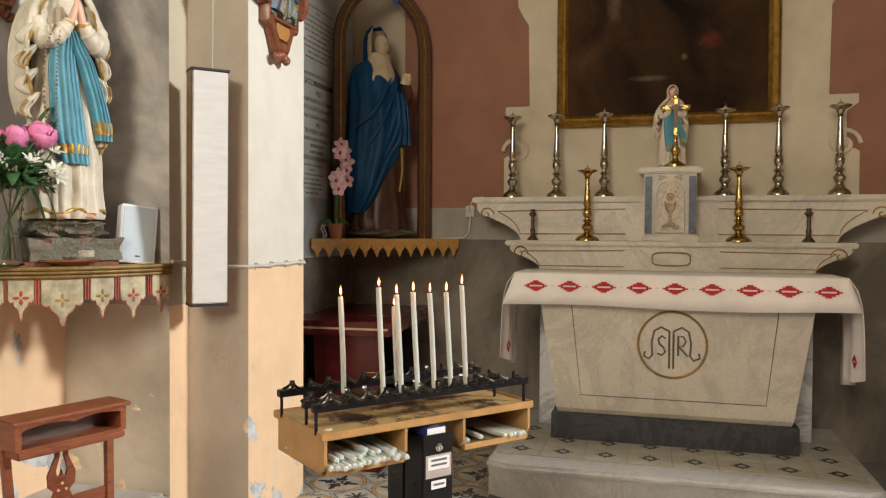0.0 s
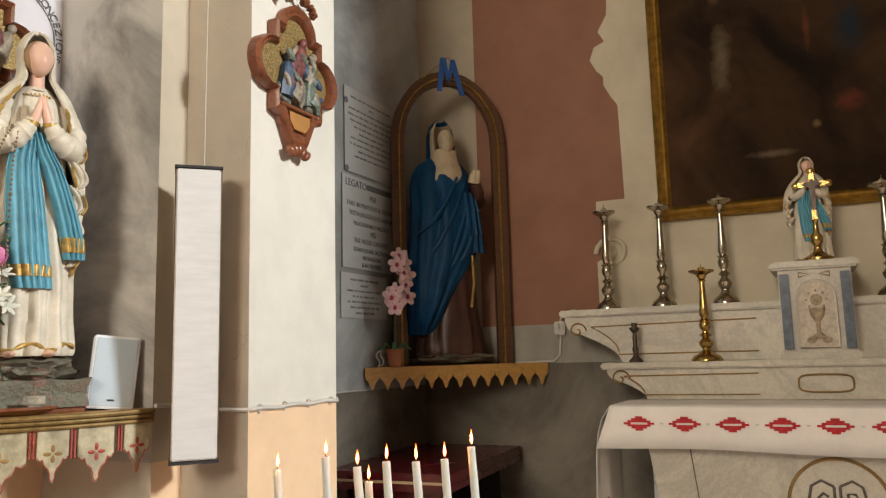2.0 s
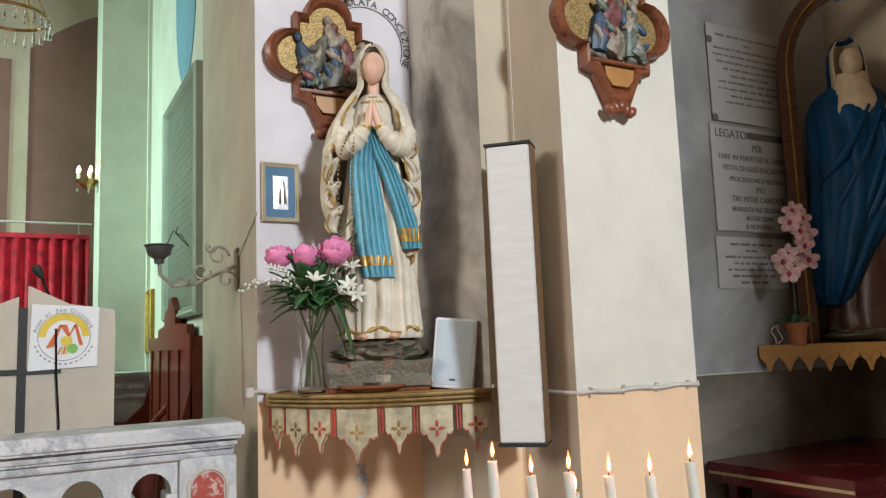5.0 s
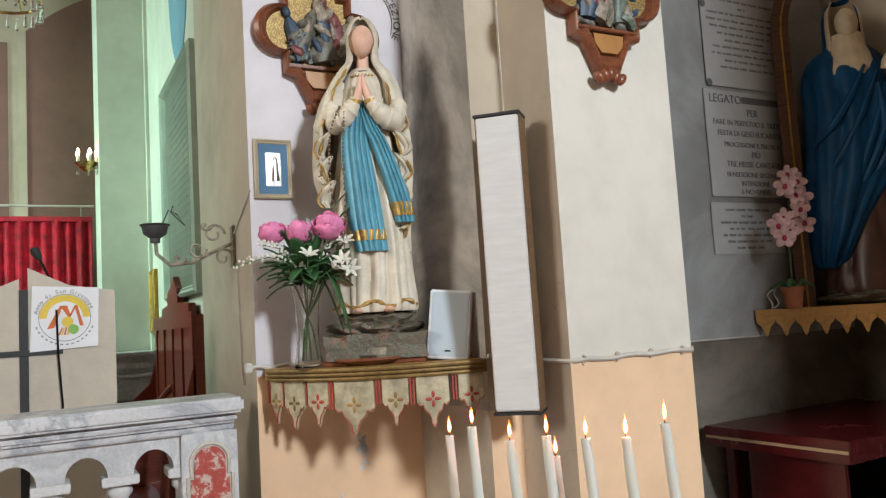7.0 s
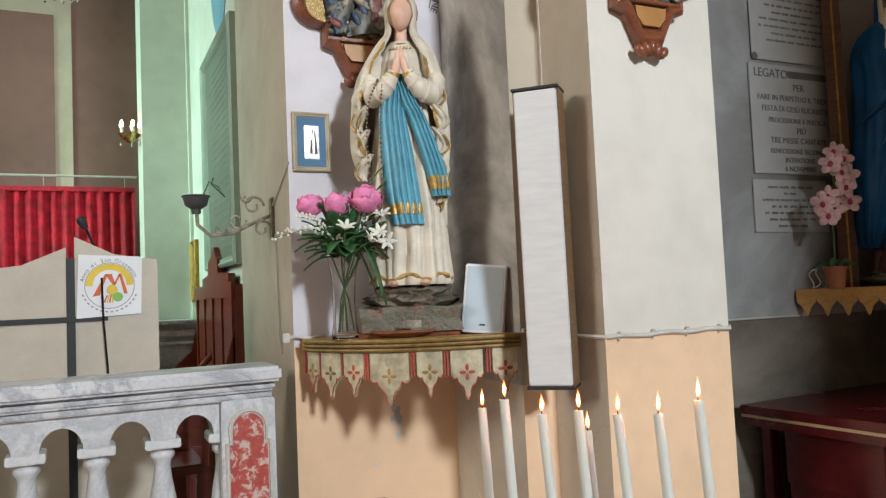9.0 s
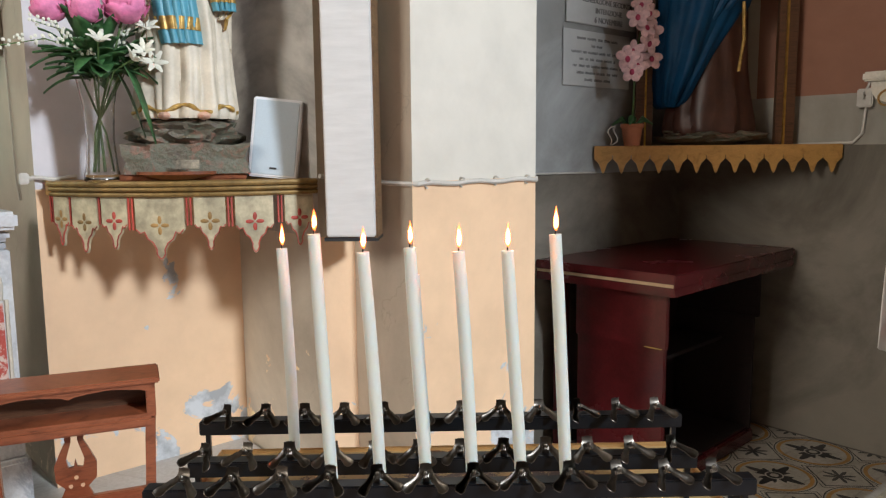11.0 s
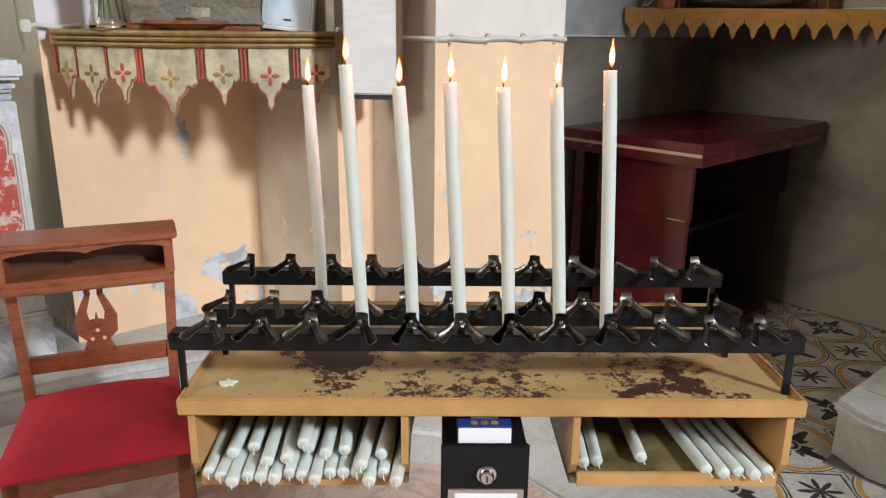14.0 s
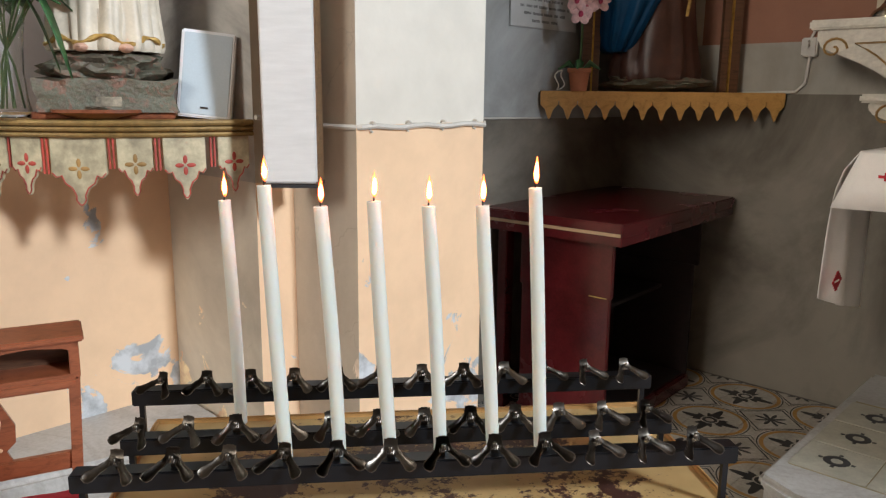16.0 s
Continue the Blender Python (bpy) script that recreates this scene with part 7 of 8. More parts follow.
lyre_o = [(-0.05, 0.515), (0.05, 0.515), (0.035, 0.535), (0.062, 0.55), (0.065, 0.58), (0.045, 0.605), (0.03, 0.625), (0.045, 0.655), (-0.045, 0.655), (-0.03, 0.625), (-0.045, 0.605), (-0.065, 0.58), (-0.062, 0.55), (-0.035, 0.535)]
b = prism(lyre_o[:5] + [(0.045, 0.605), (0.028, 0.625), (0.035, 0.655), (0.012, 0.655), (0.010, 0.625), (0.028, 0.590), (0.022, 0.573), (0.006, 0.575), (0.0, 0.59), (-0.006, 0.575), (-0.022, 0.573), (-0.028, 0.590), (-0.010, 0.625), (-0.012, 0.655), (-0.035, 0.655), (-0.028, 0.625), (-0.045, 0.605), (-0.065, 0.58), (-0.062, 0.55), (-0.035, 0.535)], 0.012, Matrix.Translation((0, -0.012, 0.515)) @ Matrix.Diagonal((0.82, 1, 1.47, 1)) @ Matrix.Translation((0, 0, -0.515)))
sp_ = part("lyre_splat", b, CHAIR_WOOD, ch, "pierced lyre-shaped splat", False)
for x, z in ((0.0, 0.574), (-0.015, 0.55), (0.015, 0.55)):
    part("pierced_hole", lathe([(0, 0), (0.0055, 0), (0.0055, 0.002), (0, 0.002)], 10, None, Matrix.Translation((x, -0.0125, z)) @ pose(0, 0, 0, 90)), PEACH_WALL, sp_)
seat = bmesh.new()
rows = []
for u in range(13):
    y = -0.45 + 0.44 * u / 12
    hw = 0.225 - 0.035 * u / 12
    rows.append([seat.verts.new(((i / 12 - 0.5) * 2 * hw, y, 0.405 + 0.055 * (1 - abs(i / 6 - 1) ** 3.2) * (1 - abs(u / 6 - 1) ** 3.2))) for i in range(13)])
for p, q in zip(rows, rows[1:]):
    for i in range(12):
        seat.faces.new((p[i], p[i + 1], q[i + 1], q[i]))
bot = [seat.verts.new((v.co.x, v.co.y, 0.398)) for v in (rows[0][0], rows[0][-1], rows[-1][-1], rows[-1][0])]
seat.faces.new(bot)
seat.faces.new([*rows[0], bot[1], bot[0]]), seat.faces.new([*rows[-1][::-1], bot[3], bot[2]])
seat.faces.new([*[r[0] for r in rows][::-1], bot[0], bot[3]]), seat.faces.new([*[r[-1] for r in rows], bot[2], bot[1]])
part("seat_cushion", seat, RED_CLOTH, ch, "crimson padded seat")

# ---- communion rail ----
rail = thing("balustrade", pose(2.90, 2.85, 0.225), "white and grey marble communion rail with turned balusters", "balustrade")
RL = 4.2
part("top_rail", box(-RL, 0.02, -0.16, 0.14, 0.985, 1.045, 0.012), GREY_MARBLE, rail, "grey-veined marble coping")
part("rail_moulding", box(-RL, 0.0, -0.125, 0.11, 0.945, 0.985, 0.012), GREY_MARBLE, rail)
part("rail_fillet", box(-RL, -0.01, -0.10, 0.09, 0.915, 0.945, 0.006), GREY_MARBLE, rail)
part("plinth", box(-RL, 0.01, -0.13, 0.12, 0.0, 0.20, 0.012), GREY_MARBLE, rail)
part("end_post", box(-0.215, 0.0, -0.10, 0.09, 0.20, 0.915, 0.004), RAIL_MARBLE, rail)
inl = [(-0.185, 0.30), (-0.035, 0.30), (-0.035, 0.74), (-0.05, 0.74)] + arc(-0.11, 0.80, 0.062, 0, 180, 10) + [(-0.17, 0.74), (-0.185, 0.74)]


def red_fresco():
    m = shader("worn_red_scagliola", (0.4, 0.08, 0.05), 0.5)
    v = coords(m)
    c = ramp(m, noise_at(m, v, 24, 8, 0.7, 0.4), [(0.42, (0.36, 0.05, 0.035)), (0.52, (0.40, 0.07, 0.05)), (0.58, (0.55, 0.42, 0.36))])
    join(m, c, bsdf(m).inputs["Base Color"])
    bump(m, noise_at(m, v, 40, 5), 0.2, 0.003)
    return m


part("red_inlay", prism(inl, 0.010, Matrix.Translation((0, -0.106, 0))), red_fresco(), rail, "worn mottled red inlay panel", False)
part("inlay_moulding", tube([(x, -0.104, z) for x, z in [(-0.196, 0.29), (-0.024, 0.29), (-0.024, 0.75), (-0.04, 0.75)] + arc(-0.11, 0.80, 0.074, 0, 180, 10) + [(-0.18, 0.75), (-0.196, 0.75)]], 0.007, 6, None, True), MARBLE, rail)
sp = 0.2365
bal0 = None
prof = [(0.0, 0.20), (0.062, 0.20), (0.062, 0.235), (0.050, 0.245), (0.055, 0.265), (0.042, 0.28), (0.034, 0.31), (0.036, 0.34), (0.052, 0.41), (0.058, 0.47), (0.050, 0.55), (0.036, 0.63), (0.030, 0.68), (0.034, 0.70), (0.047, 0.715), (0.047, 0.73), (0.038, 0.742), (0.040, 0.755), (0.0, 0.755)]
for k in range(16):
    x = -0.205 - 0.01 - sp * k + 0.02
    m = Matrix.Translation((x, -0.005, 0))
    if bal0 is None:
        b = lathe(prof, 20)
        box(-0.066, 0.066, -0.066, 0.066, 0.752, 0.788, 0.004, b)
        bal0 = part("baluster", b, RAIL_MARBLE, rail, "turned white marble baluster")
        bal0.matrix_local = m
    else:
        o = new("baluster", bal0.data)
        o.parent, o.matrix_local = rail, m
ar = [(0.0, 0.92)]
for k in range(16):
    xr = -0.195 - sp * k - 0.045
    xl = xr - sp + 0.09
    cxm, r_ = (xr + xl) / 2, (xr - xl) / 2
    ar += [(xr + 0.045, 0.788), (xr, 0.788)] + [(cxm + r_ * math.cos(radians(a)), 0.788 + r_ * 1.15 * math.sin(radians(a))) for a in range(15, 180, 15)] + [(xl, 0.788)]
ar += [(-RL, 0.788), (-RL, 0.92)]
ar[0] = (-0.195, 0.92)
part("arcade", prism(ar, 0.13, Matrix.Translation((0, -0.07, 0))), RAIL_MARBLE, rail, "row of small marble arches", False)

# ---- lectern with poster ----
BEIGE_PANEL = surface("cream_lectern_panel", (0.52, 0.46, 0.37), 0.55, vary=0.08)
lec = thing("lectern", pose(2.16, 3.55, 0.225), "cream panelled lectern with a black tape cross and poster", "lectern")
part("front_panel", prism([(0.0, 0.0), (0.365, 0.0), (0.365, 1.535), (0.17, 1.565), (0.0, 1.65)], 0.03), BEIGE_PANEL, lec, "", False)
part("front_panel", prism([(-0.035, 0.0), (-0.035, 1.60), (-0.22, 1.52), (-0.40, 1.50), (-0.40, 0.0)], 0.03), BEIGE_PANEL, lec, "", False)
part("side_panel", box(0.335, 0.365, 0.03, 0.35, 0.0, 1.42), BEIGE_PANEL, lec, "", False)
part("cross_upright", box(-0.036, 0.001, -0.006, 0.025, 0.0, 1.55), BLACK_TAPE, lec, "black cross upright", False)
part("cross_arm", box(-0.40, 0.14, -0.008, -0.001, 1.250, 1.275), BLACK_TAPE, lec, "black cross arm", False)
part("shelf", box(-0.35, 0.33, 0.03, 0.33, 1.38, 1.40), BEIGE_PANEL, lec, "", False)
post = thing("poster", pose(2.165, 3.540, 1.49), "white paper poster with a yellow ring emblem taped to the lectern", "poster")
part("sheet", prism([(0, 0.0), (0.282, 0.012), (0.29, 0.285), (0.012, 0.30)], 0.0015), PAPER, post, "", False)
PRINT_GREY = surface("grey_print", (0.36, 0.34, 0.33), 0.8, vary=0.1)
YEL = surface("yellow_print", (0.75, 0.55, 0.08), 0.8, vary=0.1)
ORA = surface("orange_print", (0.65, 0.16, 0.05), 0.8, vary=0.1)
GRN = surface("green_print", (0.25, 0.50, 0.12), 0.8, vary=0.1)
c = (0.145, 0.15)
part("emblem_ring", prism([(c[0] + 0.105 * math.cos(a), c[1] + 0.105 * math.sin(a)) for a in [math.pi * i / 16 for i in range(17)]] + [(c[0] + 0.075 * math.cos(a), c[1] + 0.075 * math.sin(a)) for a in [math.pi - math.pi * i / 16 for i in range(17)]], 0.001, Matrix.Translation((0, -0.0012, 0))), YEL, post, "", False)
part("emblem_line", tube([(c[0] + 0.108 * math.cos(a), -0.0005, c[1] + 0.108 * math.sin(a)) for a in [2 * math.pi * i / 40 for i in range(40)]], 0.0015, 4, None, True), INK, post)
for pts in ([(-0.075, -0.05), (-0.045, -0.045), (-0.01, 0.05), (-0.02, 0.055)], [(-0.02, 0.055), (0.01, 0.055), (0.025, 0.005), (0.015, 0.0)], [(0.015, 0.0), (0.025, 0.005), (0.05, 0.055), (0.04, 0.055)], [(0.04, 0.055), (0.052, 0.055), (0.078, -0.04), (0.062, -0.04)]):
    part("emblem_stroke", prism([(c[0] + x, c[1] + z) for x, z in pts], 0.001, Matrix.Translation((0, -0.0022, 0))), ORA, post, "", False)
part("emblem_disc", lathe([(0.024, 0), (0.024, 0.001), (0, 0.001)], 18, None, Matrix.Translation((c[0] + 0.01, -0.003, c[1] - 0.02)) @ pose(0, 0, 0, 90)), YEL, post)
part("emblem_globe", lathe([(0.022, 0), (0.022, 0.001), (0, 0.001)], 18, None, Matrix.Translation((c[0] + 0.035, -0.0035, c[1] - 0.055)) @ pose(0, 0, 0, 90)), GRN, post)
for k in range(4):
    part("emblem_ray", prism([(c[0] - 0.03 + 0.012 * k, c[1] - 0.08), (c[0] - 0.022 + 0.012 * k, c[1] - 0.08), (c[0] - 0.008 + 0.008 * k, c[1] - 0.045), (c[0] - 0.014 + 0.008 * k, c[1] - 0.045)], 0.001, Matrix.Translation((0, -0.0015, 0))), YEL if k % 2 else ORA, post, "", False)
word = "Anno di San Giuseppe"
for k, chh in enumerate(word):
    a = radians(166 - 7.6 * k)
    if chh != " ":
        lettering("letter", chh, 0.026, Matrix.Translation((c[0] + 0.114 * math.cos(a), -0.0008, c[1] + 0.114 * math.sin(a))) @ pose(0, 0, 0, 90) @ pose(0, 0, 0, 0, 0, math.degrees(a) - 90), INK, post, "CENTER", 0.0004)
for k in range(14):
    a = radians(200 + 10.5 * k)
    part("text_bar", moved(box(-0.006, 0.006, -0.0012, -0.0002, -0.0035, 0.0035), Matrix.Translation((c[0] + 0.124 * math.cos(a), 0, c[1] + 0.124 * math.sin(a))) @ Matrix.Rotation(-a - math.pi / 2, 4, "Y")), PRINT_GREY, post, "", False)
mic = thing("microphone", pose(2.26, 3.60, 1.625), "black gooseneck microphone clipped to the lectern", "microphone")
part("gooseneck", tube([(0.03, 0.05, 0.0), (0.02, 0.0, 0.12), (-0.02, -0.03, 0.22), (-0.055, -0.05, 0.30)], 0.006, 6), BLACK_STEEL, mic)
part("head", tube([(-0.05, -0.045, 0.29), (-0.068, -0.055, 0.325), (-0.075, -0.06, 0.34)], [0.014, 0.022, 0.016], 10), BLACK_TAPE, mic)
part("lead", tube([(0.03, 0.05, 0.0), (0.015, -0.068, 0.05), (0.02, -0.07, -0.15), (0.035, -0.07, -0.38), (0.03, -0.072, -0.6)], 0.005, 6), BLACK_STEEL, mic)

# ---- lamp bracket on the pier ----
lamp = thing("wall_lamp", pose(3.018, 3.20, 1.965), "black iron lamp cup on a scrolled wall bracket", "lamp")
part("arm", tube([(0, 0, -0.02), (-0.09, 0, -0.06), (-0.19, 0, -0.11), (-0.29, 0, -0.12), (-0.345, 0, -0.07), (-0.35, 0, 0.0)], 0.009, 7), PATINA_IRON, lamp, "pale scrolled arm")
for cx, cz, r0, d in ((-0.09, 0.02, 0.05, 1), (-0.17, -0.05, 0.045, -1), (-0.05, -0.09, 0.045, 1), (-0.25, -0.09, 0.03, -1), (-0.13, 0.06, 0.03, -1)):
    part("scroll", tube([(cx + (r0 - 0.005 * a) * math.cos(d * a), 0.004 * d, cz + (r0 - 0.005 * a) * math.sin(d * a)) for a in [0.4 * i for i in range(18)]], 0.006, 6), PATINA_IRON, lamp)
part("cup", lathe([(0, -0.02), (0.02, -0.02), (0.022, 0.0), (0.05, 0.02), (0.058, 0.055), (0.066, 0.06), (0.062, 0.064), (0.045, 0.03), (0, 0.02)], 20, None, Matrix.Translation((-0.35, 0, 0.0))), IRON, lamp, "black iron cup")
part("wire_hook", tube([(-0.32, 0, 0.06), (-0.29, 0, 0.13), (-0.25, 0.01, 0.11), (-0.22, 0.0, 0.06), (-0.28, 0.0, 0.12), (-0.27, 0, 0.15)], 0.003, 5), IRON, lamp)
part("wall_plate", box(-0.012, 0.0, -0.03, 0.03, -0.14, 0.06, 0.004), PATINA_IRON, lamp)
part("lead", tube([(-0.005, -0.06, -0.12), (-0.006, -0.08, -0.35), (-0.006, -0.09, -0.60), (-0.006, -0.12, -0.68)], 0.004, 5), CABLE_WHITE, lamp)
part("lead", tube([(-0.005, -0.03, 0.02), (-0.004, -0.2, 0.10), (-0.004, -0.36, 0.17)], 0.004, 5), CABLE_WHITE, lamp)

# ---- choir furnishings ----
BENCH_WOOD = wood("polished_bench_wood", (0.15, 0.026, 0.014), (0.07, 0.013, 0.008), 0.28, (2, 2, 8))
bench = thing("choir_bench", pose(3.105, 4.44, 0.225), "carved red-brown choir bench with a gabled back against the wall", "bench")
part("back_panel", box(-0.06, 0.0, 0.0, 1.75, 0.42, 1.42, 0.004), BENCH_WOOD, bench)
for k in range(5):
    part("stile", box(-0.075, -0.058, 0.02 + 0.40 * k, 0.10 + 0.40 * k, 0.42, 1.42, 0.003), BENCH_WOOD, bench)
part("back_rail", box(-0.078, -0.056, 0.0, 1.75, 1.34, 1.44, 0.004), BENCH_WOOD, bench)
part("crest", prism([(0.20, 1.42), (1.40, 1.42), (1.40, 1.50), (1.10, 1.52), (1.08, 1.62), (0.95, 1.64), (0.87, 1.70), (0.79, 1.71), (0.71, 1.64), (0.65, 1.62), (0.63, 1.52), (0.20, 1.50)], 0.045, Matrix.Translation((-0.06, 0, 0)) @ turn_x, None, 0.004), BENCH_WOOD, bench, "gabled crest")
part("seat", box(-0.50, 0.0, 0.0, 1.75, 0.40, 0.45, 0.006), BENCH_WOOD, bench)
for y in (0.02, 1.70):
    part("end_panel", prism([(0.0, 0.0), (-0.48, 0.0), (-0.48, 0.42), (-0.40, 0.60), (-0.50, 0.72), (-0.46, 0.80), (-0.25, 0.80), (-0.12, 0.92), (-0.06, 1.15), (0, 1.40)], 0.045, Matrix.Translation((0, y, 0)), None, 0.004), BENCH_WOOD, bench, "scrolled bench end")
part("arm", tube([(-0.50, 0.9, 0.72), (-0.40, 0.9, 0.80), (-0.2, 0.9, 0.80), (-0.06, 0.9, 0.95)], 0.025, 8), BENCH_WOOD, bench)

for k in range(4):
    part("panel", box(-0.068, -0.057, 0.13 + 0.40 * k, 0.39 + 0.40 * k, 0.55, 1.28, 0.008), BENCH_WOOD, bench, "raised polished panel")
seatc = thing("armchair", pose(2.52, 4.05, 0.225), "low wooden armchair with curved arms behind the communion rail", "chair")
part("seat", box(-0.25, 0.25, -0.24, 0.24, 0.42, 0.47, 0.015), BENCH_WOOD, seatc)
part("back", box(-0.23, 0.23, 0.20, 0.24, 0.47, 0.86, 0.01), BENCH_WOOD, seatc)
for sx in (1, -1):
    part("arm", tube(catmull([(sx * 0.25, 0.22, 0.92), (sx * 0.27, 0.10, 0.84), (sx * 0.28, -0.08, 0.83), (sx * 0.27, -0.22, 0.90), (sx * 0.26, -0.26, 0.80), (sx * 0.25, -0.22, 0.62), (sx * 0.24, -0.22, 0.45)], 4), 0.022, 8), BENCH_WOOD, seatc)
    for sy in (1, -1):
        part("leg", box(sx * 0.22 - 0.022, sx * 0.22 + 0.022, sy * 0.21 - 0.022, sy * 0.21 + 0.022, 0.0, 0.43, 0.004), BENCH_WOOD, seatc)

GREEN_FRAME = surface("pale_green_stone_frame", (0.36, 0.42, 0.35), 0.6, vary=0.1)
tb = thing("memorial_tablet", pose(3.118, 4.46, 1.78), "large framed inscription tablet on the pale choir wall", "plaque")
tbo, tbi = [(0.0, 0), (1.27, 0), (1.27, 1.62), (0.0, 1.62)], [(0.07, 0.07), (1.20, 0.07), (1.20, 1.55), (0.07, 1.55)]
part("frame", moved(ring_frame(tbo, tbi, 0.07), Matrix.Translation((-0.07, 0, 0)) @ turn_x), GREEN_FRAME, tb, "pale stone frame", False)
part("tablet", box(-0.03, -0.005, 0.06, 1.21, 0.06, 1.56), surface("grey_green_slate", (0.17, 0.205, 0.165), 0.5, vary=0.15), tb, "", False)
SLATE_INK = surface("worn_engraving", (0.25, 0.28, 0.24), 0.7)
rr = random.Random(3)
for k in range(26):
    a0 = 0.14 + rr.uniform(0, 0.12)
    part("text_bar", box(-0.0325, -0.030, a0, 1.12 - rr.uniform(0, 0.3), 1.44 - 0.052 * k, 1.452 - 0.052 * k), SLATE_INK, tb, "", False)
structure("trim_blue_fresco", prism([(5.12 + 0.40 * math.cos(a), 4.22 + 0.76 * math.sin(a)) for a in [math.pi * i / 24 for i in range(48)]], 0.006, Matrix.Translation((3.113, 0, 0)) @ turn_x), plaster("faded_blue_fresco", (0.18, 0.34, 0.46), (0.13, 0.25, 0.36), 0.5, relief=0.1), "faded blue painted oval above the tablet")
# Thin strip that colours in the reddish shadow at the pier's recess edge.
structure("trim_pier_strip", box(3.108, 3.121, 4.03, 4.40, 0.225, 7.0), plaster("pinkish_shade_plaster", (0.40, 0.27, 0.21), (0.31, 0.21, 0.16), 0.6, relief=0.2), "strip of wall beside the pier coloured as reddish shade")
structure("trim_choir_edge", box(3.09, 3.12, 6.84, 6.9, 0.2, 7.0), CHOIR_WALL, "narrow pale edge moulding")
sf = thing("framed_picture", pose(3.118, 6.55, 1.55), "narrow gilt-framed picture on the choir wall", "picture")
so, si = [(0, 0), (0.30, 0), (0.30, 0.55), (0, 0.55)], [(0.04, 0.04), (0.26, 0.04), (0.26, 0.51), (0.04, 0.51)]
part("frame", moved(ring_frame(so, si, 0.04), Matrix.Translation((-0.04, 0, 0)) @ turn_x), GILT, sf, "gilt frame", False)
part("picture", box(-0.015, -0.003, 0.035, 0.265, 0.035, 0.515), surface("dark_print", (0.10, 0.09, 0.07), 0.5, vary=0.5), sf, "", False)

cur = thing("curtain", pose(1.0, 8.1, 0.222), "pleated red damask curtain hanging from a pale rod", "curtain")
b = bmesh.new()
cols = []
for i in range(181):
    x = 1.70 * i / 180
    cols.append([b.verts.new((x, 0.035 * math.sin(i * 0.55) * (1.0 if k else 0.6) + 0.01 * math.sin(i * 0.21), z)) for k, z in enumerate((2.52, 1.6, 0.8, 0.0))])
for p, q in zip(cols, cols[1:]):
    for k in range(3):
        b.faces.new((p[k], p[k + 1], q[k + 1], q[k]))
cu = part("drape", b, CURTAIN_RED, cur)
cu.modifiers.new("thickness", "SOLIDIFY").thickness = 0.006
part("heading", box(0, 1.70, -0.03, 0.03, 2.50, 2.55, 0.005), CURTAIN_RED, cur)
part("rod", tube([(-0.4, 0, 2.66), (1.72, 0, 2.66)], 0.012, 8), CABLE_WHITE, cur)
for x in (0.05, 0.85, 1.6):
    part("hook", tube([(x, 0, 2.66), (x, 0, 2.54)], 0.004, 5), CABLE_WHITE, cur)

sc = thing("wall_sconce", pose(2.695, 7.2, 3.10), "gilt wall sconce with lit bulbs and crystal drops", "sconce")
part("arm", tube([(0, 0, 0), (-0.06, -0.05, -0.03), (-0.12, -0.08, 0.02)], 0.008, 6), BRASS, sc)
part("bowl", lathe([(0, -0.05), (0.03, -0.04), (0.08, 0.0), (0.10, 0.03), (0, 0.02)], 16, None, Matrix.Translation((-0.09, -0.08, 0))), BRASS, sc)
BULB = glow("lit_bulb", (1.0, 0.75, 0.38), 30.0)
CRY = shader("crystal", (0.95, 0.97, 1.0), 0.02)
bsdf(CRY).inputs["Transmission Weight"].default_value = 1.0
for k in range(5):
    a = 1.256 * k
    x, y = -0.09 + 0.085 * math.cos(a), -0.08 + 0.085 * math.sin(a)
    part("candle_tube", lathe([(0, 0), (0.012, 0), (0.012, 0.06), (0, 0.06)], 10, None, Matrix.Translation((x, y, 0.03))), PALE_PETAL, sc)
    part("bulb", lathe([(0, 0), (0.012, 0.01), (0.016, 0.03), (0.006, 0.055), (0, 0.065)], 10, None, Matrix.Translation((x, y, 0.09))), BULB, sc, "lit bulb")
    part("crystal_drop", lathe([(0, -0.08), (0.012, -0.06), (0.003, -0.02), (0, -0.01)], 6, None, Matrix.Translation((x, y, 0.0))), CRY, sc, "crystal drop")
cd = thing("credence", pose(2.62, 6.45, 0.225), "pale blue-grey marble credence with stepped mouldings", "side table")
for k, (z, h, g) in enumerate(((0.0, 0.98, 0.0), (0.98, 0.03, 0.03), (1.05, 0.05, 0.0), (1.15, 0.03, 0.03), (1.01, 0.16, -0.03))):
    part("shelf" if k else "body", box(-0.45 - g, 0.42, -0.25 - g, 0.3, z, z + h, 0.006), marble("blue_grey_marble_slab", (0.58, 0.68, 0.70), (0.3, 0.38, 0.40)) if k in (0, 4) else GREY_MARBLE, cd)

# wooden kneeler at the chapel's other side
kn = thing("kneeler", pose(5.05, -1.66, 0.0), "dark red-brown wooden kneeler beside the altar", "kneeler")
part("top_board", moved(box(-0.20, 0.20, -0.30, 0.20, 0, 0.03, 0.006), Matrix.Translation((0, 0, 1.07))), MAHOGANY, kn)
for y in (0.16, -0.28):
    part("side", box(-0.17, 0.17, y, y + 0.03, 0.0, 1.07, 0.004), MAHOGANY, kn)
part("book_shelf", box(-0.17, 0.17, -0.25, 0.16, 0.80, 0.82), MAHOGANY, kn)
part("knee_board", box(-0.55, -0.17, -0.28, 0.19, 0.16, 0.20, 0.006), MAHOGANY, kn)
part("knee_post", box(-0.53, -0.49, -0.25, 0.16, 0.0, 0.16, 0.003), MAHOGANY, kn)

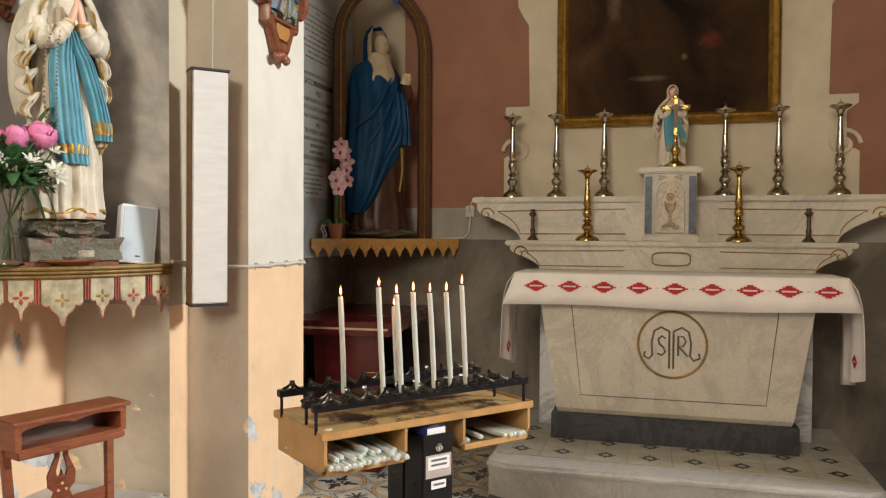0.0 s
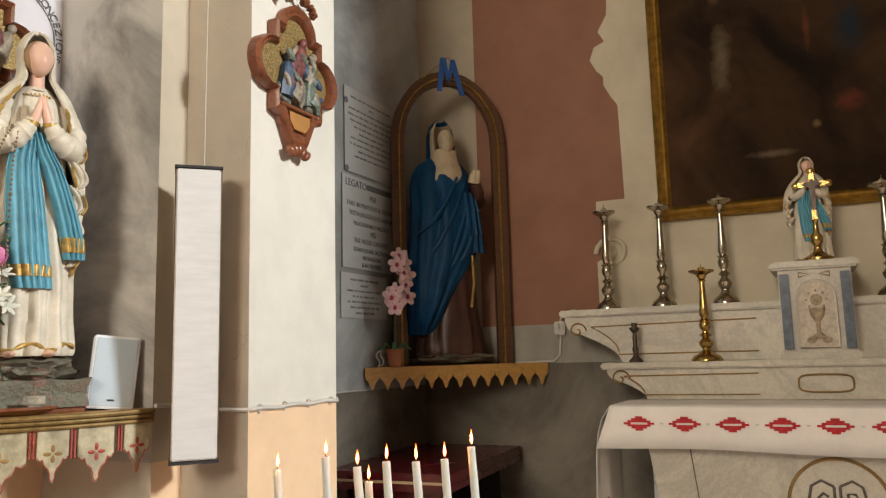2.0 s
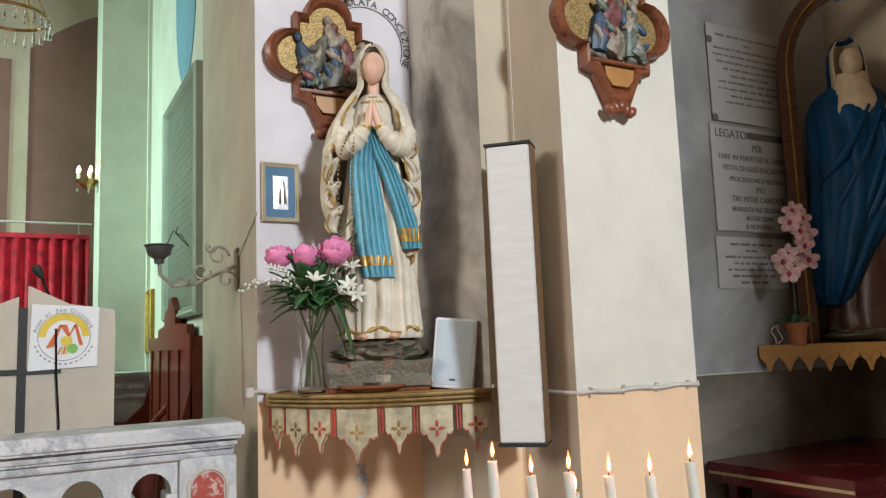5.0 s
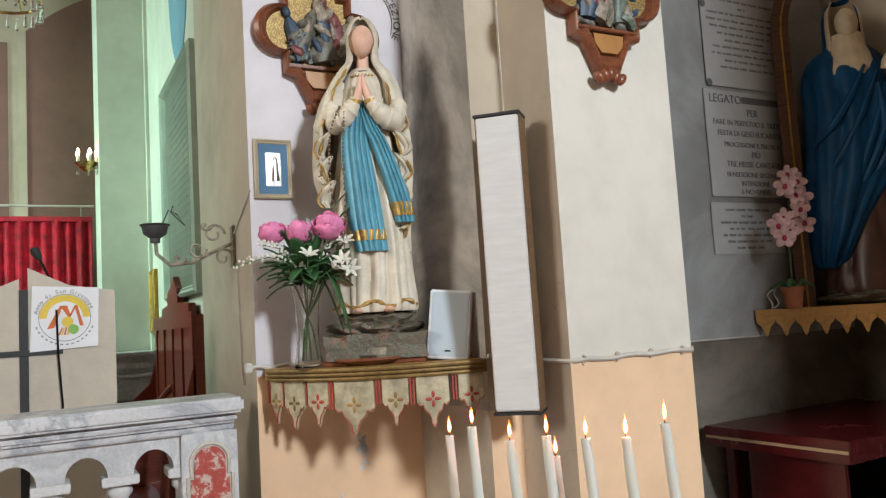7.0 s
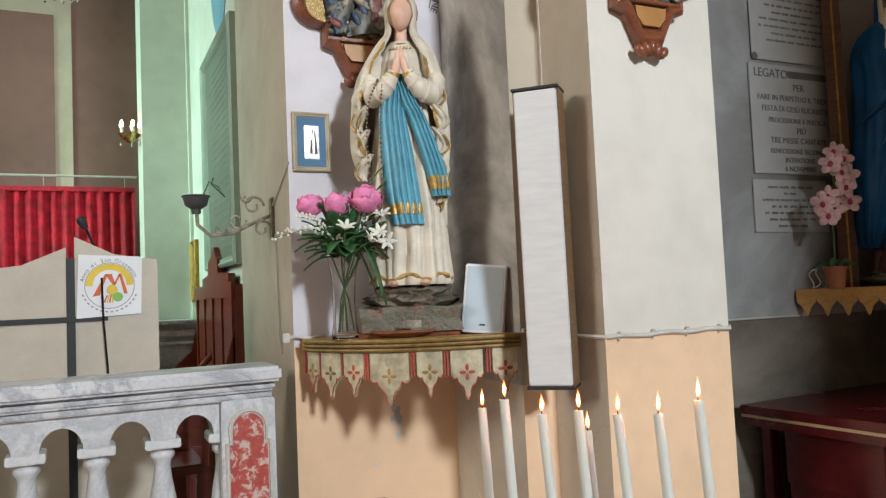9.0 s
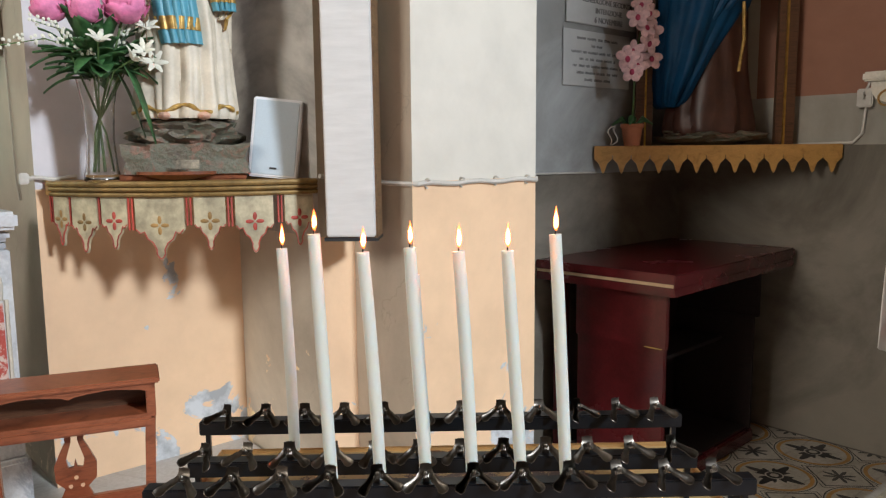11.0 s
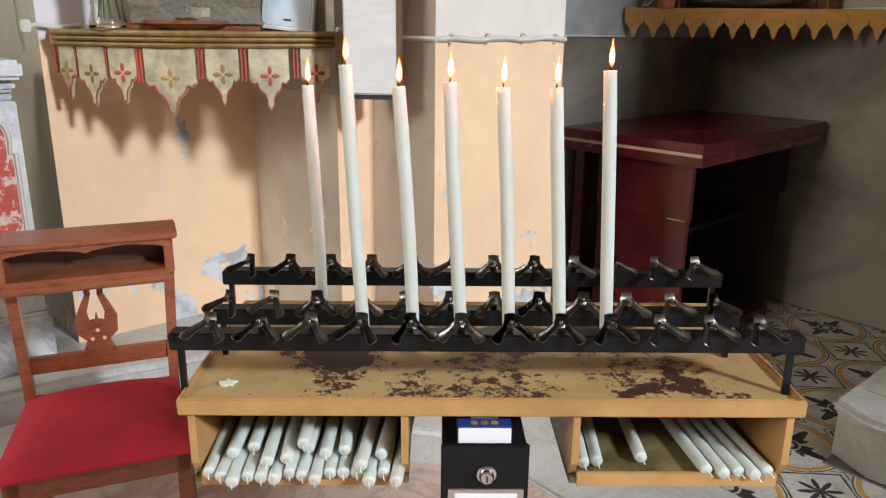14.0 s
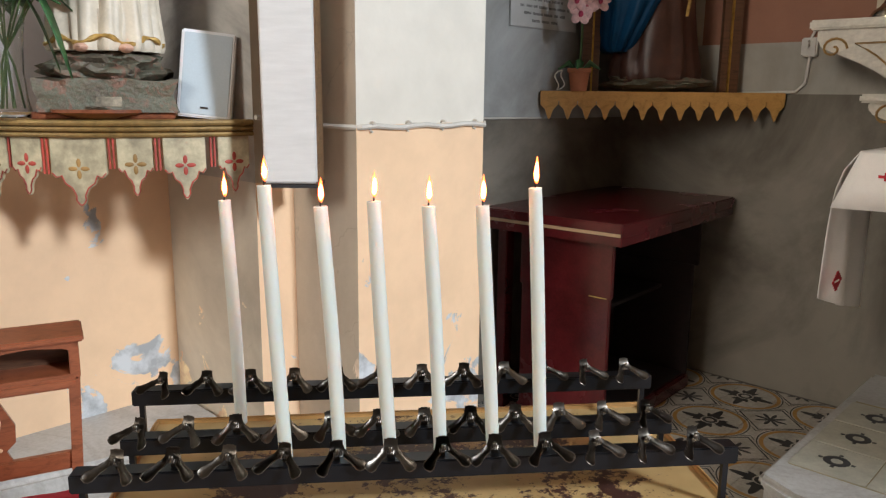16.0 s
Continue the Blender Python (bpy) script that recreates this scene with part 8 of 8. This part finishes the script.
sb = thing("socket_box", pose(6.168, 1.30, 1.64), "small painted electric box with a conduit on the altar wall", "socket")
part("box", box(-0.035, 0.0, -0.035, 0.035, 0.0, 0.085, 0.006), CABLE_WHITE, sb)
part("hook", tube([(-0.035, 0, 0.05), (-0.055, 0.0, 0.04), (-0.055, 0.0, 0.06), (-0.04, 0, 0.07)], 0.005, 6), CABLE_WHITE, sb)
part("conduit", tube([(-0.008, 0.0, 0.0), (-0.008, 0.01, -0.12), (-0.008, 0.05, -0.16), (-0.008, 0.30, -0.165)], 0.007, 6), CABLE_WHITE, sb)
part("conduit", tube([(-0.008, 0.0, 0.085), (-0.008, -0.02, 0.14), (-0.008, -0.10, 0.15)], 0.007, 6), CABLE_WHITE, sb)

# ---- tiles ----
tile_me = bpy.data.meshes.new("floor_tile")
b = box(-0.0995, 0.0995, -0.0995, 0.0995, -0.012, 0.0, 0.0012, None, 1)
b.to_mesh(tile_me)
b.free()
tile_me.materials.append(TILE)
rr = random.Random(5)
near, far = [], []
for i in range(9):
    for j in range(24):
        x, y = 4.46 + 0.2 * i, 2.16 - 0.2 * j
        (near if (y > 0.8 or x < 4.8) and y > -2.2 else far).append((x, y))
for x, y in near[:295]:
    o = new("floor_tile", tile_me)
    o.parent = floor
    o.matrix_local = Matrix.Translation((x, y, rr.uniform(-0.0012, 0.0004))) @ pose(0, 0, 0, rr.uniform(-0.2, 0.2), rr.uniform(-0.2, 0.2), 0)

RINGT = surface("ring_tile", (0.46, 0.44, 0.36), 0.5, vary=0.14, scale=9, relief=0.05)
RINGD = surface("dark_ring_inlay", (0.05, 0.048, 0.05), 0.5, vary=0.2)
OCHRE_T = surface("ochre_tile_border", (0.36, 0.30, 0.15), 0.5, vary=0.2, scale=12)
t_me = bpy.data.meshes.new("ring_tile")
b = box(-0.123, 0.123, -0.123, 0.123, 0, 0.004, 0.001, None, 1)
b.to_mesh(t_me), b.free()
t_me.materials.append(RINGT)
r_me = bpy.data.meshes.new("tile_ring")
b = tube([(0.032 * math.cos(a), 0.032 * math.sin(a), 0.0) for a in [2 * math.pi * i / 14 for i in range(14)]], 0.0125, 6, None, True)
moved(b, Matrix.Translation((0, 0, 0.0042)) @ Matrix.Diagonal((1, 1, 0.10, 1)))
for k in range(4):
    box(0.046, 0.060, -0.006, 0.006, 0.004, 0.0052, 0, b)
    moved(b, pose(0, 0, 0, 0, 0, 90))
b.to_mesh(r_me), b.free()
r_me.materials.append(RINGD)
obj_from("tile_field", box(4.965, 5.735, AY - 1.0, AY + 0.985, PZ - 0.002, PZ + 0.0015), OCHRE_T, altar_step, "ochre tile border")
for i in range(3):
    for j in range(8):
        x, y = 5.09 + 0.25 * i, AY + 0.868 - 0.25 * j
        o = new("ring_tile", t_me)
        o.parent, o.location = altar_step, (x, y, PZ + 0.001)
        q = new("tile_ring", r_me)
        q.parent, q.location = o, (0, 0, 0)

# crystal chandelier of the choir, partly in view
cl = thing("chandelier", pose(2.02, 5.0, 3.72), "crystal chandelier with glass drops hanging over the choir", "chandelier")
part("hoop", tube([(0.22 * math.cos(a), 0.22 * math.sin(a), 0.0) for a in [2 * math.pi * i / 30 for i in range(30)]], 0.010, 6, None, True), BRASS, cl)
part("chain", tube([(0, 0, 0.45), (0, 0, 3.27)], 0.008, 6), BRASS, cl)
for k in range(6):
    a = math.pi * k / 3
    part("stay", tube([(0.22 * math.cos(a), 0.22 * math.sin(a), 0), (0, 0, 0.46)], 0.005, 5), BRASS, cl)
drop0 = None
for k in range(26):
    a = 2 * math.pi * k / 26
    m = Matrix.Translation((0.23 * math.cos(a), 0.23 * math.sin(a), -0.005 - 0.02 * (k % 2)))
    if drop0 is None:
        drop0 = part("crystal_drop", lathe([(0, -0.10), (0.015, -0.075), (0.005, -0.03), (0.009, -0.018), (0, 0.0)], 6), CRY, cl, "crystal drop", False)
        drop0.matrix_local = m
    else:
        o = new("crystal_drop", drop0.data)
        o.parent, o.matrix_local = cl, m
